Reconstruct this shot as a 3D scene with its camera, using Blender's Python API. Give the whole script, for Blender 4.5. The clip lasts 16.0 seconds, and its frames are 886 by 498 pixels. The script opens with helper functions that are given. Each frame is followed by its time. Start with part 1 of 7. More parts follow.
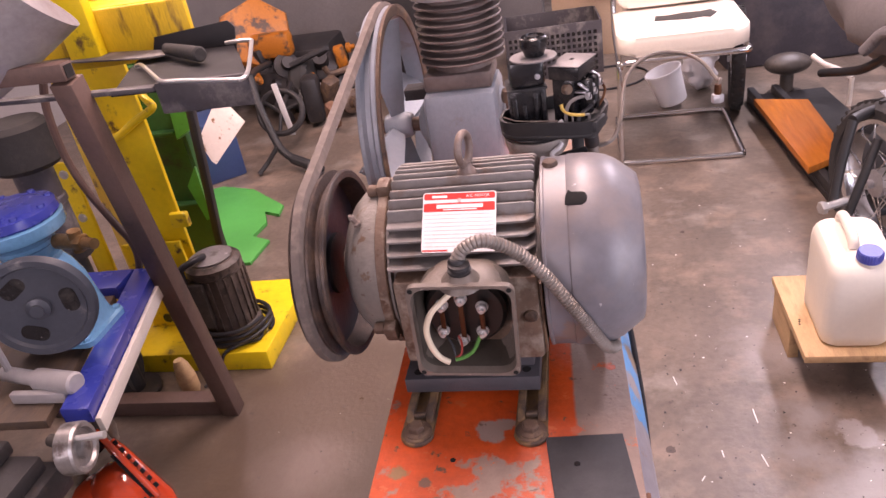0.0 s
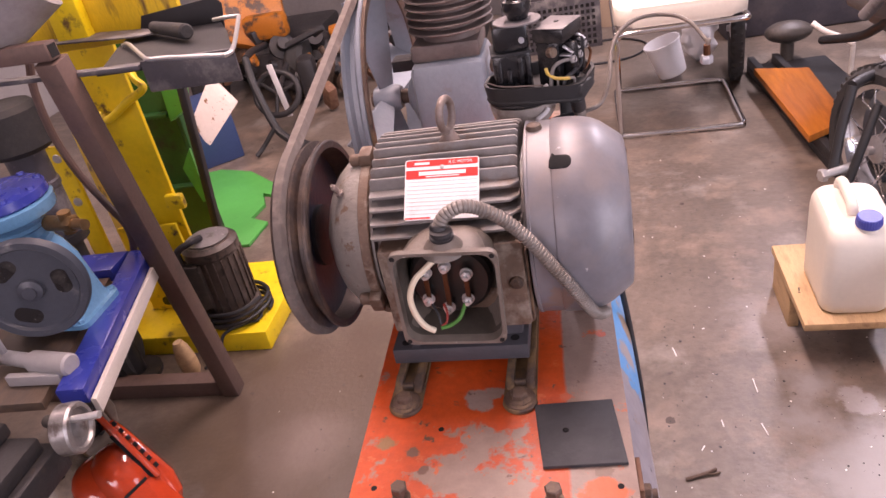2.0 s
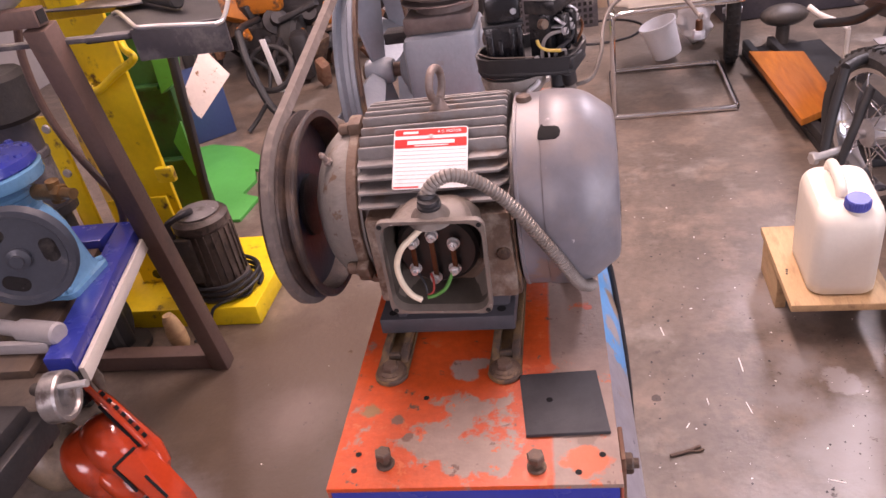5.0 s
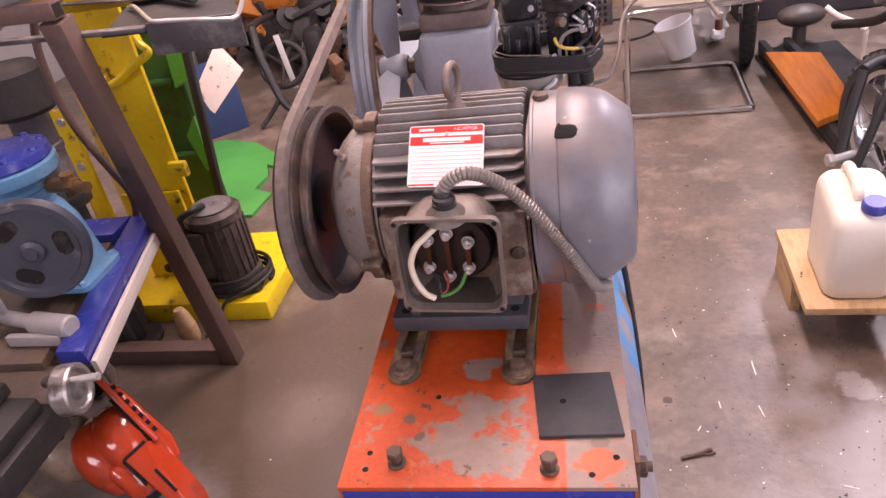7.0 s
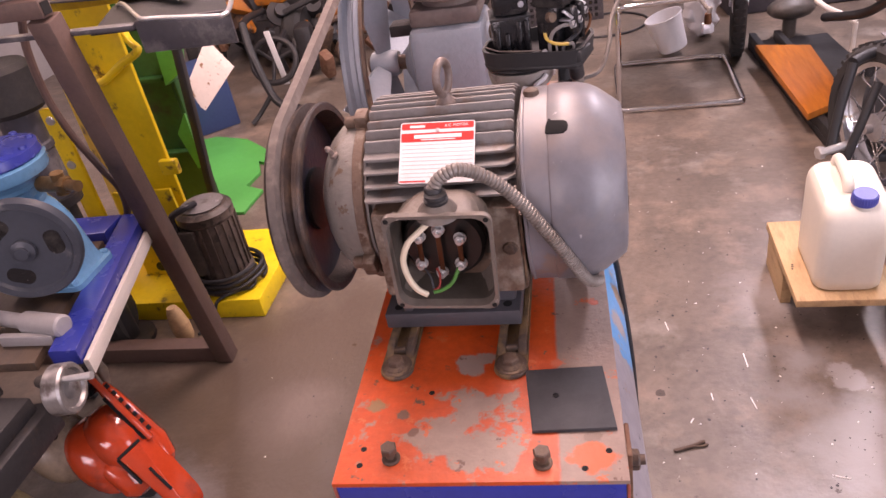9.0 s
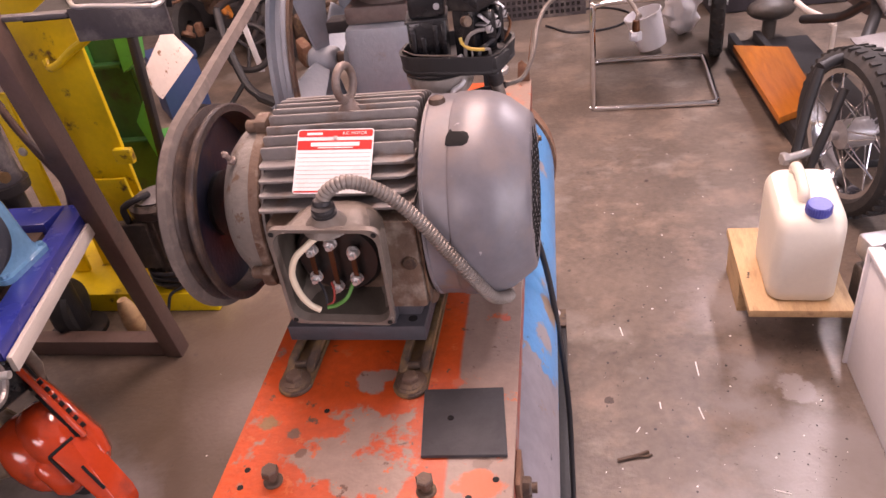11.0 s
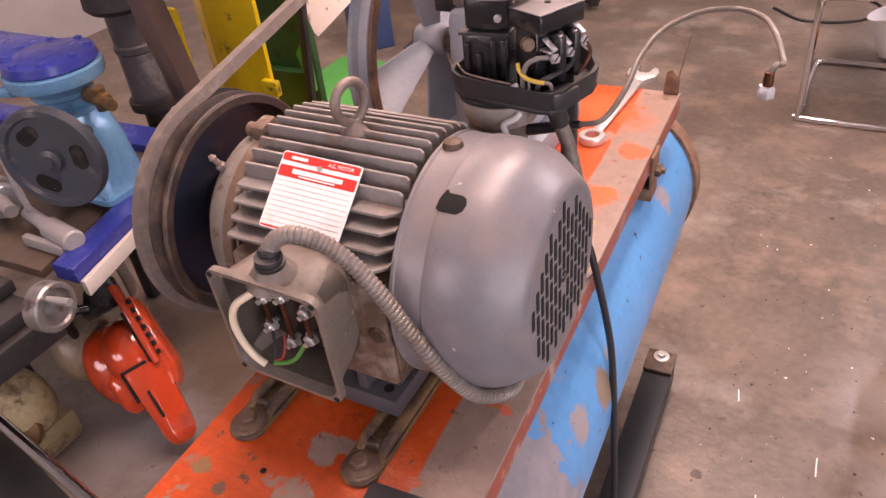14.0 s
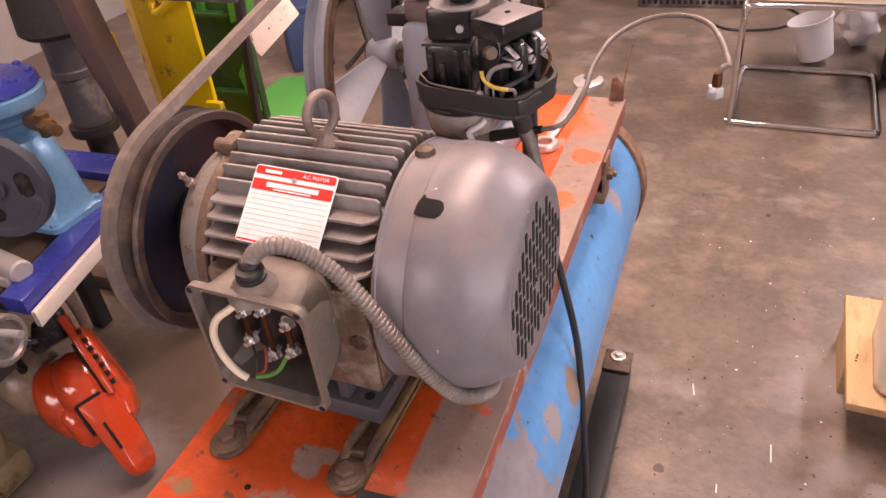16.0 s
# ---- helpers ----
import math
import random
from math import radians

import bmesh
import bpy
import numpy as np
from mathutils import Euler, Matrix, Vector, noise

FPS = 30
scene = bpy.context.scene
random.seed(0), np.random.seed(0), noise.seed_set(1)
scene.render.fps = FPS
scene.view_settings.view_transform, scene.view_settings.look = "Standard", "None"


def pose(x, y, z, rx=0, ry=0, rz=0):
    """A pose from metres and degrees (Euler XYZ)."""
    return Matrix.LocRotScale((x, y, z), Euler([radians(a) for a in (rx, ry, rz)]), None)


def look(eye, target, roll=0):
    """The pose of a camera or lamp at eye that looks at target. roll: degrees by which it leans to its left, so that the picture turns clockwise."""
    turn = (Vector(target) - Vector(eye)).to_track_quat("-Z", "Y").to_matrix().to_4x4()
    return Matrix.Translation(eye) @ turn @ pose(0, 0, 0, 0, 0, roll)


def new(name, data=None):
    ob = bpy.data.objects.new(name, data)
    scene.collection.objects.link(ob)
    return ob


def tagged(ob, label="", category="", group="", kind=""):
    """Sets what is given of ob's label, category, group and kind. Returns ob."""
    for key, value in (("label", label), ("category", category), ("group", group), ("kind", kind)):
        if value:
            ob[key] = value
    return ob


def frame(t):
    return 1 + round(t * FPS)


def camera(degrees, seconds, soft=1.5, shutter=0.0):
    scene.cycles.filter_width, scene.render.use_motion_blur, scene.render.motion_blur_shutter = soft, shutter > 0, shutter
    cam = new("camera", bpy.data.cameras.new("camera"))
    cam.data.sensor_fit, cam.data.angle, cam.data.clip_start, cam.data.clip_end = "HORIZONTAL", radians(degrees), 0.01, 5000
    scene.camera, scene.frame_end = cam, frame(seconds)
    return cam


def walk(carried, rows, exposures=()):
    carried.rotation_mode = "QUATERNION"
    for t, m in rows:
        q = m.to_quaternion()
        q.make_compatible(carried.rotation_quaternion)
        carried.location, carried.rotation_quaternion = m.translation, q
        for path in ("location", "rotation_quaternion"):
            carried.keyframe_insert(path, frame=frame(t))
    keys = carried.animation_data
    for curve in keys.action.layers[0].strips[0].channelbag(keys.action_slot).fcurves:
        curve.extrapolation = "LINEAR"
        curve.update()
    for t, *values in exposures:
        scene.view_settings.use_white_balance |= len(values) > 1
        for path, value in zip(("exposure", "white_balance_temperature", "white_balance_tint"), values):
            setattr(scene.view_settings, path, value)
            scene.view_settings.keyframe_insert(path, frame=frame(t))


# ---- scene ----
cam = camera(62.1, 16.0)
PATH = [
    (0, (0.133, 0.086, 1.337), (-0.261, 1.788, 0.363), -9.9),
    (0.5, (0.137, 0.1, 1.331), (-0.243, 1.797, 0.344), -9.9),
    (1, (0.15, 0.099, 1.321), (-0.2, 1.795, 0.321), -10.9),
    (1.5, (0.154, 0.098, 1.315), (-0.214, 1.784, 0.304), -11.9),
    (2, (0.153, 0.091, 1.314), (-0.258, 1.765, 0.3), -11.5),
    (2.5, (0.149, 0.087, 1.312), (-0.288, 1.754, 0.298), -11.2),
    (3, (0.15, 0.08, 1.316), (-0.3, 1.748, 0.308), -10.7),
    (3.5, (0.148, 0.082, 1.312), (-0.288, 1.743, 0.286), -10.4),
    (4, (0.152, 0.083, 1.307), (-0.25, 1.747, 0.272), -10.3),
    (4.5, (0.159, 0.083, 1.304), (-0.233, 1.734, 0.247), -10.5),
    (7, (0.152, 0.088, 1.301), (-0.269, 1.73, 0.241), -10.2),
    (7.5, (0.153, 0.087, 1.3), (-0.262, 1.734, 0.244), -10.2),
    (8, (0.153, 0.086, 1.303), (-0.252, 1.733, 0.243), -10.4),
    (10.5, (0.166, 0.106, 1.302), (-0.237, 1.733, 0.211), -10.4),
    (11, (0.249, 0.145, 1.293), (-0.138, 1.769, 0.191), -8.8),
    (11.5, (0.269, 0.189, 1.289), (-0.114, 1.794, 0.16), -9.1),
    (12, (0.224, 0.259, 1.3), (-0.158, 1.829, 0.122), -10.0),
    (12.5, (0.23, 0.308, 1.291), (-0.128, 1.849, 0.066), -9.2),
    (13, (0.327, 0.357, 1.287), (-0.402, 1.79, 0.097), -4.4),
    (13.5, (0.392, 0.395, 1.283), (-0.533, 1.696, 0.077), -3.5),
    (14, (0.369, 0.39, 1.287), (-0.472, 1.775, 0.114), -6.5),
    (14.5, (0.347, 0.379, 1.287), (-0.388, 1.82, 0.109), -8.0),
    (15, (0.346, 0.372, 1.289), (-0.356, 1.836, 0.122), -6.9),
    (15.5, (0.351, 0.367, 1.29), (-0.349, 1.839, 0.131), -6.2),
    (16, (0.35, 0.362, 1.289), (-0.361, 1.836, 0.139), -6.1),
]
walk(cam, [(t, look(eye, target, roll)) for t, eye, target, roll in PATH], [(0.0, 0.30, 7050, 38), (4.5, 0.25, 7050, 38), (8.0, 0.27, 7050, 38), (11, 0.22, 7450, 39), (12.5, 0.13, 7400, 38), (13.5, 0.20, 7200, 36), (14.5, 0.22, 8000, 37), (16, 0.22, 8000, 37)])

# ---------------------------------------------------------------- light
world = bpy.data.worlds.new("world")
scene.world = world
world.use_nodes = True
bg = world.node_tree.nodes["Background"]
sky = world.node_tree.nodes.new("ShaderNodeTexSky")
sky.sky_type, sky.sun_disc, sky.sun_elevation, sky.sun_rotation = "NISHITA", False, radians(35), radians(120)
world.node_tree.links.new(sky.outputs[0], bg.inputs[0])
bg.inputs[1].default_value = 0.12


def area_lamp(name, eye, target, size, size_y, watts, colour):
    lamp = bpy.data.lights.new(name, "AREA")
    lamp.shape, lamp.size, lamp.size_y, lamp.energy, lamp.color = "RECTANGLE", size, size_y, watts, colour
    ob = new(name, lamp)
    ob.matrix_world = look(eye, target)
    return ob


# daylight through the open doorway on the right, warm ceiling strip, three added lamps
area_lamp("doorway_light", (2.80, -0.8, 1.25), (0.2, 0.9, 0.7), 2.1, 2.0, 60, (0.73, 0.86, 1.0))
# fill lamp standing in for an unseen window; the south wall is closed
area_lamp("back_fill_light", (-0.9, -1.95, 1.7), (0.2, 1.2, 0.4), 1.6, 1.0, 36, (0.95, 0.95, 1.0))
area_lamp("tube_light_a", (0.10, 1.95, 2.62), (0.10, 1.95, 0.0), 0.30, 2.4, 76, (1.0, 0.86, 0.78))
# cool lamp added in place of an unseen high window at the back right
area_lamp("unseen_window_light", (1.75, 4.0, 2.62), (1.75, 4.0, 0.0), 0.30, 2.4, 95, (0.88, 0.93, 1.0))
# unseen fill lamp added to brighten the far left
area_lamp("left_fill_light", (-1.7, 2.5, 2.62), (-1.7, 2.5, 0.0), 0.30, 2.4, 44, (1.0, 0.86, 0.78))



# ---------------------------------------------------------------- materials
def material(name, colour, rough=0.5, metal=0.0, second=None, patch=(14.0, 0.5, 0.6), third=None, specks=(60.0, 0.66, 0.70),
             tone=0.25, grain=90.0, bump=0.12, coat=0.0, along=None, stretch=(1, 1, 1), flecks=None, spots=(), wear=()):
    """A surface: colour with slow and fine tone changes, worn patches of a second colour, specks of a third, and fine relief.
    along: (axis, lower, upper, wobble), a stretch of the thing outside which the second colour wins.
    wear: (centre, size, amount), places where the second colour comes through more, or less."""
    m = bpy.data.materials.new(name)
    m.use_nodes = True
    t = m.node_tree
    n, l = t.nodes, t.links
    shade = n["Principled BSDF"]
    place = n.new("ShaderNodeTexCoord").outputs["Object"]
    mapped = n.new("ShaderNodeMapping")
    mapped.inputs["Scale"].default_value = stretch
    l.new(place, mapped.inputs[0])
    place_s = mapped.outputs[0]

    def noise_at(scale, detail=5.0, rough_=0.6):
        node = n.new("ShaderNodeTexNoise")
        node.inputs["Scale"].default_value, node.inputs["Detail"].default_value, node.inputs["Roughness"].default_value = scale, detail, rough_
        l.new(place_s, node.inputs["Vector"])
        return node.outputs["Fac"]

    def ramp(value, lo, hi):
        node = n.new("ShaderNodeMapRange")
        node.inputs["From Min"].default_value, node.inputs["From Max"].default_value = lo, hi
        l.new(value, node.inputs["Value"])
        return node.outputs[0]

    def mix(fac, a, b, blend="MIX"):
        node = n.new("ShaderNodeMix")
        node.data_type, node.blend_type = "RGBA", blend
        for socket, value in ((node.inputs[0], fac), (node.inputs[6], a), (node.inputs[7], b)):
            if isinstance(value, bpy.types.NodeSocket):
                l.new(value, socket)
            elif isinstance(value, (int, float)):
                socket.default_value = value
            else:
                socket.default_value = (*value, 1)
        return node.outputs[2]

    base = mix(ramp(noise_at(3.0), 0.3, 0.7), tuple(c * (1 - tone * 0.7) for c in colour), tuple(min(1, c * (1 + tone * 0.7)) for c in colour))
    base = mix(ramp(noise_at(grain), 0.25, 0.75), base, mix(1.0, base, (1 - tone, 1 - tone, 1 - tone), "MULTIPLY"))
    if second:
        rubbed = noise_at(patch[0], 8.0, 0.65)
        for centre, size, amount in wear:
            gap = n.new("ShaderNodeVectorMath")
            gap.operation = "DISTANCE"
            l.new(place, gap.inputs[0])
            gap.inputs[1].default_value = centre
            near = n.new("ShaderNodeMapRange")
            near.interpolation_type = "SMOOTHSTEP"
            near.inputs["From Min"].default_value, near.inputs["From Max"].default_value = size, 0.0
            near.inputs["To Max"].default_value = amount
            l.new(gap.outputs["Value"], near.inputs["Value"])
            more = n.new("ShaderNodeMath")
            l.new(rubbed, more.inputs[0])
            l.new(near.outputs[0], more.inputs[1])
            rubbed = more.outputs[0]
        worn = ramp(rubbed, patch[1], patch[2])
        if along:
            xyz = n.new("ShaderNodeSeparateXYZ")
            l.new(place, xyz.inputs[0])
            wobble = n.new("ShaderNodeMath")
            wobble.operation = "MULTIPLY_ADD"
            l.new(noise_at(22.0, 6.0), wobble.inputs[0])
            wobble.inputs[1].default_value = along[3]
            l.new(xyz.outputs["XYZ".index(along[0])], wobble.inputs[2])
            below = ramp(wobble.outputs[0], along[1] + along[3] / 2 + 0.004, along[1] + along[3] / 2)
            above = ramp(wobble.outputs[0], along[2] + along[3] / 2, along[2] + along[3] / 2 + 0.004)
            for side in (below, above):
                top = n.new("ShaderNodeMath")
                top.operation = "MAXIMUM"
                l.new(worn, top.inputs[0])
                l.new(side, top.inputs[1])
                worn = top.outputs[0]
        grey = mix(ramp(noise_at(grain * 0.7), 0.3, 0.7), second, tuple(c * 0.78 for c in second))
        base = mix(worn, base, grey)
    if flecks:
        base = mix(ramp(noise_at(flecks[1], 7.0, 0.7), flecks[2], flecks[3]), base, flecks[0])
    for centre, size, tint in spots:
        far = n.new("ShaderNodeVectorMath")
        far.operation = "DISTANCE"
        l.new(place, far.inputs[0])
        far.inputs[1].default_value = centre
        ragged = n.new("ShaderNodeMath")
        ragged.operation = "MULTIPLY_ADD"
        l.new(noise_at(0.5 / size, 7.0, 0.7), ragged.inputs[0])
        ragged.inputs[1].default_value = size * 2.6
        l.new(far.outputs["Value"], ragged.inputs[2])
        base = mix(ramp(ragged.outputs[0], size * (2.5 if size > 0.06 else 2.1), size * (1.5 if size > 0.06 else 1.9)), base, tint)
    if third:
        base = mix(ramp(noise_at(specks[0], 4.0), specks[1], specks[2]), base, third)
    l.new(base, shade.inputs["Base Color"])
    gloss = n.new("ShaderNodeMapRange")
    gloss.inputs["To Min"].default_value, gloss.inputs["To Max"].default_value = max(0.03, rough - 0.12), min(1, rough + 0.14)
    l.new(noise_at(9.0), gloss.inputs["Value"])
    l.new(gloss.outputs[0], shade.inputs["Roughness"])
    shade.inputs["Metallic"].default_value = metal
    shade.inputs["Coat Weight"].default_value = coat
    relief = n.new("ShaderNodeBump")
    relief.inputs["Strength"].default_value, relief.inputs["Distance"].default_value = bump, 0.004
    l.new(noise_at(grain * 1.6, 6.0), relief.inputs["Height"])
    l.new(relief.outputs[0], shade.inputs["Normal"])
    return m


M = {}
# broad brown spots, left and front right: part oil stain, part painted floor shade
# pale spot at (-0.92, 0.98): brightness painted on the floor by the bench
M["concrete"] = material("concrete floor", (0.170, 0.135, 0.110), 0.32, second=(0.26, 0.225, 0.195), patch=(3.4, 0.54, 0.66), third=(0.075, 0.058, 0.05), specks=(34.0, 0.66, 0.72), tone=0.36, grain=42, bump=0.35, flecks=((0.245, 0.185, 0.145), 4.0, 0.50, 0.66), spots=[((0.74, 1.16, 0), 0.22, (0.336, 0.312, 0.304)), ((0.50, 1.05, 0), 0.13, (0.288, 0.264, 0.256)), ((0.62, 1.75, 0), 0.13, (0.256, 0.228, 0.216)), ((0.85, 0.9, 0), 0.14, (0.288, 0.264, 0.256)), ((0.45, 2.44, 0), 0.012, (0.06, 0.04, 0.035)), ((-0.45, 1.35, 0), 0.022, (0.11, 0.085, 0.075)), ((-0.62, 1.52, 0), 0.50, (0.105, 0.074, 0.054)), ((-0.45, 1.20, 0), 0.45, (0.098, 0.068, 0.048)), ((-0.28, 1.05, 0), 0.42, (0.105, 0.075, 0.058)), ((0.72, 1.33, 0), 0.09, (0.262, 0.244, 0.242)), ((0.86, 1.20, 0), 0.12, (0.262, 0.244, 0.242)), ((0.64, 0.48, 0), 0.72, (0.145, 0.118, 0.098)), ((-0.42, 1.18, 0), 0.10, (0.12, 0.09, 0.075)), ((-0.62, 1.35, 0), 0.13, (0.16, 0.12, 0.10)), ((-0.92, 0.98, 0), 0.20, (0.26, 0.235, 0.235)), ((0.66, 1.25, 0), 0.10, (0.27, 0.25, 0.245)), ((0.58, 1.40, 0), 0.07, (0.27, 0.25, 0.245)), ((0.62, 1.51, 0), 0.07, (0.265, 0.245, 0.240)), ((0.71, 1.45, 0), 0.06, (0.265, 0.245, 0.240)), ((0.288, 1.406, 0), 0.016, (0.07, 0.05, 0.04))])
M["plaster"] = material("painted wall", (0.42, 0.40, 0.40), 0.85, tone=0.15, bump=0.2)
M["ceiling"] = material("ceiling paint", (0.6, 0.58, 0.56), 0.9, tone=0.1)
M["motor_grey"] = material("grey motor paint", (0.255, 0.234, 0.225), 0.42, second=(0.20, 0.13, 0.095), patch=(20.0, 0.53, 0.68), tone=0.22, grain=110, bump=0.2, flecks=((0.40, 0.38, 0.36), 60.0, 0.68, 0.72))
M["cowl_grey"] = material("grey cowl paint", (0.185, 0.182, 0.204), 0.37, second=(0.27, 0.22, 0.20), patch=(9.0, 0.48, 0.78), third=(0.40, 0.38, 0.38), specks=(70.0, 0.70, 0.72), tone=0.24, grain=50, bump=0.06, flecks=((0.12, 0.10, 0.10), 46.0, 0.70, 0.75), spots=[((0.094, 0.8094, 0.9748), 0.009, (0.25, 0.17, 0.145)), ((0.140, 0.8216, 0.9819), 0.009, (0.29, 0.165, 0.135)), ((0.110, 0.7794, 0.8128), 0.030, (0.20, 0.15, 0.13))])
M["flange_grey"] = material("grey flange with rust", (0.255, 0.228, 0.205), 0.45, second=(0.17, 0.105, 0.07), patch=(34.0, 0.60, 0.64), tone=0.25, bump=0.3, flecks=((0.12, 0.075, 0.055), 55.0, 0.63, 0.66))
M["box_paint"] = material("bronze grey box paint", (0.178, 0.146, 0.122), 0.4, second=(0.14, 0.115, 0.10), patch=(18.0, 0.52, 0.70), third=(0.42, 0.38, 0.34), specks=(80.0, 0.68, 0.72), tone=0.25, bump=0.3)
M["foot_paint"] = material("slate foot paint", (0.058, 0.056, 0.064), 0.45, second=(0.19, 0.15, 0.13), patch=(24.0, 0.58, 0.7), tone=0.2, bump=0.2)
M["band_rust"] = material("grey brown rusted band", (0.160, 0.100, 0.068), 0.6, second=(0.33, 0.27, 0.22), patch=(30.0, 0.5, 0.66), tone=0.3, bump=0.4, flecks=((0.10, 0.05, 0.03), 50.0, 0.60, 0.66))
M["plate_edge"] = material("dull red edge paint", (0.34, 0.085, 0.055), 0.45, second=(0.34, 0.25, 0.23), patch=(20.0, 0.54, 0.60), tone=0.25, flecks=((0.62, 0.16, 0.08), 40.0, 0.62, 0.66))
M["rust"] = material("rusted steel", (0.18, 0.085, 0.05), 0.75, second=(0.26, 0.15, 0.09), patch=(40.0, 0.45, 0.65), tone=0.3, bump=0.4)
M["brown_iron"] = material("brown oiled iron", (0.125, 0.080, 0.058), 0.5, metal=0.25, second=(0.23, 0.15, 0.09), patch=(30.0, 0.5, 0.66), tone=0.3, bump=0.4, flecks=((0.045, 0.03, 0.025), 44.0, 0.56, 0.66))
M["dark_iron"] = material("dark iron", (0.035, 0.033, 0.035), 0.5, metal=0.2, second=(0.09, 0.06, 0.045), patch=(24.0, 0.58, 0.75), tone=0.3, bump=0.25)
M["pulley_inside"] = material("dark blue pulley paint", (0.022, 0.027, 0.050), 0.4, second=(0.08, 0.05, 0.04), patch=(24.0, 0.6, 0.75), tone=0.3, bump=0.2)
M["belt"] = material("worn rubber belt", (0.145, 0.115, 0.10), 0.7, second=(0.22, 0.175, 0.15), patch=(40.0, 0.5, 0.7), tone=0.25, bump=0.2)
M["pump_grey"] = material("blue grey pump paint", (0.235, 0.26, 0.30), 0.38, second=(0.20, 0.17, 0.16), patch=(16.0, 0.58, 0.72), tone=0.14, bump=0.2)
M["cylinder"] = material("cast cylinder", (0.15, 0.115, 0.105), 0.5, metal=0.2, second=(0.22, 0.17, 0.15), patch=(20.0, 0.5, 0.7), tone=0.25, bump=0.3)
M["head_alloy"] = material("cast alloy", (0.55, 0.55, 0.57), 0.4, metal=0.7, tone=0.2, bump=0.2)
M["plate_paint"] = material("orange plate paint", (0.62, 0.082, 0.012), 0.42, second=(0.30, 0.205, 0.165), patch=(22.0, 0.60, 0.66), third=(0.12, 0.06, 0.04), specks=(70.0, 0.645, 0.70), tone=0.28, grain=85, bump=0.28, along=("X", -0.3, 0.077, 0.008), flecks=((0.55, 0.115, 0.035), 36.0, 0.60, 0.64),
    wear=[((-0.026, 0.150, 0.718), 0.050, 0.16), ((-0.054, 0.102, 0.718), 0.062, 0.12), ((-0.058, 0.048, 0.718), 0.060, 0.12), ((-0.002, 0.066, 0.718), 0.075, 0.14), ((0.018, 0.030, 0.718), 0.060, 0.16), ((-0.139, 0.110, 0.718), 0.060, 0.14), ((-0.140, 0.22, 0.718), 0.050, 0.10), ((0.02, 0.115, 0.718), 0.050, 0.08), ((-0.09, 0.10, 0.718), 0.03, -0.10), ((-0.094, 0.0437, 0.718), 0.028, -0.2), ((0.0629, 0.0347, 0.718), 0.030, -0.3), ((-0.07, 0.20, 0.718), 0.10, -0.12), ((0.02, 0.20, 0.718), 0.10, -0.12)],
    spots=[((0.112, 0.042, 0.718), 0.030, (0.55, 0.115, 0.04)), ((0.063, 0.032, 0.718), 0.020, (0.62, 0.10, 0.03)), ((0.080, 0.180, 0.718), 0.012, (0.50, 0.11, 0.05)), ((0.122, 0.14, 0.718), 0.010, (0.50, 0.11, 0.05)), ((0.126, 0.29, 0.718), 0.008, (0.52, 0.10, 0.05)), ((0.030, 0.975, 0.718), 0.080, (0.66, 0.11, 0.03)), ((0.085, 0.69, 0.718), 0.050, (0.60, 0.12, 0.03)), ((0.050, 0.97, 0.718), 0.055, (0.66, 0.11, 0.03)), ((0.115, 0.84, 0.718), 0.035, (0.55, 0.12, 0.05)), ((0.10, 0.63, 0.718), 0.022, (0.50, 0.24, 0.06)), ((-0.022, 0.185, 0.718), 0.022, (0.28, 0.19, 0.155)), ((-0.005, 0.19, 0.718), 0.016, (0.28, 0.19, 0.155)), ((-0.09, 0.105, 0.718), 0.010, (0.16, 0.085, 0.06)), ((-0.076, 0.08, 0.718), 0.009, (0.16, 0.085, 0.06)), ((-0.125, 0.12, 0.718), 0.016, (0.26, 0.15, 0.07)), ((0.115, 0.068, 0.718), 0.012, (0.20, 0.13, 0.10))])
M["tank_paint"] = material("blue tank paint", (0.075, 0.30, 0.60), 0.34, second=(0.30, 0.275, 0.30), patch=(7.0, 0.59, 0.63), third=(0.03, 0.035, 0.05), specks=(60.0, 0.68, 0.71), tone=0.18, grain=60, bump=0.12, along=("Y", 0.36, 9.0, 0.22), flecks=((0.30, 0.20, 0.14), 14.0, 0.64, 0.69), spots=[((0.165, 0.50, 0.55), 0.035, (0.27, 0.20, 0.15)), ((0.16, 0.42, 0.57), 0.030, (0.30, 0.27, 0.28))])
M["black_plastic"] = material("black moulded plastic", (0.013, 0.013, 0.015), 0.22, second=(0.07, 0.065, 0.06), patch=(16.0, 0.54, 0.72), tone=0.3, bump=0.12, third=(0.20, 0.19, 0.18), specks=(130.0, 0.70, 0.73))
M["black_satin"] = material("black painted steel", (0.022, 0.022, 0.024), 0.5, second=(0.07, 0.055, 0.045), patch=(20.0, 0.64, 0.8), tone=0.3, bump=0.15)
M["rubber_mat"] = material("black rubber sheet", (0.035, 0.036, 0.042), 0.65, second=(0.075, 0.075, 0.08), patch=(12.0, 0.5, 0.8), tone=0.25, bump=0.1)
M["conduit"] = material("zinc conduit", (0.27, 0.235, 0.21), 0.48, metal=0.25, second=(0.17, 0.125, 0.095), patch=(14.0, 0.5, 0.7), tone=0.35, bump=0.1)
M["steel"] = material("bright steel", (0.70, 0.69, 0.68), 0.33, metal=0.75, tone=0.15, bump=0.05)
M["chrome"] = material("chrome", (0.75, 0.75, 0.76), 0.1, metal=1.0, second=(0.35, 0.3, 0.27), patch=(30.0, 0.68, 0.74), tone=0.1, bump=0.02)
M["brass"] = material("tarnished brass", (0.28, 0.17, 0.08), 0.4, metal=0.8, tone=0.3, bump=0.2)
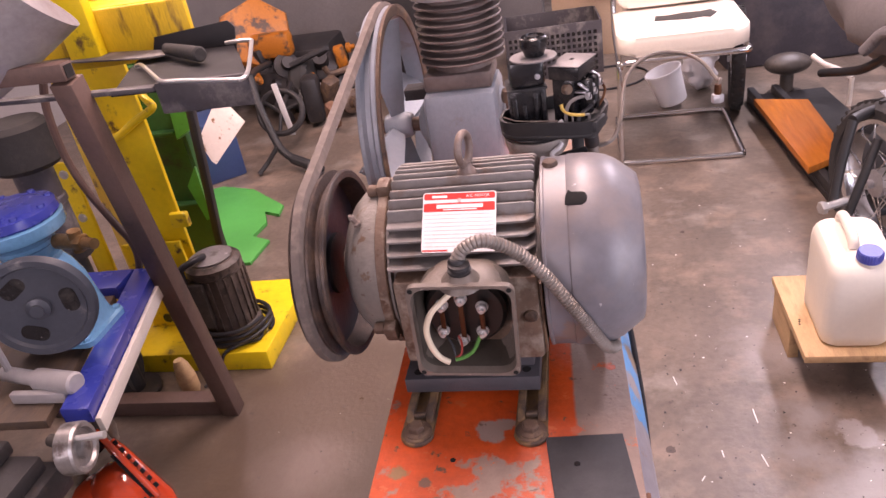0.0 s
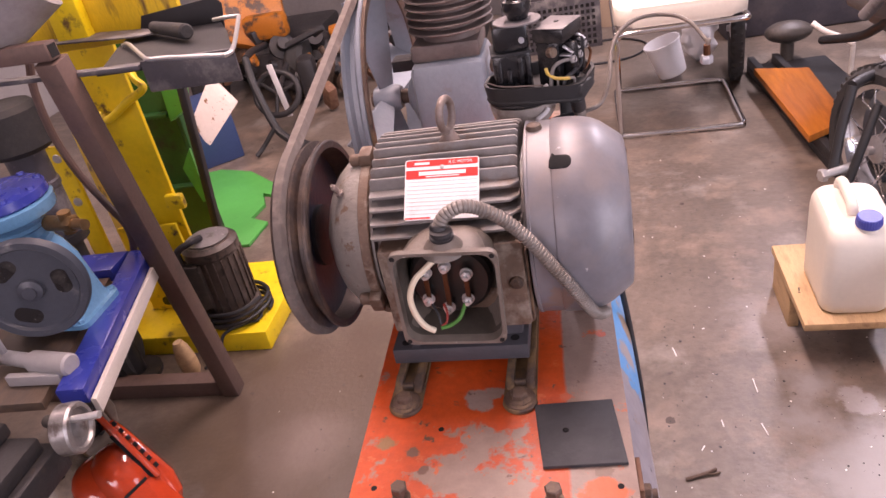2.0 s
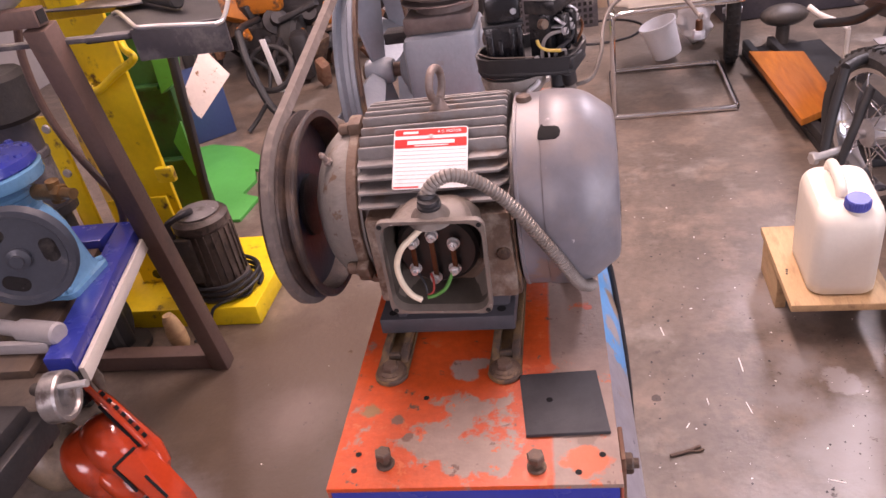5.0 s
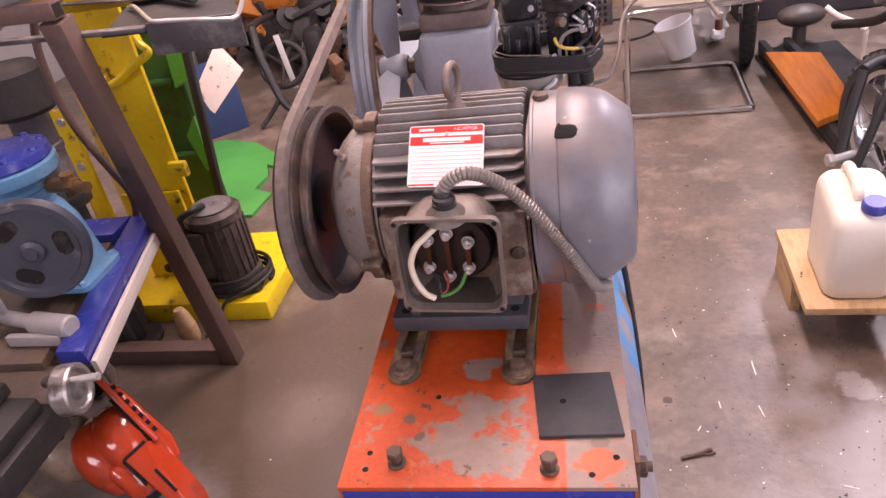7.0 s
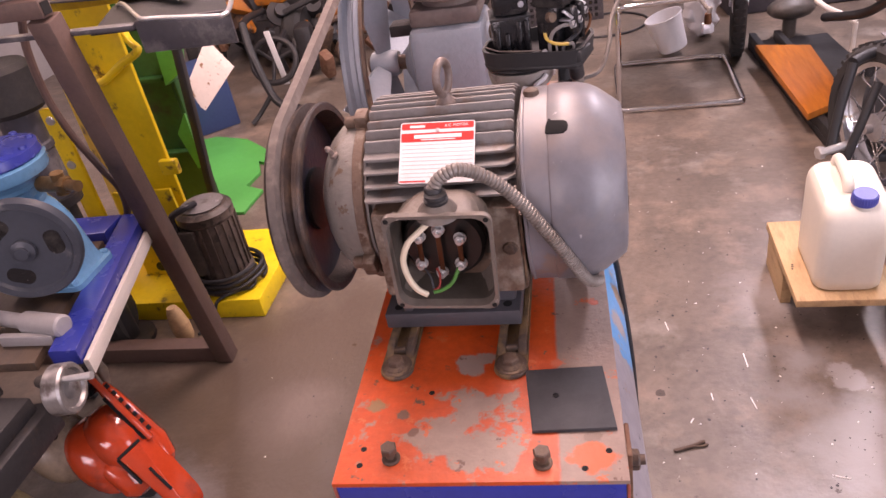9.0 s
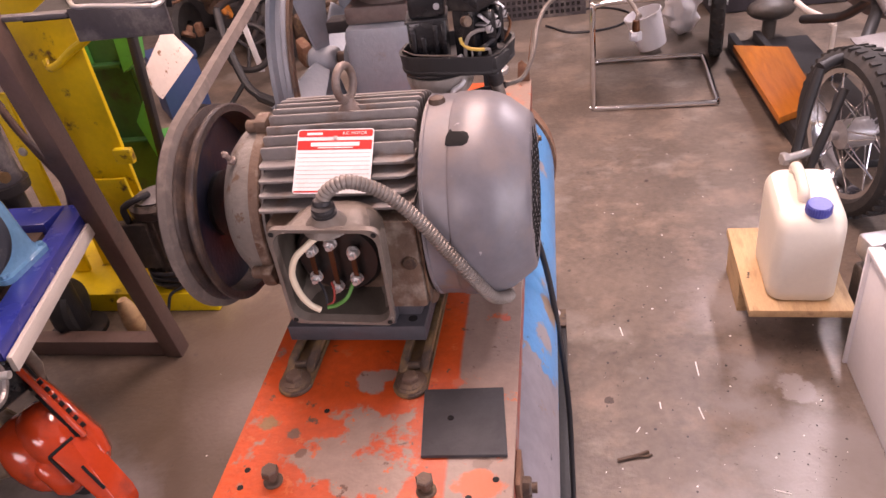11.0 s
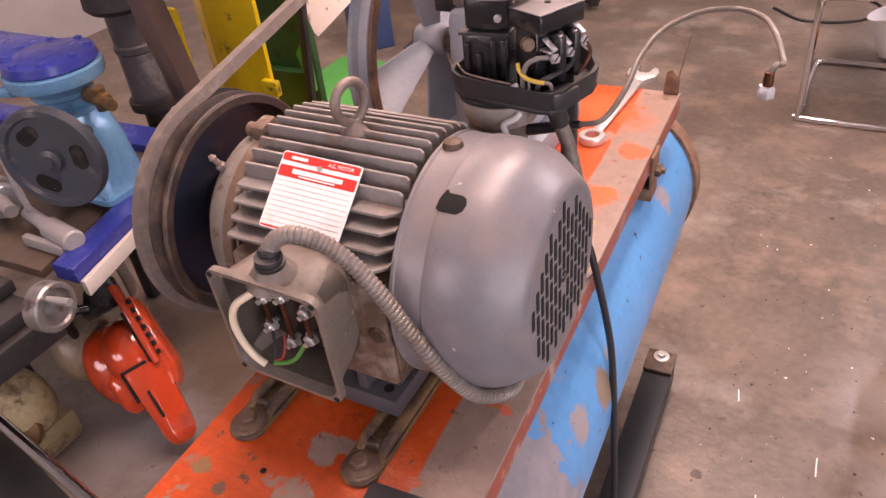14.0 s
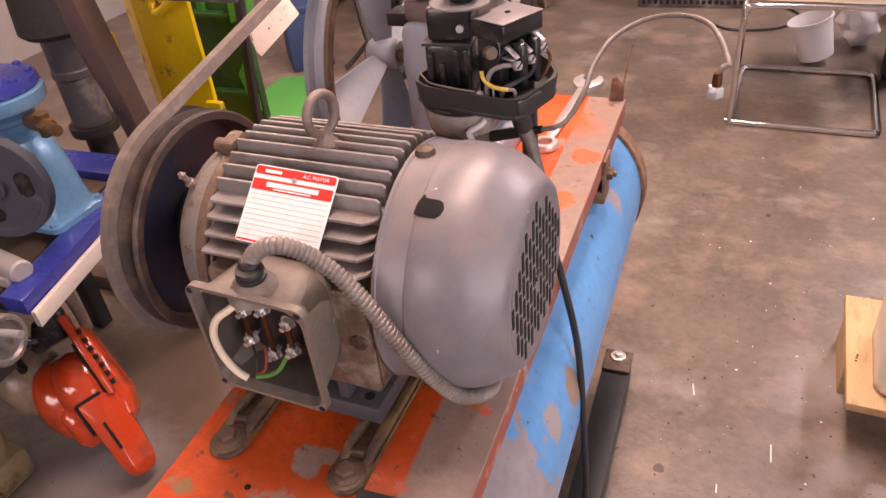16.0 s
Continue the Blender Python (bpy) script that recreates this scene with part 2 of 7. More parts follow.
M["copper"] = material("copper link", (0.13, 0.055, 0.028), 0.45, metal=0.9, tone=0.2, bump=0.05)
M["white_wire"] = material("white cable sheath", (0.70, 0.60, 0.45), 0.45, tone=0.1, bump=0.05)
M["green_wire"] = material("green wire", (0.055, 0.20, 0.035), 0.4, tone=0.1)
M["yellow_wire"] = material("yellow wire", (0.62, 0.42, 0.08), 0.4, tone=0.1)
M["red_wire"] = material("red wire", (0.25, 0.03, 0.02), 0.4, tone=0.1)
M["grey_wire"] = material("grey cable", (0.20, 0.18, 0.17), 0.5, tone=0.15)
M["black_wire"] = material("black cable", (0.018, 0.018, 0.022), 0.45, tone=0.2)
M["label_white"] = material("white enamel", (0.86, 0.84, 0.83), 0.3, tone=0.05, bump=0.02)
M["label_red"] = material("red enamel", (0.68, 0.05, 0.04), 0.3, tone=0.08, bump=0.02)
M["label_grey"] = material("grey print", (0.42, 0.36, 0.36), 0.4, tone=0.05)
M["box_inside"] = material("dark olive box cavity", (0.070, 0.057, 0.045), 0.55, second=(0.07, 0.055, 0.045), patch=(20.0, 0.5, 0.7), tone=0.25, bump=0.2)
M["terminal"] = material("brown bakelite", (0.013, 0.010, 0.009), 0.35, tone=0.2)
M["yellow_paint"] = material("yellow machine paint", (0.84, 0.61, 0.010), 0.36, second=(0.16, 0.085, 0.03), patch=(14.0, 0.59, 0.68), tone=0.14, grain=50, bump=0.12)
M["green_paint"] = material("green machine paint", (0.055, 0.36, 0.07), 0.42, second=(0.05, 0.06, 0.04), patch=(14.0, 0.66, 0.72), tone=0.16, bump=0.12)
# darker copy of the green paint; shade of the recessed faces is painted in
M["green_shaded"] = material("shaded green machine paint", (0.022, 0.11, 0.028), 0.45, second=(0.03, 0.035, 0.025), patch=(12.0, 0.55, 0.7), tone=0.25, bump=0.15)
M["brown_paint"] = material("brown primer on steel tube", (0.135, 0.082, 0.066), 0.5, second=(0.09, 0.06, 0.05), patch=(16.0, 0.55, 0.7), tone=0.2, bump=0.15)
M["blue_paint"] = material("dark blue gloss paint", (0.03, 0.045, 0.30), 0.25, second=(0.30, 0.27, 0.27), patch=(22.0, 0.70, 0.73), tone=0.15, bump=0.05)
M["pump_blue"] = material("light blue pump paint", (0.13, 0.34, 0.56), 0.2, second=(0.08, 0.17, 0.27), patch=(14.0, 0.60, 0.76), tone=0.22, metal=0.15, bump=0.25, coat=0.3)
M["pale_wood"] = material("bare wood edge", (0.72, 0.65, 0.58), 0.7, tone=0.15, stretch=(1, 1, 6), bump=0.2)
M["plywood"] = material("pine board", (0.60, 0.40, 0.21), 0.6, second=(0.40, 0.24, 0.12), patch=(7.0, 0.5, 0.7), tone=0.2, stretch=(6, 1, 6), bump=0.2)
M["can_plastic"] = material("translucent white plastic", (0.74, 0.68, 0.58), 0.42, tone=0.06, bump=0.05)
M["cap_blue"] = material("blue plastic cap", (0.06, 0.075, 0.36), 0.4, tone=0.1)
M["orange_plastic"] = material("glossy orange plastic", (0.56, 0.058, 0.015), 0.14, second=(0.20, 0.04, 0.025), patch=(10.0, 0.55, 0.75), tone=0.12, bump=0.03, coat=0.5)
M["orange_wood"] = material("orange stained plank", (0.50, 0.150, 0.012), 0.5, second=(0.38, 0.105, 0.012), patch=(5.0, 0.45, 0.65), tone=0.25, stretch=(8, 1, 1), bump=0.15)
M["cream"] = material("cream upholstery", (0.80, 0.72, 0.62), 0.5, tone=0.08, bump=0.1)
M["white_plastic"] = material("white plastic", (0.75, 0.73, 0.74), 0.4, tone=0.06)
M["card"] = material("cardboard", (0.55, 0.40, 0.28), 0.8, tone=0.15, bump=0.1)
M["rust_board"] = material("white board with rust", (0.70, 0.60, 0.53), 0.6, second=(0.26, 0.12, 0.05), patch=(30.0, 0.57, 0.62), tone=0.1)
M["navy"] = material("navy plastic", (0.03, 0.06, 0.16), 0.5, tone=0.15)
M["tyre"] = material("tyre rubber", (0.028, 0.027, 0.027), 0.75, second=(0.06, 0.05, 0.045), patch=(20.0, 0.5, 0.8), tone=0.3, bump=0.3)
M["sheet_grey"] = material("grey canvas", (0.20, 0.185, 0.185), 0.8, tone=0.2, bump=0.2)
M["motor_dark"] = material("greasy dark motor", (0.070, 0.060, 0.053), 0.42, second=(0.125, 0.10, 0.085), patch=(16.0, 0.52, 0.68), tone=0.35, bump=0.35, flecks=((0.22, 0.19, 0.17), 40.0, 0.66, 0.70))
M["motor_greasy"] = material("rusty greasy motor paint", (0.095, 0.072, 0.06), 0.45, second=(0.17, 0.13, 0.11), patch=(11.0, 0.48, 0.62), third=(0.03, 0.025, 0.022), specks=(26.0, 0.56, 0.64), tone=0.4, bump=0.4)
M["wheel_steel"] = material("worn grey steel", (0.42, 0.40, 0.39), 0.34, metal=0.7, second=(0.16, 0.13, 0.12), patch=(30.0, 0.5, 0.64), tone=0.3, bump=0.2)
M["amber"] = material("amber orange paint", (0.52, 0.17, 0.015), 0.45, second=(0.075, 0.04, 0.025), patch=(12.0, 0.50, 0.60), tone=0.2, bump=0.2)
M["pulley_blue"] = material("dark slate pulley paint", (0.052, 0.060, 0.078), 0.4, second=(0.2, 0.2, 0.21), patch=(20.0, 0.6, 0.72), tone=0.2, bump=0.15)
M["floor_white"] = material("white paint chips", (0.8, 0.77, 0.74), 0.7, tone=0.1)
M["tray_grey"] = material("dark grey tray steel", (0.070, 0.064, 0.072), 0.45, second=(0.24, 0.22, 0.21), patch=(14.0, 0.5, 0.7), tone=0.2, bump=0.1)
M["rail_iron"] = material("rusty yellow brown casting", (0.23, 0.14, 0.065), 0.55, metal=0.1, second=(0.075, 0.05, 0.04), patch=(34.0, 0.46, 0.62), tone=0.3, bump=0.5)
M["eye_iron"] = material("dull grey brown steel", (0.26, 0.20, 0.175), 0.5, metal=0.2, second=(0.17, 0.11, 0.085), patch=(50.0, 0.5, 0.66), tone=0.25, bump=0.3)
M["greasy_wood"] = material("greasy stained board", (0.13, 0.085, 0.055), 0.5, second=(0.08, 0.055, 0.042), patch=(5.0, 0.44, 0.60), tone=0.35, stretch=(6, 1, 6), bump=0.25)
M["tan_plastic"] = material("dirty tan plastic", (0.27, 0.20, 0.14), 0.3, second=(0.12, 0.08, 0.06), patch=(12.0, 0.5, 0.7), tone=0.25, bump=0.1)
M["pulley_iron"] = material("dark brown pulley iron", (0.058, 0.041, 0.036), 0.45, metal=0.2, second=(0.13, 0.085, 0.06), patch=(26.0, 0.52, 0.7), tone=0.3, bump=0.3)
M["tan_cast"] = material("oily yellow tan casting", (0.42, 0.33, 0.18), 0.45, second=(0.13, 0.085, 0.05), patch=(12.0, 0.5, 0.62), tone=0.3, bump=0.3)
M["hole_dark"] = material("dark opening", (0.006, 0.005, 0.005), 0.9, tone=0.1)
M["sheet_black"] = material("black painted sheet", (0.009, 0.009, 0.012), 0.6, tone=0.3, bump=0.1)
M["yellow_streaked"] = material("yellow paint with rust streaks", (0.72, 0.47, 0.012), 0.45, second=(0.17, 0.09, 0.02), patch=(5.0, 0.55, 0.66), tone=0.2, stretch=(4, 4, 0.7), bump=0.2)
M["slate_dark"] = material("dark slate paint", (0.050, 0.048, 0.062), 0.5, second=(0.09, 0.08, 0.085), patch=(6.0, 0.5, 0.7), tone=0.3, bump=0.15)
M["worn_grey"] = material("worn dark grey enamel", (0.20, 0.185, 0.19), 0.4, second=(0.09, 0.075, 0.07), patch=(30.0, 0.55, 0.68), third=(0.40, 0.38, 0.37), specks=(90.0, 0.66, 0.70), tone=0.25, bump=0.2)
M["pipe_brown"] = material("grey pipe with brown oil", (0.175, 0.148, 0.128), 0.45, second=(0.10, 0.07, 0.052), patch=(9.0, 0.46, 0.66), tone=0.25, bump=0.1)
M["collar_paint"] = material("pale stained collar paint", (0.42, 0.38, 0.35), 0.4, second=(0.16, 0.12, 0.10), patch=(26.0, 0.52, 0.66), tone=0.25, bump=0.3)
M["sheet_pale"] = material("pale grey sheet metal", (0.40, 0.37, 0.37), 0.4, metal=0.2, second=(0.28, 0.24, 0.23), patch=(8.0, 0.5, 0.7), tone=0.2, bump=0.1)
M["grey_tool"] = material("grey enamel", (0.36, 0.34, 0.34), 0.35, tone=0.12)


# ---------------------------------------------------------------- mesh helpers
def solid(bm, lo, hi, bevel=0.0, m=None):
    """A box between two corners with bevelled edges."""
    made = bmesh.ops.create_cube(bm, size=1.0)["verts"]
    lo, hi = Vector(lo), Vector(hi)
    bmesh.ops.scale(bm, vec=hi - lo, verts=made)
    bmesh.ops.translate(bm, vec=(lo + hi) / 2, verts=made)
    if m is not None:
        bmesh.ops.transform(bm, matrix=m, verts=made)
    if bevel:
        bmesh.ops.bevel(bm, geom=list({e for v in made for e in v.link_edges}), offset=bevel, segments=2, affect="EDGES", profile=0.5)
    return bm


def frame_of(axis):
    z = Vector(axis).normalized()
    x = z.orthogonal().normalized()
    return x, z.cross(x), z


def lathe(bm, profile, origin, axis, seg=32, start=None):
    """Turns (radius, distance along the axis) pairs round an axis."""
    x, y, z = frame_of(axis)
    origin = Vector(origin)
    rings = []
    for r, h in profile:
        if r < 1e-6:
            rings.append([bm.verts.new(origin + z * h)])
        else:
            rings.append([bm.verts.new(origin + z * h + (x * math.cos(a) + y * math.sin(a)) * r) for a in (2 * math.pi * i / seg for i in range(seg))])
    for a, b in zip(rings, rings[1:]):
        for i in range(seg):
            j = (i + 1) % seg
            if len(a) == 1 and len(b) > 1:
                bm.faces.new((a[0], b[i], b[j]))
            elif len(b) == 1 and len(a) > 1:
                bm.faces.new((a[i], a[j], b[0]))
            elif len(a) > 1:
                bm.faces.new((a[i], a[j], b[j], b[i]))
    return bm


def rod(bm, p0, p1, r, r1=None, seg=16, bevel=0.0):
    d = Vector(p1) - Vector(p0)
    r1 = r if r1 is None else r1
    h = d.length
    if bevel:
        return lathe(bm, [(0, 0), (r - bevel, 0), (r, bevel), (r1, h - bevel), (r1 - bevel, h), (0, h)], p0, d, seg)
    return lathe(bm, [(0, 0), (r, 0), (r1, h), (0, h)], p0, d, seg)


def smooth_line(points, steps=8):
    pts = [Vector(p) for p in points]
    pts = [pts[0] * 2 - pts[1]] + pts + [pts[-1] * 2 - pts[-2]]
    out = []
    for a, b, c, d in zip(pts, pts[1:], pts[2:], pts[3:]):
        for i in range(steps):
            s = i / steps
            out.append(0.5 * (2 * b + (c - a) * s + (2 * a - 5 * b + 4 * c - d) * s * s + (3 * b - a - 3 * c + d) * s ** 3))
    return out + [pts[-2]]


def sweep(bm, line, outline, closed=False, radii=None):
    """Carries a 2D outline along a line of points."""
    n = len(line)
    up = None
    rings = []
    for i, p in enumerate(line):
        a, b = (line[(i - 1) % n], line[(i + 1) % n]) if closed else (line[max(0, i - 1)], line[min(n - 1, i + 1)])
        z = (b - a).normalized()
        if up is None:
            up = z.orthogonal().normalized()
        up = (up - z * up.dot(z)).normalized()
        side = z.cross(up)
        k = radii[i] if radii else 1.0
        rings.append([bm.verts.new(p + up * (u * k) + side * (v * k)) for u, v in outline])
    m = len(outline)
    pairs = list(zip(rings, rings[1:])) + ([(rings[-1], rings[0])] if closed else [])
    for a, b in pairs:
        for i in range(m):
            j = (i + 1) % m
            bm.faces.new((a[i], a[j], b[j], b[i]))
    if not closed:
        bm.faces.new(rings[0][::-1])
        bm.faces.new(rings[-1])
    return bm


def ring_outline(r, seg=10):
    return [(r * math.cos(2 * math.pi * i / seg), r * math.sin(2 * math.pi * i / seg)) for i in range(seg)]


def tube(bm, points, r, seg=10, steps=8, smooth=True):
    return sweep(bm, smooth_line(points, steps) if smooth else [Vector(p) for p in points], ring_outline(r, seg))


def prism(bm, outline, thick, m=None, bevel=0.0):
    """A flat outline in x and y with a thickness along z."""
    bottom = [bm.verts.new((x, y, 0)) for x, y in outline]
    top = [bm.verts.new((x, y, thick)) for x, y in outline]
    n = len(outline)
    faces = [bm.faces.new(bottom[::-1]), bm.faces.new(top)]
    for i in range(n):
        faces.append(bm.faces.new((bottom[i], bottom[(i + 1) % n], top[(i + 1) % n], top[i])))
    if bevel:
        edges = list({e for f in faces[:2] for e in f.edges})
        made = bmesh.ops.bevel(bm, geom=edges, offset=bevel, segments=2, affect="EDGES", profile=0.5)
    if m is not None:
        bmesh.ops.transform(bm, matrix=m, verts=list(bm.verts))
    return bm


def rounded(w, h, r, seg=5, cx=0.0, cy=0.0):
    out = []
    for sx, sy, a0 in ((1, 1, 0), (-1, 1, 90), (-1, -1, 180), (1, -1, 270)):
        for i in range(seg + 1):
            a = radians(a0 + 90 * i / seg)
            out.append((cx + sx * (w / 2 - r) + r * math.cos(a), cy + sy * (h / 2 - r) + r * math.sin(a)))
    return out


def ellipsoid(bm, centre, radii_, seg=24, rings=14, m=None):
    made = bmesh.ops.create_uvsphere(bm, u_segments=seg, v_segments=rings, radius=1.0)["verts"]
    bmesh.ops.scale(bm, vec=radii_, verts=made)
    if m is not None:
        bmesh.ops.transform(bm, matrix=m, verts=made)
    bmesh.ops.translate(bm, vec=centre, verts=made)
    return bm


def hexnut(bm, p, axis, r, h):
    return lathe(bm, [(0, 0), (r, 0), (r, h * 0.8), (r * 0.86, h), (0, h)], p, axis, 6)


def thing(name, label, category, at=(0, 0, 0), turn=0.0, group="", kind=""):
    ob = new(name)
    ob.empty_display_size = 0.05
    ob.matrix_world = pose(*at, 0, 0, turn)
    return tagged(ob, label, category, group, kind)


def mesh_from(name, bm, mat, sharp=35):
    bmesh.ops.recalc_face_normals(bm, faces=list(bm.faces))
    me = bpy.data.meshes.new(name)
    bm.to_mesh(me)
    bm.free()
    me.materials.append(mat)
    me.polygons.foreach_set("use_smooth", [True] * len(me.polygons))
    me.set_sharp_from_angle(angle=radians(sharp))
    return me


def part(name, bm, mat, parent, label="", m=None):
    """Links a bmesh as one mesh object under a thing or a part."""
    ob = new(name, mesh_from(name, bm, mat))
    ob.parent = parent
    if m is not None:
        ob.matrix_basis = m
    if label:
        ob["label"] = label
    return ob


def single(name, bm, mat, label, category, at=(0, 0, 0), turn=0.0, kind="", group=""):
    ob = new(name, mesh_from(name, bm, mat))
    ob.matrix_world = pose(*at, 0, 0, turn)
    return tagged(ob, label, category, group, kind)


B = bmesh.new

# ---------------------------------------------------------------- the room
X0, X1, Y0, Y1, TOP = -3.4, 2.9, -2.1, 6.6, 2.7
single("floor", solid(B(), (X0, Y0, -0.12), (X1, Y1, 0.0)), M["concrete"], "stained grey concrete workshop floor with painted shade", "floor", kind="structure")
single("ceiling", solid(B(), (X0, Y0, TOP), (X1, Y1, TOP + 0.1)), M["ceiling"], "plain pale workshop ceiling", "ceiling", kind="structure")
single("wall_north", solid(B(), (X0 - 0.12, Y1, -0.12), (X1 + 0.12, Y1 + 0.12, TOP + 0.1)), M["plaster"], "plain grey painted workshop wall", "wall", kind="structure")
single("wall_south", solid(B(), (X0 - 0.12, Y0 - 0.12, -0.12), (X1 + 0.12, Y0, TOP + 0.1)), M["plaster"], "plain grey painted workshop wall", "wall", kind="structure")
single("wall_west", solid(B(), (X0 - 0.12, Y0, -0.12), (X0, Y1, TOP + 0.1)), M["plaster"], "plain grey painted workshop wall", "wall", kind="structure")
bm = B()
solid(bm, (X1, Y0, -0.12), (X1 + 0.12, -1.9, TOP + 0.1))
solid(bm, (X1, 0.3, -0.12), (X1 + 0.12, Y1, TOP + 0.1))
solid(bm, (X1, -1.9, 2.3), (X1 + 0.12, 0.3, TOP + 0.1))
single("wall_east", bm, M["plaster"], "grey painted workshop wall with a wide doorway", "wall", kind="structure")

# ---------------------------------------------------------------- the compressor: tank with its platform
TANK_AT = (0.031, 0.545, 0.0)
tank = thing("air_receiver", "blue painted steel air tank with an orange platform on top", "compressor tank", TANK_AT, 1.9)
TR, TZ, TX, TL = 0.173, 0.50, 0.010, 1.13
prof = [(0, -0.015), (0.07, -0.008), (0.12, 0.012), (0.160, 0.05), (TR, 0.09), (TR, TL - 0.06), (TR - 0.002, TL - 0.02), (TR - 0.015, TL + 0.0), (0.12, TL - 0.012), (0, TL - 0.02)]
part("shell", lathe(B(), prof, (TX, 0, TZ), (0, 1, 0), 64), M["tank_paint"], tank)
part("rim", lathe(B(), [(TR - 0.012, TL - 0.03), (TR + 0.005, TL - 0.03), (TR + 0.006, TL + 0.005), (TR - 0.012, TL + 0.006), (TR - 0.012, TL - 0.03)], (TX, 0, TZ), (0, 1, 0), 64), M["rust"], tank, "rusty end rim")
bm = B()
solid(bm, (-0.152, 0.0125, 0.712), (0.1455, 1.067, 0.718), 0.001)
part("platform", bm, M["plate_paint"], tank, "orange painted steel platform with worn grey patches")
for x in (-0.152, 0.1425):
    part("platform_flange", solid(B(), (x, 0.0125, 0.683), (x + 0.003, 1.067, 0.7115), 0.001), M["plate_edge"], tank)
part("platform_front", solid(B(), (-0.1485, 0.0135, 0.680), (0.142, 0.0165, 0.7115), 0.001), M["blue_paint"], tank, "blue painted front lip")
for x, y in ((-0.0622, 0.138), (-0.1262, 0.0572), (-0.1265, 0.0354), (0.1038, 0.0274), (0.1284, 0.0488)):
    bm = B()
    lathe(bm, [(0, 0.7182), (0.0032, 0.7182), (0.0034, 0.7186), (0, 0.7186)], (x, y, 0), (0, 0, 1), 14)
    part("bolt_hole", bm, M["hole_dark"], tank)
for x, y in ((-0.094, 0.0437), (0.0629, 0.0347)):
    bm = B()
    lathe(bm, [(0, 0.718), (0.0098, 0.718), (0.0100, 0.720), (0.0085, 0.7215), (0, 0.7215)], (x, y, 0), (0, 0, 1), 20)
    rod(bm, (x, y, 0.721), (x, y, 0.731), 0.0048, seg=12)
    hexnut(bm, (x, y, 0.730), (0, 0, 1), 0.0090, 0.0075)
    part("platform_bolt", bm, M["brown_iron"], tank)
for y in (0.07, 0.862):
    bm = B()
    solid(bm, (0.146, y - 0.022, 0.655), (0.151, y + 0.022, 0.7115), 0.001)
    solid(bm, (0.128, y - 0.022, 0.632), (0.151, y + 0.022, 0.655), 0.002)
    lug = part("lug", bm, M["rust"], tank)
    bm = B()
    hexnut(bm, (0.151, y, 0.680), (1, 0, 0), 0.011, 0.009)
    rod(bm, (0.1595, y, 0.680), (0.1655, y, 0.680), 0.0055, seg=12)
    part("lug_bolt", bm, M["brown_iron"], lug)
for y in (0.30, 0.80):
    bm = B()
    solid(bm, (TX - 0.10, y - 0.02, 0.62), (TX + 0.10, y + 0.02, 0.7115), 0.002)
    part("saddle", bm, M["tank_paint"], tank)
for x in (-0.164, 0.164):
    for y in (0.16, 0.92):
        bm = B()
        solid(bm, (x * 0.52 - 0.02, y - 0.02, 0.0795), (x * 0.52 + 0.02, y + 0.02, 0.40), 0.002)
        part("leg", bm, M["black_satin"], tank)
    bm = B()
    solid(bm, (x - 0.03, -0.12, 0.02), (x + 0.03, 1.07, 0.08), 0.003)
    rail = part("skid_rail", bm, M["black_satin"], tank, "black box section rail")
    bm = B()
    solid(bm, (x - 0.031, 1.02, 0.0805), (x + 0.031, 1.085, 0.088), 0.002)
    part("end_pad", bm, M["brown_iron"], rail)
    bm = B()
    lathe(bm, [(0, 0.088), (0.017, 0.088), (0.017, 0.091), (0.009, 0.092), (0.0085, 0.099), (0, 0.1)], (x, 1.065, 0), (0, 0, 1), 20)
    part("rail_bolt", bm, M["steel"], rail)
    for y in (0.0, 0.95):
        bm = B()
        rod(bm, (x - 0.012, y, 0.0), (x - 0.012, y, 0.02), 0.022, seg=18)
        part("rubber_foot", bm, M["black_plastic"], rail)
part("gusset", prism(B(), [(0.0, 0.0), (0.026, 0.0), (0.026, 0.03), (0.012, 0.045), (0.004, 0.04)], 0.003, Matrix.Translation((0.117, 1.058, 0.7182)) @ Matrix.Rotation(radians(90), 4, "X"), 0.0005), M["rust"], tank)
part("wire_spike", rod(B(), (0.140, 1.058, 0.745), (0.152, 1.072, 0.818), 0.0016, 0.0006, seg=8), M["rust"], tank)

# ---------------------------------------------------------------- the electric motor
AY, AZ = 0.883, 0.870
motor = thing("electric_motor", "grey finned electric motor with an open terminal box", "electric motor", (0, AY, 0.718))
MW = Matrix.Translation((0, -AY, -0.718))
ax = (1, 0, 0)
bm = B()
lathe(bm, [(0, -0.100), (0.100, -0.100), (0.101, -0.0965), (0.090, -0.0955), (0.090, 0.076), (0.088, 0.084), (0, 0.084)], (0, AY, AZ), ax, 64)
body = part("body", bm, M["motor_grey"], motor, m=MW)
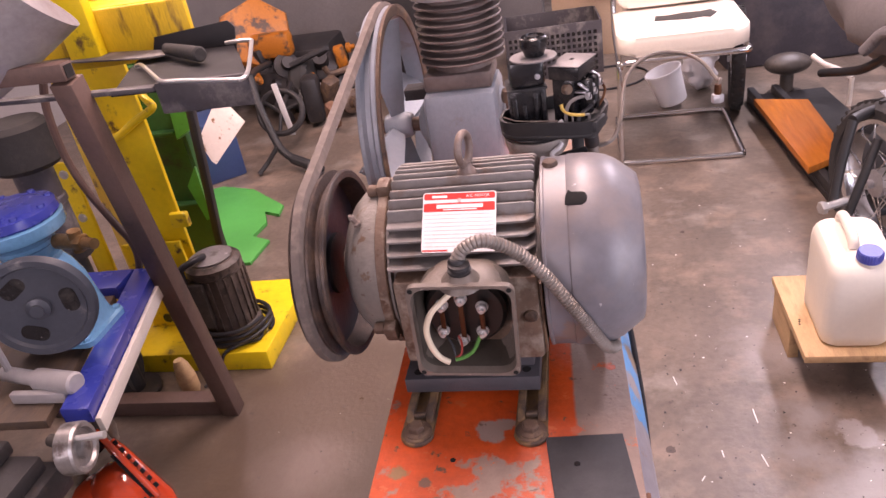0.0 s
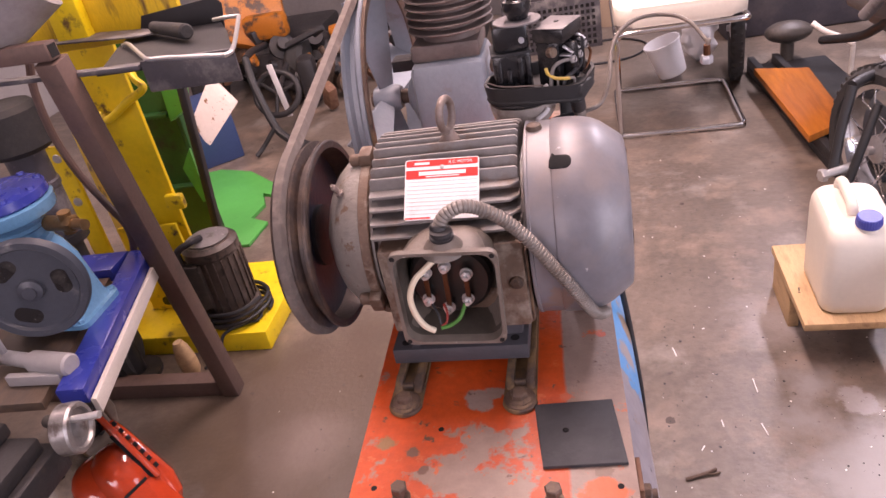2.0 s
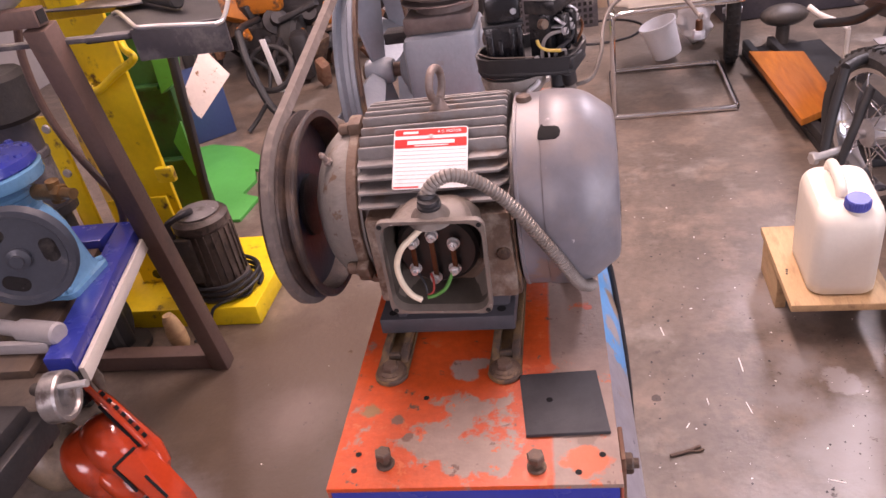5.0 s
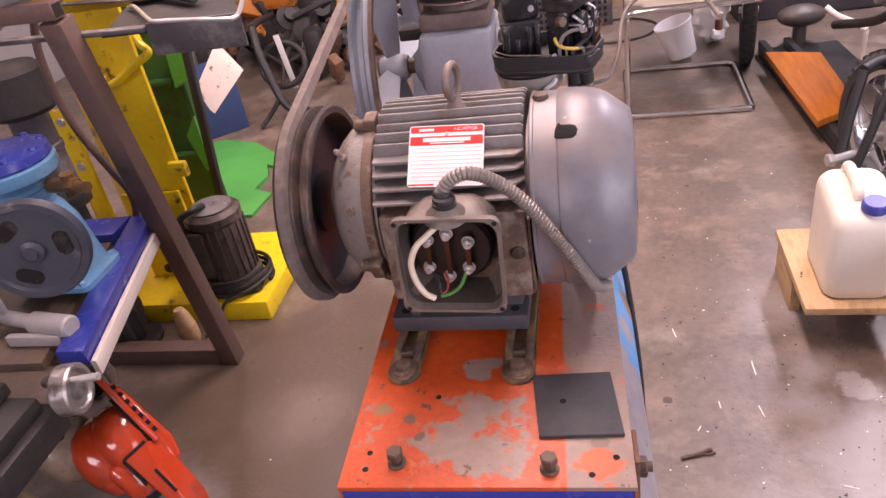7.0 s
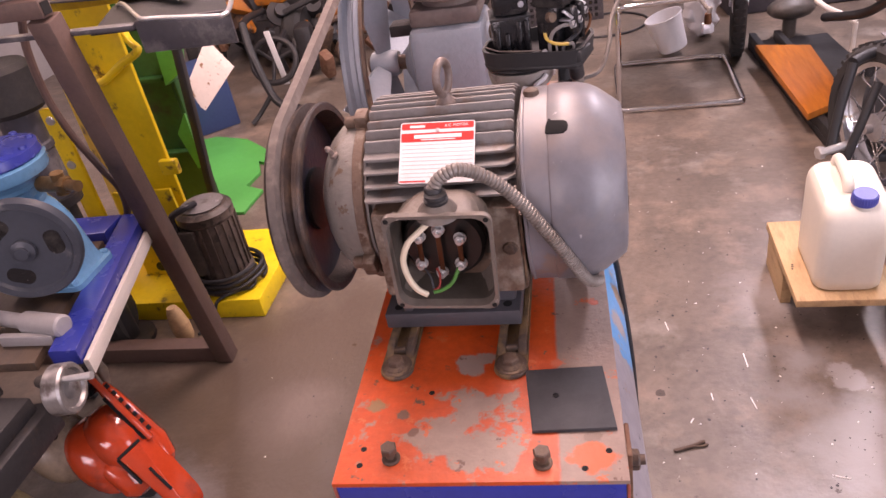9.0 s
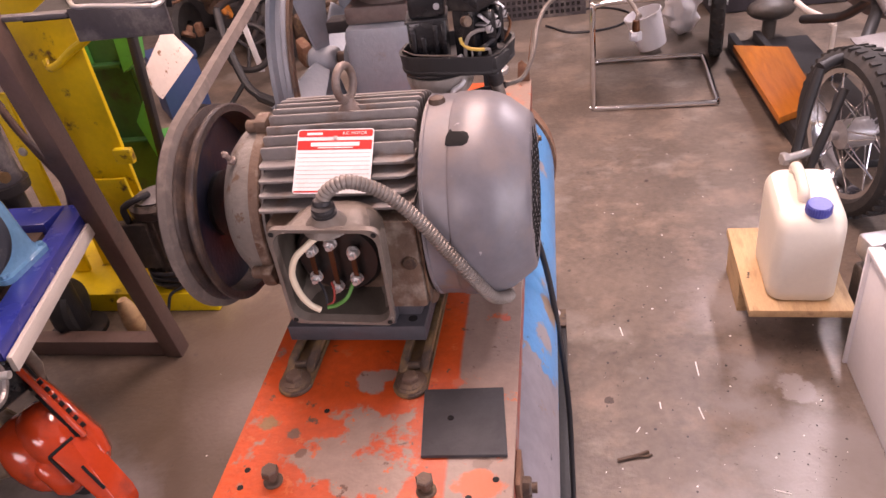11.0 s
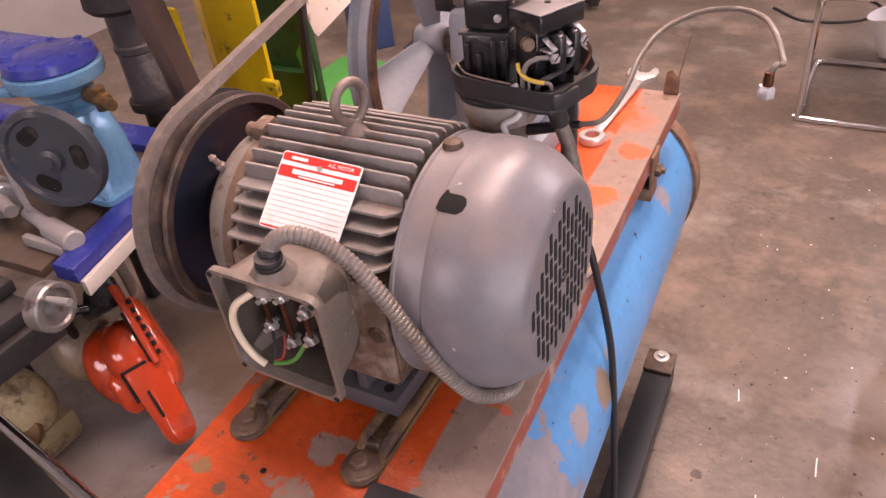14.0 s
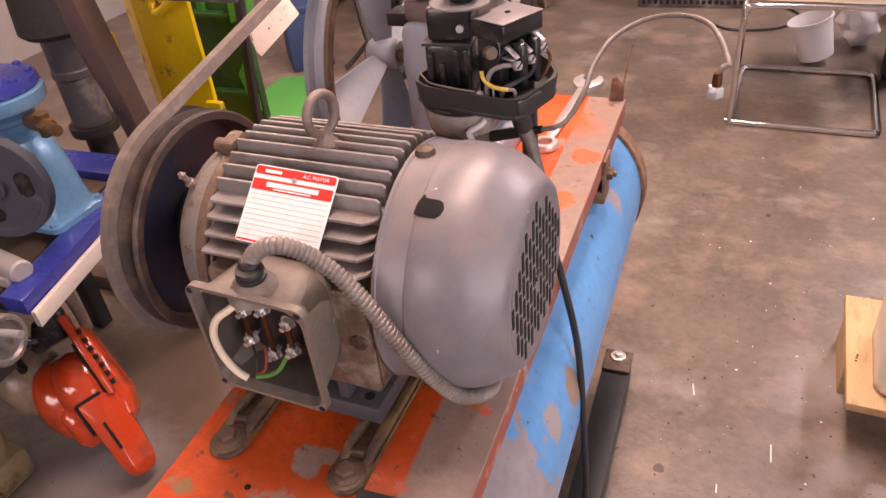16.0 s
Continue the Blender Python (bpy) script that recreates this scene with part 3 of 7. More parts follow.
# upright fins over the crown, level fins down both flanks
def fin(y, z, reach, level):
    inner = math.sqrt(max(0.0, 0.088 ** 2 - (z if level else y) ** 2))
    x0, x1 = -0.096, 0.074
    bm = B()
    cut = 0.010 if level else 0.003
    if level:
        side = 1 if y > 0 else -1
        outline = [(x0, side * inner), (x1, side * inner), (x1, side * (reach - cut)), (x1 - cut, side * reach), (x0 + 0.002, side * reach), (x0, side * (reach - 0.004))]
        prism(bm, outline, 0.0034, Matrix.Translation((0, AY, AZ + z - 0.0017)), 0.0008)
    else:
        outline = [(x0, inner), (x1, inner), (x1, reach - cut), (x1 - cut, reach), (x0 + 0.002, reach), (x0, reach - 0.003)]
        prism(bm, outline, 0.0034, Matrix(((1, 0, 0, 0), (0, 0, -1, AY + y + 0.0017), (0, 1, 0, AZ), (0, 0, 0, 1))), 0.0008)
    part("fin", bm, M["motor_grey"], body)


for k in range(10):
    y = -0.0615 + k * 0.01367
    fin(y, 0, math.sqrt((0.1180 if y < -0.03 else 0.1215) ** 2 - y ** 2), False)
for z, reach in ((0.0850, 0.0795), (0.0730, 0.0895), (0.0600, 0.0985), (0.0478, 0.1085)):
    fin(-1, z, reach, True)
    fin(1, z, reach, True)
bm = B()
solid(bm, (-0.092, AY - 0.06, 0.752), (0.072, AY + 0.06, AZ - 0.05), 0.006)
solid(bm, (-0.092, AY - 0.113, 0.790), (0.0735, AY - 0.05, 0.904), 0.005)
part("lower_body", bm, M["band_rust"], motor, "brown stained lower casting", MW)
bm = B()
lathe(bm, [(0, 0), (0.0085, 0), (0.0075, 0.003), (0.003, 0.0045), (0, 0.0045)], (0.062, AY - 0.113, 0.852), (0, -1, 0), 14)
part("boss_screw", bm, M["brown_iron"], motor, m=MW)
part("side_plate", solid(B(), (0.0738, AY - 0.109, 0.796), (0.0772, AY - 0.06, 0.892), 0.001), M["brown_iron"], motor, "brown side plate", MW)
bm = B()
solid(bm, (-0.085, AY - 0.088, 0.7585), (0.058, AY - 0.05, 0.791), 0.004)
solid(bm, (0.018, AY - 0.104, 0.7585), (0.030, AY - 0.084, 0.800), 0.003)
solid(bm, (-0.080, AY - 0.104, 0.7585), (-0.068, AY - 0.084, 0.800), 0.003)
solid(bm, (-0.104, AY - 0.108, 0.7375), (0.0635, AY + 0.15, 0.7590), 0.002)
part("foot", bm, M["foot_paint"], motor, "blue-grey cast motor foot", MW)
bm = B()
solid(bm, (-0.100, AY + 0.12, 0.7592), (0.062, AY + 0.13, 0.83), 0.002)
part("rear_foot", bm, M["foot_paint"], motor, m=MW)
for x in (-0.088, 0.0475):
    part("foot_hole", lathe(B(), [(0, 0.7592), (0.0055, 0.7592), (0.0055, 0.7596), (0, 0.7596)], (x, AY - 0.094, 0), (0, 0, 1), 14), M["hole_dark"], motor, m=MW)
# drive-end shield with its rusted joint band and lugs
part("end_shield", lathe(B(), [(0, -0.176), (0.030, -0.176), (0.034, -0.170), (0.050, -0.167), (0.064, -0.162), (0.080, -0.153), (0.091, -0.142), (0.098, -0.130), (0.1015, -0.113), (0, -0.113)], (0, AY, AZ), ax, 56), M["flange_grey"], motor, "grey cast end shield with rust spots", MW)
band = part("joint_band", lathe(B(), [(0.06, -0.1128), (0.1045, -0.1128), (0.1055, -0.1120), (0.1055, -0.1015), (0.1040, -0.1003), (0.06, -0.1003)], (0, AY, AZ), ax, 56), M["band_rust"], motor, "rusted joint band", MW)
for a in (97, 200, 262, 330):
    c, s = math.cos(radians(a)), math.sin(radians(a))
    bm = B()
    turn_m = Matrix.Translation((0, AY, AZ)) @ Matrix.Rotation(radians(a), 4, "X")
    solid(bm, (-0.1150, 0.098, -0.0125), (-0.0985, 0.1185, 0.0125), 0.004, turn_m)
    rod(bm, turn_m @ Vector((-0.128, 0.106, 0)), turn_m @ Vector((-0.1152, 0.106, 0)), 0.0075, seg=18, bevel=0.0015)
    part("lug", bm, M["band_rust"], band)
bm = B()
rod(bm, (-0.136, AY - 0.050, AZ + 0.078), (-0.141, AY - 0.057, AZ + 0.093), 0.0030, seg=12)
hexnut(bm, (-0.137, AY - 0.0525, AZ + 0.082), (-0.2, -0.4, 0.9), 0.0055, 0.004)
rod(bm, (-0.141, AY - 0.057, AZ + 0.093), (-0.1425, AY - 0.0585, AZ + 0.0965), 0.0042, 0.002, seg=12)
part("grease_nipple", bm, M["eye_iron"], motor, m=MW)
# fan cowl
ribs = [(0.098, 0.0795), (0.1145, 0.0795), (0.1168, 0.0805), (0.1168, 0.0835), (0.1155, 0.0845), (0.1157, 0.1095), (0.1166, 0.1102), (0.1172, 0.1112), (0.1172, 0.130), (0.1162, 0.143), (0.1132, 0.155), (0.1080, 0.166), (0.0925, 0.186), (0.0885, 0.1905), (0.083, 0.192)]
cowl = part("fan_cowl", lathe(B(), ribs + [(0.078, 0.192), (0.078, 0.190), (0.086, 0.186), (0.104, 0.164), (0.1125, 0.14), (0.1125, 0.081), (0.098, 0.0795)], (0, AY, AZ), ax, 72), M["cowl_grey"], motor, "smooth grey steel fan cowl with scratches", MW)
bm = B()
lathe(bm, [(0, 0.1912), (0.0782, 0.1912), (0.0782, 0.1922), (0, 0.1922)], (0, AY, AZ), ax, 56)
part("grille", bm, M["cowl_grey"], cowl)
for k in range(-7, 8):
    for row in range(-3, 4):
        y, z = k * 0.0104, row * 0.0252 + (0.0063 if k % 2 else -0.0063)
        if math.hypot(abs(y) + 0.002, abs(z) + 0.0095) < 0.0795 and math.hypot(y, z) > 0.011:
            bm = B()
            prism(bm, [(AY + y - 0.0028, AZ + z - 0.0098), (AY + y, AZ + z - 0.0108), (AY + y + 0.0028, AZ + z - 0.0098), (AY + y + 0.0028, AZ + z + 0.0098), (AY + y, AZ + z + 0.0108), (AY + y - 0.0028, AZ + z + 0.0098)], 0.0005, Matrix(((0, 0, 1, 0.1923), (1, 0, 0, 0), (0, 1, 0, 0), (0, 0, 0, 1))))
            part("slot", bm, M["hole_dark"], cowl)
part("hub_cap", lathe(B(), [(0, 0.1923), (0.006, 0.1923), (0.005, 0.1936), (0, 0.194)], (0, AY, AZ), ax, 14), M["black_plastic"], cowl)
# oval hole in the cowl with dark inside, and the dome screws
for a, x, w in ((121.5, 0.120, 0.0118),):
    m = Matrix.Translation((x, AY, AZ)) @ Matrix.Rotation(radians(a - 90), 4, "X") @ Matrix.Translation((0, 0, 0.1160))
    part("cowl_hole", prism(B(), [(-0.0125, -0.0065), (-0.0085, -0.0085), (0.0065, -0.0085), (0.0110, -0.0050), (0.0125, 0.0015), (0.0105, 0.0065), (0.0065, 0.0085), (-0.0055, 0.0082), (-0.0070, 0.0115), (-0.0088, 0.0112), (-0.0095, 0.0072), (-0.0118, 0.0030)], 0.0018, m, 0.0004), M["hole_dark"], cowl, "open oval hole")
for a in (90, 10):
    d = Vector((0, math.cos(radians(a)), math.sin(radians(a))))
    bm = B()
    lathe(bm, [(0, -0.004), (0.0095, -0.004), (0.0095, 0.0), (0.008, 0.004), (0.004, 0.006), (0, 0.0065)], Vector((0.0915, AY, AZ)) + d * 0.1165, d, 18)
    part("dome_screw", bm, M["brown_iron"], cowl)
# eyebolt
bm = B()
line = [Vector((-0.0055 + 0.0172 * math.sin(a) * 0.26, AY - 0.006 + 0.0172 * math.sin(a) * 0.966, AZ + 0.1465 + 0.0185 * math.cos(a))) for a in (2 * math.pi * i / 28 for i in range(28))]
sweep(bm, line, ring_outline(0.0046, 12), closed=True)
lathe(bm, [(0, 0.088), (0.013, 0.088), (0.0135, 0.116), (0.011, 0.120), (0.0075, 0.1235), (0.006, 0.130), (0, 0.132)], (-0.0055, AY - 0.006, AZ), (0, 0, 1), 18)
part("lifting_eye", bm, M["eye_iron"], motor, "dull lifting eye bolt", MW)
# terminal box
bx0, bx1, bz0, bz1, by = -0.0630, 0.0515, 0.8085, 0.9330, 0.7165
cx, cz = (bx0 + bx1) / 2, (bz0 + bz1) / 2
w, h = bx1 - bx0, bz1 - bz0


def box_ring(bm, w0, h0, r0, y0, w1, h1, r1, y1):
    a = [bm.verts.new((cx + u, y0, cz + v)) for u, v in rounded(w0, h0, r0)]
    b = [bm.verts.new((cx + u, y1, cz + v)) for u, v in rounded(w1, h1, r1)]
    for i in range(len(a)):
        j = (i + 1) % len(a)
        bm.faces.new((a[i], a[j], b[j], b[i]))
    return a, b


bm = B()
box_ring(bm, w, h, 0.010, by, w, h, 0.010, by + 0.007)
box_ring(bm, w, h, 0.010, by + 0.007, w - 0.010, h - 0.010, 0.016, by + 0.0085)
box_ring(bm, w - 0.010, h - 0.010, 0.016, by + 0.0085, w - 0.014, h - 0.008, 0.030, by + 0.038)
box_ring(bm, w - 0.014, h - 0.008, 0.030, by + 0.038, w - 0.024, h - 0.016, 0.03, by + 0.062)
box_ring(bm, w, h, 0.010, by, w - 0.0075, h - 0.0075, 0.017, by)
box_ring(bm, w - 0.0075, h - 0.0075, 0.017, by, w - 0.0105, h - 0.0105, 0.017, by + 0.010)
bmesh.ops.remove_doubles(bm, verts=list(bm.verts), dist=0.0002)
BOX_LEAN = Matrix.Translation((cx, by, cz)) @ Matrix.Rotation(radians(2.2), 4, "Y") @ Matrix.Rotation(radians(3.6), 4, "X") @ Matrix.Translation((-cx, -by, -cz))
tbox = part("terminal_box", bm, M["box_paint"], motor, "open grey cast terminal box", MW @ BOX_LEAN)
# cavity walls, in a darker colour than the box paint
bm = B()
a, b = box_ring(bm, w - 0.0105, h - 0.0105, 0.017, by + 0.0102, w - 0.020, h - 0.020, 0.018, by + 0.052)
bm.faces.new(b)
part("cavity", bm, M["box_inside"], tbox, "dark brown box interior")
for u, v in ((-1, -1), (1, -1), (-1, 1), (1, 1)):
    bm = B()
    p = (cx + u * (w / 2 - 0.0055), by - 0.0006, cz + v * (h / 2 - 0.0055))
    lathe(bm, [(0, 0), (0.0028, 0), (0.0028, 0.0005), (0, 0.0005)], p, (0, -1, 0), 12)
    part("screw_hole", bm, M["hole_dark"], tbox)
bm = B()
lathe(bm, [(0, -0.004), (0.024, -0.004), (0.019, 0.004), (0.015, 0.008), (0.0130, 0.011), (0, 0.011)], (-0.006, by + 0.020, bz1 - 0.006), (0, 0, 1), 32)
part("gland_boss", bm, M["box_paint"], tbox)
bm = B()
lathe(bm, [(0, 0), (0.0125, 0), (0.0128, 0.003), (0.0108, 0.004), (0.0108, 0.006), (0.0120, 0.007), (0.0115, 0.0095), (0, 0.0095)], (-0.006, by + 0.020, bz1 + 0.0052), (0, 0, 1), 28)
part("gland", bm, M["dark_iron"], tbox, "dark threaded cable gland")
block = part("terminal_block", lathe(B(), [(0, 0), (0.046, 0), (0.046, 0.012), (0.042, 0.016), (0, 0.016)], (-0.008, by + 0.049, 0.872), (0, -1, 0), 32), M["terminal"], tbox)
for u, top, low in ((-0.0260, 0.018, -0.018), (-0.0045, 0.0262, -0.0305), (0.0180, 0.0152, -0.019)):
    p0, p1 = (cx + u, by + 0.022, cz + top), (cx + u - 0.002, by + 0.022, cz + low)
    for p in (p0, p1):
        bm = B()
        rod(bm, (p[0], by + 0.046, p[2]), (p[0], by + 0.0155, p[2]), 0.0026, seg=10)
        hexnut(bm, (p[0], by + 0.025, p[2]), (0, -1, 0), 0.0062, 0.005)
        lathe(bm, [(0, 0), (0.0072, 0), (0.0072, 0.0012), (0, 0.0012)], (p[0], by + 0.027, p[2]), (0, -1, 0), 16)
        part("stud", bm, M["steel"], block)
    bm = B()
    solid(bm, (cx + u - 0.0034, by + 0.0225, cz + low), (cx + u + 0.0022, by + 0.0241, cz + top), 0.0005)
    part("copper_link", bm, M["copper"], block)
bm = B()
tube(bm, [(-0.008, by + 0.024, bz1 - 0.008), (-0.014, by + 0.017, bz1 - 0.016), (-0.026, by + 0.005, bz1 - 0.023), (-0.038, by - 0.002, bz1 - 0.033), (-0.0455, by - 0.004, bz1 - 0.053), (-0.0435, by - 0.004, bz1 - 0.076), (-0.036, by - 0.003, bz1 - 0.094), (-0.026, by - 0.002, bz1 - 0.1025)], 0.0034, 12)
part("white_cable", bm, M["white_wire"], tbox, "cream white cable sheath")
for name, mat_, pts in (("green_wire", "green_wire", [(-0.020, by + 0.002, bz1 - 0.1025), (-0.010, by + 0.006, bz1 - 0.102), (0.001, by + 0.010, bz1 - 0.095), (0.008, by + 0.018, bz1 - 0.082)]),
                        ("red_wire", "red_wire", [(-0.020, by + 0.004, bz1 - 0.1015), (-0.014, by + 0.008, bz1 - 0.099), (-0.013, by + 0.014, bz1 - 0.089), (-0.0165, by + 0.020, bz1 - 0.083)]),
                        ("dark_wire", "black_wire", [(-0.020, by + 0.005, bz1 - 0.100), (-0.023, by + 0.012, bz1 - 0.090), (-0.030, by + 0.020, bz1 - 0.083)])):
    part(name, tube(B(), pts, 0.0022 if "green" in name else 0.0014, 8), M[mat_], tbox)
# name plate on the fins
ang = 131.5
PM = Matrix.Translation((-0.0098, 0.8040, 0.9598)) @ Matrix.Rotation(radians(2.0), 4, "Y") @ Matrix.Rotation(radians(ang - 90), 4, "X")


def on_plate(name, mat_, x0, y0, x1, y1, lift, parent, r=0.0):
    bm = B()
    if r:
        prism(bm, rounded(x1 - x0, y1 - y0, r, 4, (x0 + x1) / 2, (y0 + y1) / 2), 0.0004, PM @ Matrix.Translation((0, 0, lift)))
    else:
        solid(bm, (x0, y0, lift), (x1, y1, lift + 0.0003), 0, PM)
    return part(name, bm, M[mat_], parent)


plate = part("name_plate", prism(B(), rounded(0.0835, 0.0715, 0.003), 0.0010, PM), M["label_white"], motor, "white and red enamel name plate", MW)
on_plate("red_border", "label_red", -0.0405, 0.0270, 0.0405, 0.0345, 0.0010, plate, 0.002)
on_plate("red_band", "label_red", -0.0405, 0.0125, 0.0405, 0.0228, 0.0010, plate, 0.001)
on_plate("red_foot", "label_red", -0.0405, -0.0345, -0.012, -0.0328, 0.0010, plate)
on_plate("white_bar", "label_white", -0.026, 0.0163, 0.027, 0.0206, 0.0014, plate)
on_plate("white_bar", "label_white", -0.018, 0.0140, 0.020, 0.0152, 0.0014, plate)
on_plate("white_bar", "label_white", -0.031, 0.0290, -0.014, 0.0318, 0.0014, plate)
for i in range(9):
    on_plate("rule_line", "label_grey", -0.0395, 0.0085 - i * 0.0047, 0.0395, 0.0089 - i * 0.0047, 0.0010, plate)
for v in (0.0255, -0.0298):
    bm = B()
    lathe(bm, [(0, 0), (0.0026, 0), (0.0024, 0.0012), (0, 0.0016)], PM @ Vector((0.0005, v, 0.001)), PM.to_3x3() @ Vector((0, 0, 1)), 12)
    part("rivet", bm, M["steel"], plate)
txt = bpy.data.curves.new("writing", "FONT")
txt.body, txt.size, txt.extrude, txt.align_x, txt.align_y = "A.C. MOTOR", 0.0046, 0.0001, "CENTER", "CENTER"
words = new("writing", txt)
dg = bpy.context.evaluated_depsgraph_get()
flat = bpy.data.meshes.new_from_object(words.evaluated_get(dg))
bpy.data.objects.remove(words)
flat.materials.clear()
flat.materials.append(M["label_white"])
flat.transform(PM @ Matrix.Translation((0.021, 0.0305, 0.0016)))
words = new("writing", flat)
words.parent = plate

# ---------------------------------------------------------------- motor pulley and belt
pulley = thing("motor_pulley", "dark brown cast iron two groove pulley on the motor shaft", "pulley", (-0.19, AY, AZ))
PX = Matrix.Translation((0.186, -AY, -AZ))
R = 0.121
part("rim", lathe(B(), [(R - 0.016, -0.2085), (R, -0.2085), (R + 0.001, -0.206), (R - 0.011, -0.201), (R - 0.011, -0.193), (R, -0.188), (R, -0.1845), (R - 0.011, -0.180), (R - 0.011, -0.175), (R, -0.170), (R, -0.167), (R - 0.002, -0.1655), (R - 0.010, -0.1655), (R - 0.014, -0.18), (R - 0.014, -0.20), (R - 0.016, -0.2085)], (0, AY, AZ), ax, 72), M["pulley_iron"], pulley, m=PX)
part("web", lathe(B(), [(0, -0.200), (R - 0.0135, -0.200), (R - 0.0135, -0.192), (0, -0.192)], (0, AY, AZ), ax, 56), M["pulley_inside"], pulley, "dark blue painted web", PX)
part("hub", lathe(B(), [(0, -0.228), (0.018, -0.228), (0.022, -0.226), (0.038, -0.220), (0.040, -0.200), (0.040, -0.1865), (0.034, -0.1855), (0, -0.1855)], (0, AY, AZ), ax, 32), M["dark_iron"], pulley, m=PX)
part("shaft_end", rod(B(), (-0.2365, AY, AZ), (-0.228, AY, AZ), 0.014, seg=20, bevel=0.002), M["rust"], pulley, m=PX)

FX, FY, FZ, FR = -0.208, 1.385, 0.870, 0.217


def belt_line(x, r0, r1, seg=36):
    """The closed line of a belt round two wheels."""
    d = math.hypot(FY - AY, FZ - AZ)
    tilt = math.atan2(FZ - AZ, FY - AY)
    beta = math.asin((r1 - r0) / d)
    out = []
    for i in range(seg + 1):
        a = tilt + math.pi / 2 + beta - (2 * beta + math.pi) * 0 + (math.pi - 2 * beta) * i / seg
        out.append(Vector((x, AY + r0 * math.cos(a), AZ + r0 * math.sin(a))))
    for i in range(seg + 1):
        a = tilt - math.pi / 2 - beta + (math.pi + 2 * beta) * i / seg
        out.append(Vector((x, FY + r1 * math.cos(a), FZ + r1 * math.sin(a))))
    top = out[-1]
    mid = [out[seg].lerp(out[seg + 1], k / 8) for k in range(1, 8)]
    back = [out[-1].lerp(out[0], k / 8) for k in range(1, 8)]
    return out[:seg + 1] + mid + out[seg + 1:] + back


bm = B()
line = [Vector((-0.201 - 0.010 * max(0.0, min(1.0, (p.y - AY) / (FY - AY))), p.y, p.z)) for p in belt_line(0.0, R + 0.001, FR + 0.001)]
n = len(line)
rings = []
for i, p in enumerate(line):
    d = (line[(i + 1) % n] - line[(i - 1) % n]).normalized()
    out = Vector((-1, 0, 0)).cross(d)
    rings.append([bm.verts.new(p + Vector((sx, 0, 0)) + out * (so * -1)) for sx, so in ((-0.0085, 0.004), (0.0085, 0.004), (0.005, -0.007), (-0.005, -0.007))])
for a, b in zip(rings, rings[1:] + rings[:1]):
    for i in range(4):
        bm.faces.new((a[i], a[(i + 1) % 4], b[(i + 1) % 4], b[i]))
single("drive_belt", bm, M["belt"], "worn brown rubber drive belt round both pulleys", "drive belt")

# ---------------------------------------------------------------- the compressor pump
PXC = -0.078
pump = thing("compressor_pump", "blue-grey piston compressor pump with a finned brown cylinder", "compressor pump", (PXC, FY, 0.718))
PW = Matrix.Translation((-PXC, -FY, -0.718))
bm = B()
solid(bm, (PXC - 0.066, FY - 0.075, 0.760), (PXC + 0.066, FY + 0.075, 0.944), 0.016)
lathe(bm, [(0, -0.074), (0.05, -0.074), (0.058, -0.066), (0.058, 0.066), (0.05, 0.074), (0, 0.074)], (PXC, FY, FZ), ax, 40)
part("crankcase", bm, M["pump_grey"], pump, "blue-grey painted crankcase", PW)
part("base_flange", solid(B(), (PXC - 0.085, FY - 0.095, 0.7185), (PXC + 0.085, FY + 0.095, 0.760), 0.005), M["pump_grey"], pump, m=PW)
part("cylinder_flange", solid(B(), (PXC - 0.060, FY - 0.060, 0.944), (PXC + 0.060, FY + 0.060, 0.974), 0.006), M["cylinder"], pump, m=PW)
prof = [(0, 0.974), (0.052, 0.974), (0.052, 0.984)]
for i in range(8):
    z = 0.987 + i * 0.0135
    prof += [(0.055, z), (0.074, z + 0.002), (0.0755, z + 0.004), (0.074, z + 0.006), (0.055, z + 0.008)]
prof += [(0.055, 1.100), (0, 1.100)]
part("cylinder", lathe(B(), prof, (PXC + 0.008, FY, 0), (0, 0, 1), 56), M["cylinder"], pump, "finned brown cast cylinder", PW)
bm = B()
lathe(bm, [(0, 1.100), (0.079, 1.100), (0.080, 1.104), (0.080, 1.116), (0.070, 1.120), (0, 1.120)], (PXC + 0.008, FY, 0), (0, 0, 1), 48)
cyl_top = part("cylinder_head", bm, M["head_alloy"], pump, "finned alloy cylinder head", PW)
for i in range(7):
    y = FY - 0.06 + i * 0.02
    hw = math.sqrt(max(0.001, 0.076 ** 2 - (y - FY) ** 2))
    part("head_fin", solid(B(), (PXC + 0.008 - hw, y - 0.003, 1.1205), (PXC + 0.008 + hw, y + 0.003, 1.157), 0.001), M["head_alloy"], cyl_top)
part("bearing_boss", lathe(B(), [(0, -0.088), (0.022, -0.088), (0.030, -0.084), (0.042, -0.074), (0, -0.074)], (PXC, FY, FZ), ax, 32), M["pump_grey"], pump, m=PW)
part("shaft", rod(B(), (-0.240, FY, FZ), (PXC - 0.080, FY, FZ), 0.0135, seg=20), M["brown_iron"], pump, "brown crank shaft", PW)
bm = B()
rod(bm, (PXC + 0.068, FY - 0.05, 0.87), (PXC + 0.100, FY - 0.05, 0.87), 0.012, seg=16)
rod(bm, (PXC + 0.092, FY - 0.05, 0.84), (PXC + 0.092, FY - 0.05, 0.925), 0.013, seg=16)
lathe(bm, [(0, 0.915), (0.019, 0.915), (0.020, 0.925), (0.017, 0.935), (0, 0.936)], (PXC + 0.092, FY - 0.05, 0), (0, 0, 1), 18)
part("breather", bm, M["brown_iron"], pump, "brown oil filler pipe", PW)
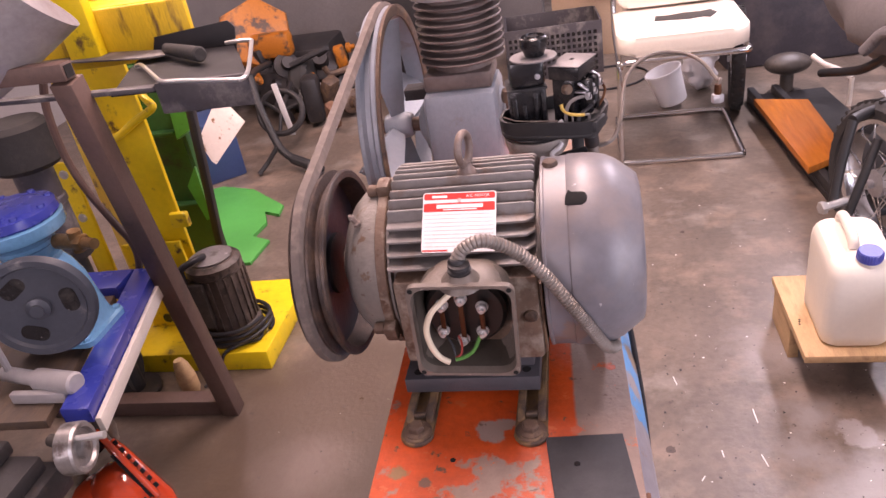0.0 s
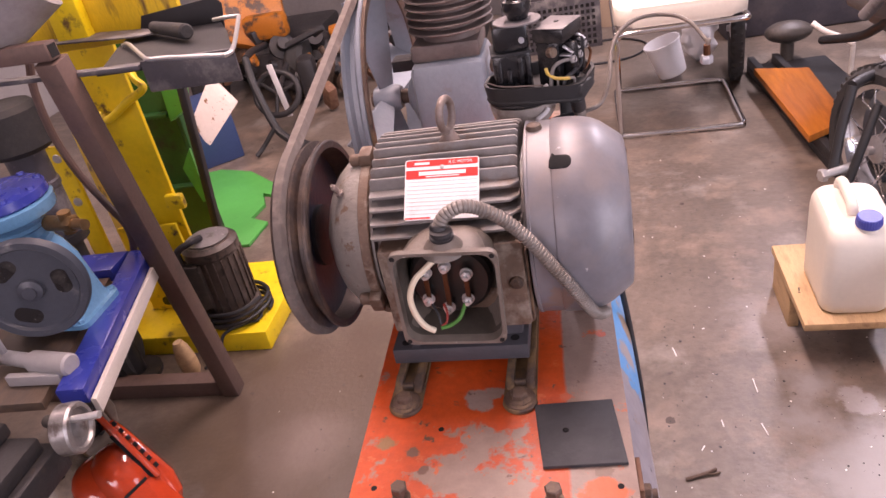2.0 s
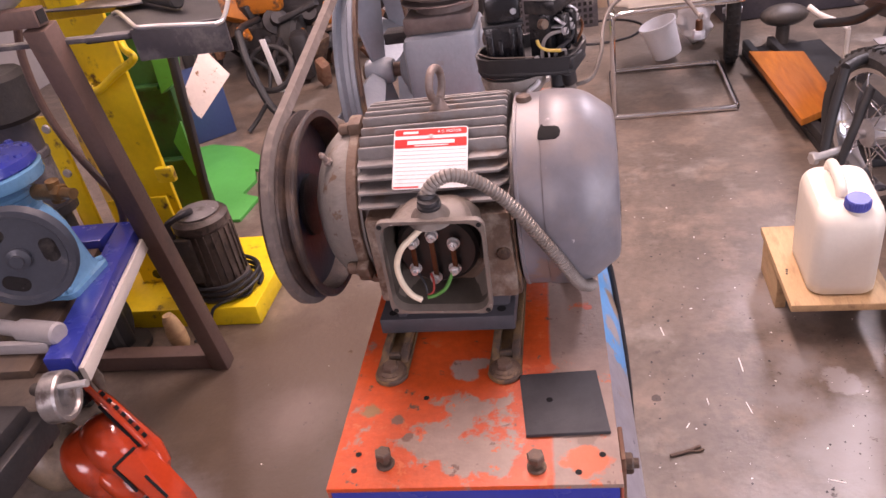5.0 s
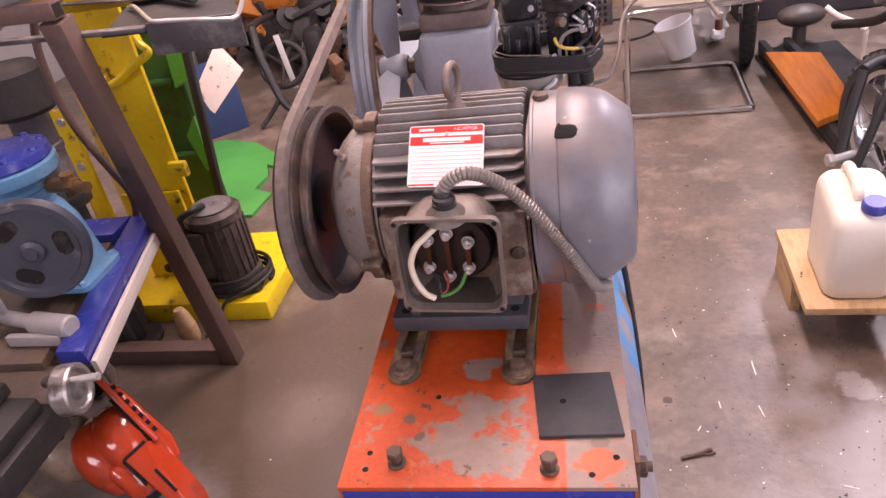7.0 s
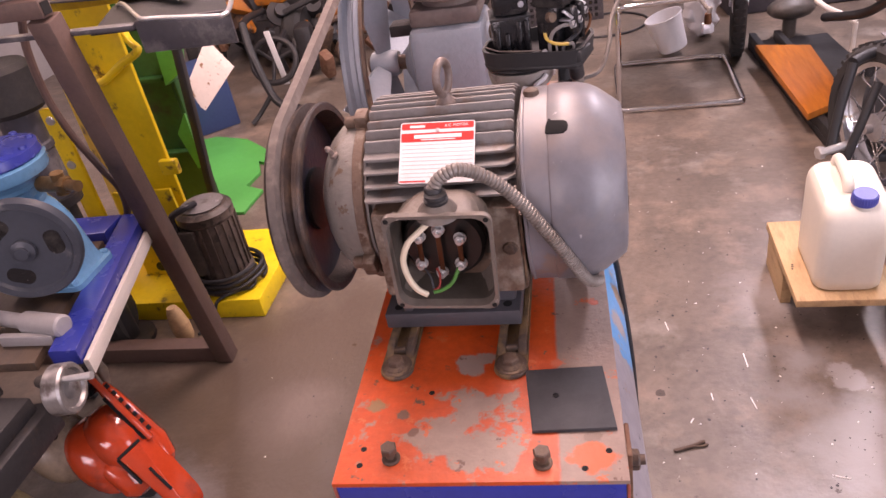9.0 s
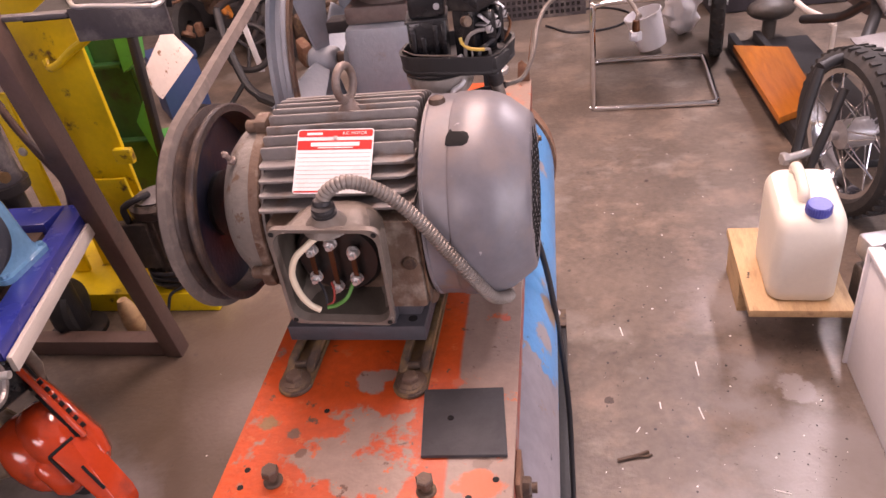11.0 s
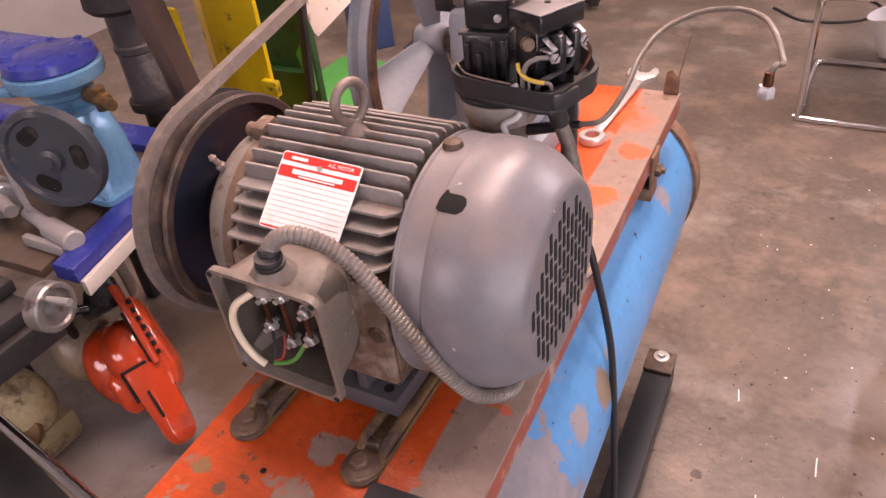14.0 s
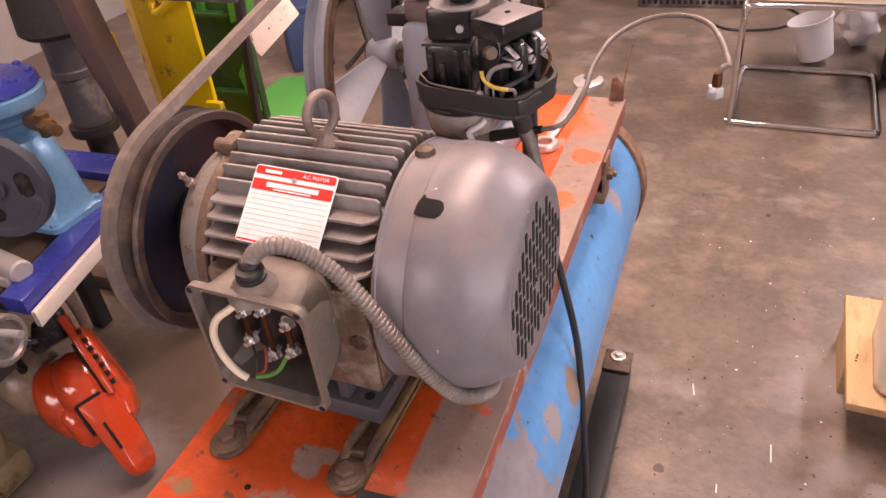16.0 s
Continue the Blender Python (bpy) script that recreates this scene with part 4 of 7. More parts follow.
part("side_bracket", solid(B(), (PXC - 0.105, FY - 0.03, 0.925), (PXC - 0.062, FY + 0.01, 0.945), 0.002), M["dark_iron"], pump, m=PW)
fly = part("flywheel", lathe(B(), [(FR - 0.018, -0.018), (FR - 0.002, -0.018), (FR, -0.016), (FR, -0.010), (FR - 0.009, -0.005), (FR - 0.009, 0.003), (FR, 0.008), (FR, 0.0145), (FR - 0.002, 0.0165), (FR - 0.018, 0.0165), (FR - 0.020, 0.0), (FR - 0.018, -0.018)], (FX, FY, FZ), ax, 80), M["pump_grey"], pump, "large blue-grey fan flywheel", PW)
part("groove_ring", lathe(B(), [(FR - 0.006, 0.0168), (FR + 0.0012, 0.0168), (FR + 0.0016, 0.0175), (FR + 0.0012, 0.0225), (FR - 0.006, 0.0228), (FR - 0.018, 0.0200), (FR - 0.018, 0.0168), (FR - 0.006, 0.0168)], (FX, FY, FZ), ax, 80), M["brown_iron"], fly, "rusty brown rim edge")
part("hub", lathe(B(), [(0, -0.026), (0.020, -0.026), (0.024, -0.02), (0.024, 0.018), (0.020, 0.026), (0, 0.026)], (FX, FY, FZ), ax, 32), M["pump_grey"], fly)
for k, lean in enumerate((-1, -1, 1, 1)):
    bm = B()
    rows_ = []
    for i in range(8):
        r = 0.025 + (FR - 0.043) * i / 7
        half = 0.014 + 0.026 * (i / 7)
        tw = 0.80 + 0.15 * i / 7
        a0 = radians(90 * k + 8)
        for_row = []
        for s, off in ((-1, 0.002), (1, 0.002), (1, -0.002), (-1, -0.002)):
            t_ = s * half
            da = t_ * math.cos(tw) / max(r, 0.03)
            for_row.append(bm.verts.new((FX + lean * t_ * math.sin(tw) + off, FY + r * math.cos(a0 + da), FZ + r * math.sin(a0 + da))))
        rows_.append(for_row)
    for a, b in zip(rows_, rows_[1:]):
        for i in range(4):
            bm.faces.new((a[i], a[(i + 1) % 4], b[(i + 1) % 4], b[i]))
    bm.faces.new(rows_[0])
    bm.faces.new(rows_[-1])
    part("fan_blade", bm, M["pump_grey"], fly)

# ---------------------------------------------------------------- slide rails
for x in (-0.0835, 0.0525):
    rail = thing("slide_rail", "rusty cast iron motor slide rail bolted to the platform", "slide rail", (x, 0.7215, 0.718), group="motor slide rails")
    bm = B()
    outline = [(-0.017, 0.36), (-0.017, 0.006)] + [(0.0205 * math.cos(radians(a)), -0.002 + 0.0205 * math.sin(radians(a))) for a in range(190, 351, 20)] + [(0.017, 0.006), (0.017, 0.36)]
    prism(bm, outline, 0.006, Matrix.Translation((0, 0, 0.0004)), 0.002)
    part("rail_foot", bm, M["rail_iron"], rail)
    side = [(0.014, 0.0065), (0.020, 0.0100), (0.028, 0.0148), (0.36, 0.0148), (0.36, 0.0065)]
    for x0 in (-0.0168, 0.0073):
        bm = B()
        prism(bm, side, 0.0095, Matrix(((0, 0, 1, x0), (1, 0, 0, 0), (0, 1, 0, 0), (0, 0, 0, 1))), 0.0015)
        part("rail_side", bm, M["rail_iron"], rail)
    part("rail_bridge", solid(B(), (-0.0070, 0.019, 0.0066), (0.0070, 0.026, 0.0140), 0.0015), M["rail_iron"], rail)
    bm = B()
    lathe(bm, [(0, 0.0066), (0.0180, 0.0066), (0.0185, 0.0080), (0.0150, 0.0092), (0.0150, 0.0102), (0.012, 0.0118), (0, 0.0122)], (0, -0.002, 0), (0, 0, 1), 24)
    part("washer", bm, M["brown_iron"], rail)
    bm = B()
    hexnut(bm, (0, -0.002, 0.0120), (0, 0, 1), 0.0100, 0.0065)
    part("bolt_head", bm, M["brown_iron"], rail)

# ---------------------------------------------------------------- things on the platform
bm = B()
prism(bm, [(-0.0372, -0.0482), (0.0489, -0.0433), (0.0374, 0.0484), (-0.0490, 0.0430)], 0.005, None, 0.001)
ob = single("rubber_pad", bm, M["rubber_mat"], "square black rubber pad lying on the platform", "pad", (0.1182, 0.668, 0.7184), 0)
part("punched_hole", lathe(B(), [(0, 0), (0.0035, 0), (0.0035, 0.0004), (0, 0.0004)], (-0.0138, 0.0020, 0.0051), (0, 0, 1), 12), M["black_plastic"], ob)


def spanner(at, turn):
    ob = thing("spanner", "chrome combination spanner lying on the platform", "spanner", at, turn)
    bm = B()
    prism(bm, [(-0.0075, 0.0), (0.0075, 0.0), (0.0105, 0.215), (-0.0105, 0.215)], 0.006, Matrix.Translation((0, 0, 0.003)), 0.0015)
    part("shank", bm, M["steel"], ob)
    bm = B()
    jaw = [(-0.0105, 0.212), (-0.027, 0.234), (-0.029, 0.254), (-0.020, 0.272), (-0.0125, 0.274), (-0.0125, 0.250), (-0.006, 0.242), (0.006, 0.242), (0.0125, 0.248), (0.0125, 0.272), (0.021, 0.269), (0.028, 0.252), (0.026, 0.232), (0.0105, 0.212)]
    prism(bm, jaw, 0.010, Matrix.Translation((0, 0, 0.001)), 0.0015)
    part("open_jaw", bm, M["steel"], ob)
    bm = B()
    lathe(bm, [(0.0115, 0), (0.020, 0), (0.021, 0.002), (0.021, 0.010), (0.020, 0.012), (0.0115, 0.012), (0.0115, 0)], (0, -0.012, 0), (0, 0, 1), 24)
    part("ring_end", bm, M["steel"], ob)
    return ob


spanner((0.052, 1.415, 0.7185), -2.4)

# flexible conduit from the terminal box, under the cowl and up to the switch
bm = B()
line = smooth_line([(-0.006, by + 0.020, bz1 + 0.008), (-0.005, by + 0.021, bz1 + 0.018), (0.004, by + 0.024, bz1 + 0.029), (0.021, by + 0.028, bz1 + 0.034), (0.040, by + 0.036, bz1 + 0.024), (0.060, by + 0.040, bz1 + 0.007), (0.082, by + 0.041, bz1 - 0.019), (0.103, by + 0.043, bz1 - 0.054), (0.125, by + 0.050, bz1 - 0.094), (0.143, by + 0.072, 0.792), (0.156, 0.822, 0.765), (0.150, 0.87, 0.738), (0.128, 0.95, 0.729), (0.140, 1.04, 0.732), (0.152, 1.066, 0.765), (0.151, 1.052, 0.84), (0.146, 1.028, 0.915), (0.142, 1.004, 0.962)], 24)
run, even = 0.0, [line[0]]
for a, b in zip(line, line[1:]):
    run += (b - a).length
    while run >= 0.0011:
        run -= 0.0011
        even.append(b.lerp(a, run / max((b - a).length, 1e-6)))
sweep(bm, even, ring_outline(0.0076, 12), radii=[(1.0, 1.0, 0.93, 0.84)[i % 4] for i in range(len(even))])
conduit = single("flexible_conduit", bm, M["conduit"], "grey ribbed flexible metal conduit leaving the terminal box", "conduit")
part("end_ferrule", rod(B(), (-0.006, by + 0.020, bz1 + 0.0145), (-0.0055, by + 0.0205, bz1 + 0.020), 0.0094, 0.0088, seg=20, bevel=0.001), M["dark_iron"], conduit, "dark end ferrule")
part("end_ferrule", rod(B(), (0.1428, 1.0085, 0.955), (0.1414, 1.000, 0.9735), 0.0095, seg=20, bevel=0.001), M["dark_iron"], conduit, "dark end ferrule")

# black cable hanging beside the tank
bm = B()
tube(bm, [(0.11, 1.10, 0.7235), (0.132, 1.085, 0.750), (0.150, 1.08, 0.765), (0.170, 1.08, 0.69), (0.186, 1.08, 0.607), (0.197, 1.07, 0.52), (0.206, 1.055, 0.43), (0.211, 1.05, 0.33), (0.213, 1.02, 0.20), (0.218, 0.94, 0.08), (0.25, 0.80, 0.012), (0.42, 0.62, 0.007), (0.62, 0.52, 0.007)], 0.0048, 12)
single("mains_cable", bm, M["black_wire"], "black rubber mains cable hanging to the floor", "cable")

# ---------------------------------------------------------------- pressure switch, lid off
sw = thing("pressure_switch", "black open pressure switch with bare contacts on a pipe stand", "pressure switch", (0.090, 1.035, 0.735), 8)
bm = B()
lathe(bm, [(0, -0.0165), (0.026, -0.0165), (0.026, 0.10), (0.031, 0.118), (0.031, 0.200), (0.034, 0.206), (0, 0.206)], (-0.026, 0.004, 0), (0, 0, 1), 28)
stand_pipe = part("pipe_stand", bm, M["box_paint"], sw, "oily grey-brown pipe manifold")
part("collar", lathe(B(), [(0, 0.2062), (0.036, 0.2062), (0.041, 0.214), (0.044, 0.226), (0.044, 0.2325), (0, 0.2325)], (-0.020, 0.002, 0), (0, 0, 1), 32), M["collar_paint"], stand_pipe, "pale stained collar")
part("neck", rod(B(), (-0.020, 0.002, 0.2328), (-0.020, 0.002, 0.2392), 0.044, 0.046, seg=32, bevel=0.002), M["black_satin"], stand_pipe)
part("pipe_elbow", tube(B(), [(-0.005, -0.022, 0.150), (-0.002, -0.032, 0.146), (-0.001, -0.034, 0.130), (-0.001, -0.034, -0.0165)], 0.0075, 12), M["box_paint"], stand_pipe)
part("post", solid(B(), (0.033, 0.040, -0.0165), (0.049, 0.058, 0.2392), 0.002), M["black_satin"], sw, "black square post")
tray_out = [(-0.067, -0.006), (-0.064, -0.020), (-0.052, -0.033), (-0.022, -0.044), (0.034, -0.0605), (0.045, -0.0610), (0.054, -0.054), (0.075, -0.006), (0.076, 0.010), (0.066, 0.040), (0.052, 0.060), (0.024, 0.060), (-0.036, 0.044), (-0.060, 0.022)]
bm = B()
prism(bm, tray_out, 0.005, Matrix.Translation((0, 0, 0.2395)), 0.0015)
n = len(tray_out)
lo_o, hi_o, hi_i, lo_i = ([bm.verts.new((x * k, y * k, z)) for x, y in tray_out] for k, z in ((0.985, 0.2425), (1.02, 0.2625), (0.965, 0.2625), (0.94, 0.2447)))
for a, b in ((lo_o, hi_o), (hi_o, hi_i), (hi_i, lo_i)):
    for i in range(n):
        bm.faces.new((a[i], a[(i + 1) % n], b[(i + 1) % n], b[i]))
part("outlet_union", rod(B(), (0.004, 0.006, 0.188), (0.036, 0.010, 0.1925), 0.0062, seg=14, bevel=0.001), M["black_satin"], sw)
part("tray", bm, M["black_satin"], sw, "black bakelite tray")

# spring tower: two storeys with ribs, a thin round flange and a knob
tower = part("spring_housing", solid(B(), (-0.053, -0.020, 0.2450), (-0.004, 0.028, 0.302), 0.006), M["black_plastic"], sw, "glossy black spring housing")
part("upper_housing", solid(B(), (-0.049, -0.018, 0.3024), (-0.004, 0.026, 0.3365), 0.005), M["black_plastic"], tower)
part("waist_band", solid(B(), (-0.0545, -0.0215, 0.2985), (-0.0025, 0.0295, 0.3022), 0.001), M["black_satin"], tower)
for x, z1 in ((-0.046, 0.292), (-0.034, 0.282), (-0.019, 0.296), (-0.009, 0.296)):
    part("rib", solid(B(), (x - 0.0026, -0.0245, 0.2455), (x + 0.0026, -0.0203, z1), 0.001), M["black_plastic"], tower)
part("clamp_screw", lathe(B(), [(0, 0), (0.0038, 0), (0.0038, 0.003), (0, 0.0036)], (-0.014, -0.0183, 0.316), (0, -1, 0), 12), M["head_alloy"], tower, "bright screw head")
part("flange", lathe(B(), [(0, 0.3368), (0.0300, 0.3368), (0.0305, 0.3376), (0.0300, 0.3386), (0, 0.3388)], (-0.016, -0.004, 0), (0, 0, 1), 32), M["worn_grey"], tower, "worn grey flange")
part("adjuster_knob", lathe(B(), [(0, 0.3390), (0.0125, 0.3390), (0.0140, 0.344), (0.0165, 0.348), (0.0180, 0.352), (0.0180, 0.362), (0.0150, 0.364), (0.0140, 0.361), (0.0080, 0.361), (0.0070, 0.364), (0, 0.364)], (-0.014, -0.003, 0), (0, 0, 1), 24), M["black_plastic"], tower)
# contact block, turned so that its terminals face along +a
cm = pose(0.034, -0.0485, 0, 0, 0, -33)
head = part("contact_block", solid(B(), (-0.040, 0.004, 0.2450), (-0.010, 0.055, 0.3105), 0.003, cm), M["black_plastic"], sw, "black contact block with a flat top")
part("top_block", solid(B(), (-0.042, 0.0, 0.3108), (0.0, 0.056, 0.3280), 0.002, cm), M["black_plastic"], head)
part("top_cap", solid(B(), (-0.0422, -0.0002, 0.3282), (0.0002, 0.0562, 0.3294), 0.0004, cm), M["worn_grey"], head, "flat worn grey cap")
part("cap_hole", lathe(B(), [(0, 0), (0.0032, 0), (0.0032, 0.0005), (0, 0.0005)], cm @ Vector((-0.022, 0.030, 0.3295)), (0, 0, 1), 8), M["black_plastic"], head)
for b_ in (0.0215, 0.0400):
    part("phase_barrier", solid(B(), (-0.0098, b_ - 0.0052, 0.262), (0.0085, b_ + 0.0052, 0.3085), 0.0048, cm), M["black_plastic"], head)
part("coil_end", lathe(B(), [(0, 0), (0.006, 0), (0.0065, 0.002), (0.004, 0.004), (0.0065, 0.006), (0.006, 0.008), (0, 0.008)], cm @ Vector((-0.020, 0.0, 0.300)), (0.55, -0.8, 0.1), 14), M["brown_iron"], head, "dull brown coil end")
for b_, z in ((0.0115, 0.2885), (0.0300, 0.2890), (0.0475, 0.2950)):
    ob = part("contact", solid(B(), (-0.0100, b_ - 0.0042, z + 0.004), (0.004, b_ + 0.0042, z + 0.0062), 0.0006, cm), M["head_alloy"], sw, "bright steel contact")
    part("contact_arm", solid(B(), (-0.008, -0.0032, -0.001), (0.008, 0.0032, 0.001), 0.0005, cm @ pose(0.001, b_ - 0.001, z + 0.012, 0, 38, 12)), M["head_alloy"], ob)
    part("terminal_screw", hexnut(B(), cm @ Vector((0.0042, b_, z - 0.001)), (0.80, -0.55, 0.35), 0.0050, 0.0052), M["head_alloy"], ob)
    part("screw_slot", solid(B(), (-0.0004, -0.0042, -0.0006), (0.0004, 0.0042, 0.0006), 0, cm @ pose(0.0094, b_, z + 0.001, 30, -20, 0)), M["hole_dark"], ob)
part("wire_block", solid(B(), (0.0035, -0.004, 0.2452), (0.022, 0.030, 0.2605), 0.003, cm), M["black_satin"], sw)
for mat_, r, pts in (("yellow_wire", 0.0021, [(0.0105, -0.0440, 0.2830), (0.0125, -0.0455, 0.2760), (0.020, -0.0500, 0.2710), (0.030, -0.0530, 0.2695), (0.038, -0.0540, 0.2690)]),
                     ("grey_wire", 0.0024, [(0.016, -0.0440, 0.2450), (0.0155, -0.0460, 0.2680), (0.0200, -0.0470, 0.2830), (0.030, -0.0460, 0.2890), (0.041, -0.0410, 0.2885)]),
                     ("black_wire", 0.0026, [(0.030, -0.050, 0.2450), (0.032, -0.050, 0.266), (0.044, -0.042, 0.2720), (0.056, -0.026, 0.2760), (0.058, -0.020, 0.2880)]),
                     ("grey_wire", 0.0018, [(0.038, -0.0540, 0.2690), (0.043, -0.0530, 0.2680), (0.044, -0.0500, 0.2600), (0.042, -0.046, 0.2460)]),
                     ("copper", 0.0018, [(0.060, -0.016, 0.2620), (0.068, -0.013, 0.272), (0.072, -0.010, 0.284), (0.068, -0.012, 0.294)]),
                     ("grey_wire", 0.0012, [(0.022, -0.050, 0.272), (0.023, -0.052, 0.262), (0.020, -0.050, 0.246)])):
    part("wire", tube(B(), pts, r, 8), M[mat_], sw)
part("lead_end", rod(B(), (0.006, -0.0475, 0.2600), (0.011, -0.0485, 0.2625), 0.0030, seg=10, bevel=0.0006), M["head_alloy"], sw, "bright wire ferrule")
part("gasket_thread", tube(B(), [(-0.062, -0.008, 0.2640), (-0.046, -0.030, 0.2642), (-0.018, -0.042, 0.2640), (0.004, -0.049, 0.2640)], 0.0011, 6), M["belt"], sw)
bm = B()
tube(bm, [(0.124, 1.048, 0.928), (0.149, 1.048, 0.934), (0.172, 1.058, 0.940), (0.186, 1.085, 0.965), (0.190, 1.115, 0.985), (0.202, 1.155, 1.000), (0.228, 1.205, 1.003), (0.260, 1.235, 0.999), (0.290, 1.222, 0.997), (0.308, 1.190, 0.992), (0.322, 1.158, 0.977), (0.322, 1.135, 0.982), (0.319, 1.112, 0.990), (0.316, 1.106, 0.984)], 0.0030, 10)
cab = single("bent_pipe", bm, M["pipe_brown"], "thin bent grey-brown pipe rising from the switch", "pipe")
part("rubber_sleeve", rod(B(), (0.120, 1.048, 0.927), (0.150, 1.048, 0.9345), 0.0050, 0.0044, seg=12), M["black_wire"], cab, "black rubber sleeve")
bm = B()
lathe(bm, [(0, 0), (0.0048, 0.0), (0.005, 0.006), (0.0044, 0.014), (0, 0.014)], (0.3155, 1.105, 0.972), (0, 0, 1), 12)
part("brass_olive", bm, M["copper"], cab, "tarnished brass pipe end")
bm = B()
hexnut(bm, (0.315, 1.104, 0.9615), (0, 0, 1), 0.0085, 0.011)
part("nut", bm, M["head_alloy"], cab, "dull steel flare nut")

bm = B()
tube(bm, [(0.086, 0.992, 0.936), (0.094, 0.988, 0.944), (0.090, 0.992, 0.952), (0.100, 0.998, 0.958), (0.104, 1.002, 0.9625)], 0.0032, 8)
single("white_rag", bm, M["white_plastic"], "twisted white plastic strip hanging under the switch tray", "strip")

# ---------------------------------------------------------------- right side: can on its board, panel, chair, wheel, plank
stand = thing("board_stand", "pine board resting on a low wooden block", "wooden stand", (0.73, 1.75, 0.0), -1)
part("board", solid(B(), (-0.112, -0.190, 0.118), (0.118, 0.165, 0.138), 0.002), M["plywood"], stand, "pale pine board")
part("side_plank", solid(B(), (-0.104, -0.022, 0.0005), (-0.078, 0.160, 0.1178), 0.002), M["plywood"], stand)
part("far_plank", solid(B(), (0.085, -0.022, 0.0005), (0.11, 0.160, 0.1178), 0.002), M["plywood"], stand)
for y in (-0.06, -0.05, -0.042):
    part("nail_hole", lathe(B(), [(0, 0.1382), (0.003, 0.1382), (0.003, 0.1386), (0, 0.1386)], (-0.082 + y * 0.2, y, 0), (0, 0, 1), 8), M["dark_iron"], stand)


def jerrycan(at, turn):
    can = thing("jerrycan", "translucent white plastic jerrycan with a blue screw cap", "jerrycan", at, turn)
    bm = B()
    levels = [(0.002, 0.0, 0.95, 0.035), (0.010, 0, 1.0, 0.033), (0.03, 0, 1.0, 0.03), (0.195, 0, 1.0, 0.030), (0.212, 0.001, 0.985, 0.034), (0.224, 0.003, 0.94, 0.038), (0.232, 0.006, 0.85, 0.038), (0.234, 0.008, 0.6, 0.03)]
    rings = []
    for z, oy, k, r in levels:
        rings.append([bm.verts.new((u, v + oy, z + (v * 0.10 if z > 0.18 else 0.0))) for u, v in rounded(0.148 * k, 0.213 * k, r * k, 6)])
    for a, b in zip(rings, rings[1:]):
        for i in range(len(a)):
            bm.faces.new((a[i], a[(i + 1) % len(a)], b[(i + 1) % len(a)], b[i]))
    bm.faces.new(rings[0])
    bm.faces.new(rings[-1])
    part("body", bm, M["can_plastic"], can)
    bm = B()
    tube(bm, [(-0.010, 0.088, 0.236), (-0.010, 0.080, 0.257), (-0.010, 0.055, 0.263), (-0.010, 0.005, 0.256), (-0.010, -0.020, 0.246), (-0.010, -0.028, 0.228)], 0.0125, 12)
    part("handle", bm, M["can_plastic"], can)
    bm = B()
    lathe(bm, [(0, 0), (0.0265, 0), (0.0275, 0.003), (0.0265, 0.020), (0.024, 0.024), (0, 0.0245)], (0.010, -0.076, 0.2285), (0, -0.12, 1), 32)
    for i in range(30):
        a = 2 * math.pi * i / 30
        rod(bm, (0.010 + 0.0268 * math.cos(a), -0.0765 + 0.0268 * math.sin(a), 0.231), (0.010 + 0.0262 * math.cos(a), -0.0785 + 0.0262 * math.sin(a), 0.248), 0.0012, seg=5)
    part("screw_cap", bm, M["cap_blue"], can, "blue ribbed screw cap")
    part("neck", rod(B(), (0.010, -0.074, 0.205), (0.010, -0.076, 0.230), 0.023, seg=24), M["can_plastic"], can)
    return can


jerrycan((0.738, 1.697, 0.1385), -2)

bm = B()
solid(bm, (0.836, 0.62, 0.0005), (0.848, 1.532, 0.318), 0.003)
panel = single("enamel_sheet", bm, M["white_plastic"], "white enamelled appliance panel standing on edge", "panel")
bm = B()
solid(bm, (0.826, 0.60, 0.3182), (0.858, 1.538, 0.330), 0.004)
solid(bm, (0.828, 1.5322, 0.0005), (0.856, 1.542, 0.3180), 0.003)
part("rolled_edge", bm, M["white_plastic"], panel)
for y, z in ((1.30, 0.165), (1.25, 0.150), (1.20, 0.16)):
    bm = B()
    tube(bm, [(0.8352, y, z), (0.8352, y - 0.02, z + 0.018), (0.8352, y - 0.035, z), (0.8352, y - 0.045, z + 0.014)], 0.0035, 6)
    part("red_mark", bm, M["label_red"], panel)

engine = thing("small_engine", "greasy dark small engine block on the floor", "engine", (1.02, 1.62, 0.0), 12)
bm = B()
solid(bm, (-0.10, -0.13, 0.0005), (0.12, 0.16, 0.14), 0.015)
rod(bm, (-0.04, 0.02, 0.14), (-0.04, 0.02, 0.25), 0.06, seg=20, bevel=0.006)
part("block", bm, M["motor_dark"], engine)
bm = B()
for i in range(6):
    lathe(bm, [(0, 0), (0.08, 0), (0.08, 0.006), (0, 0.006)], (-0.04, 0.02, 0.15 + i * 0.015), (0, 0, 1), 20)
part("cooling_fins", bm, M["dark_iron"], engine)
part("flywheel_cover", lathe(B(), [(0, 0), (0.085, 0), (0.09, 0.01), (0.08, 0.03), (0, 0.035)], (-0.09, -0.02, 0.10), (-1, 0, 0.1), 24), M["grey_tool"], engine)
part("carburettor", solid(B(), (-0.10, 0.10, 0.16), (-0.03, 0.16, 0.22), 0.008), M["head_alloy"], engine)

# chrome cantilever chair with cream padding
chair = thing("cantilever_chair", "chrome tube cantilever chair with torn cream upholstery", "chair", (0.535, 3.30, 0.0), -1)
HX, YF, YB, R_ = 0.245, -0.26, 0.28, 0.0115
bm = B()
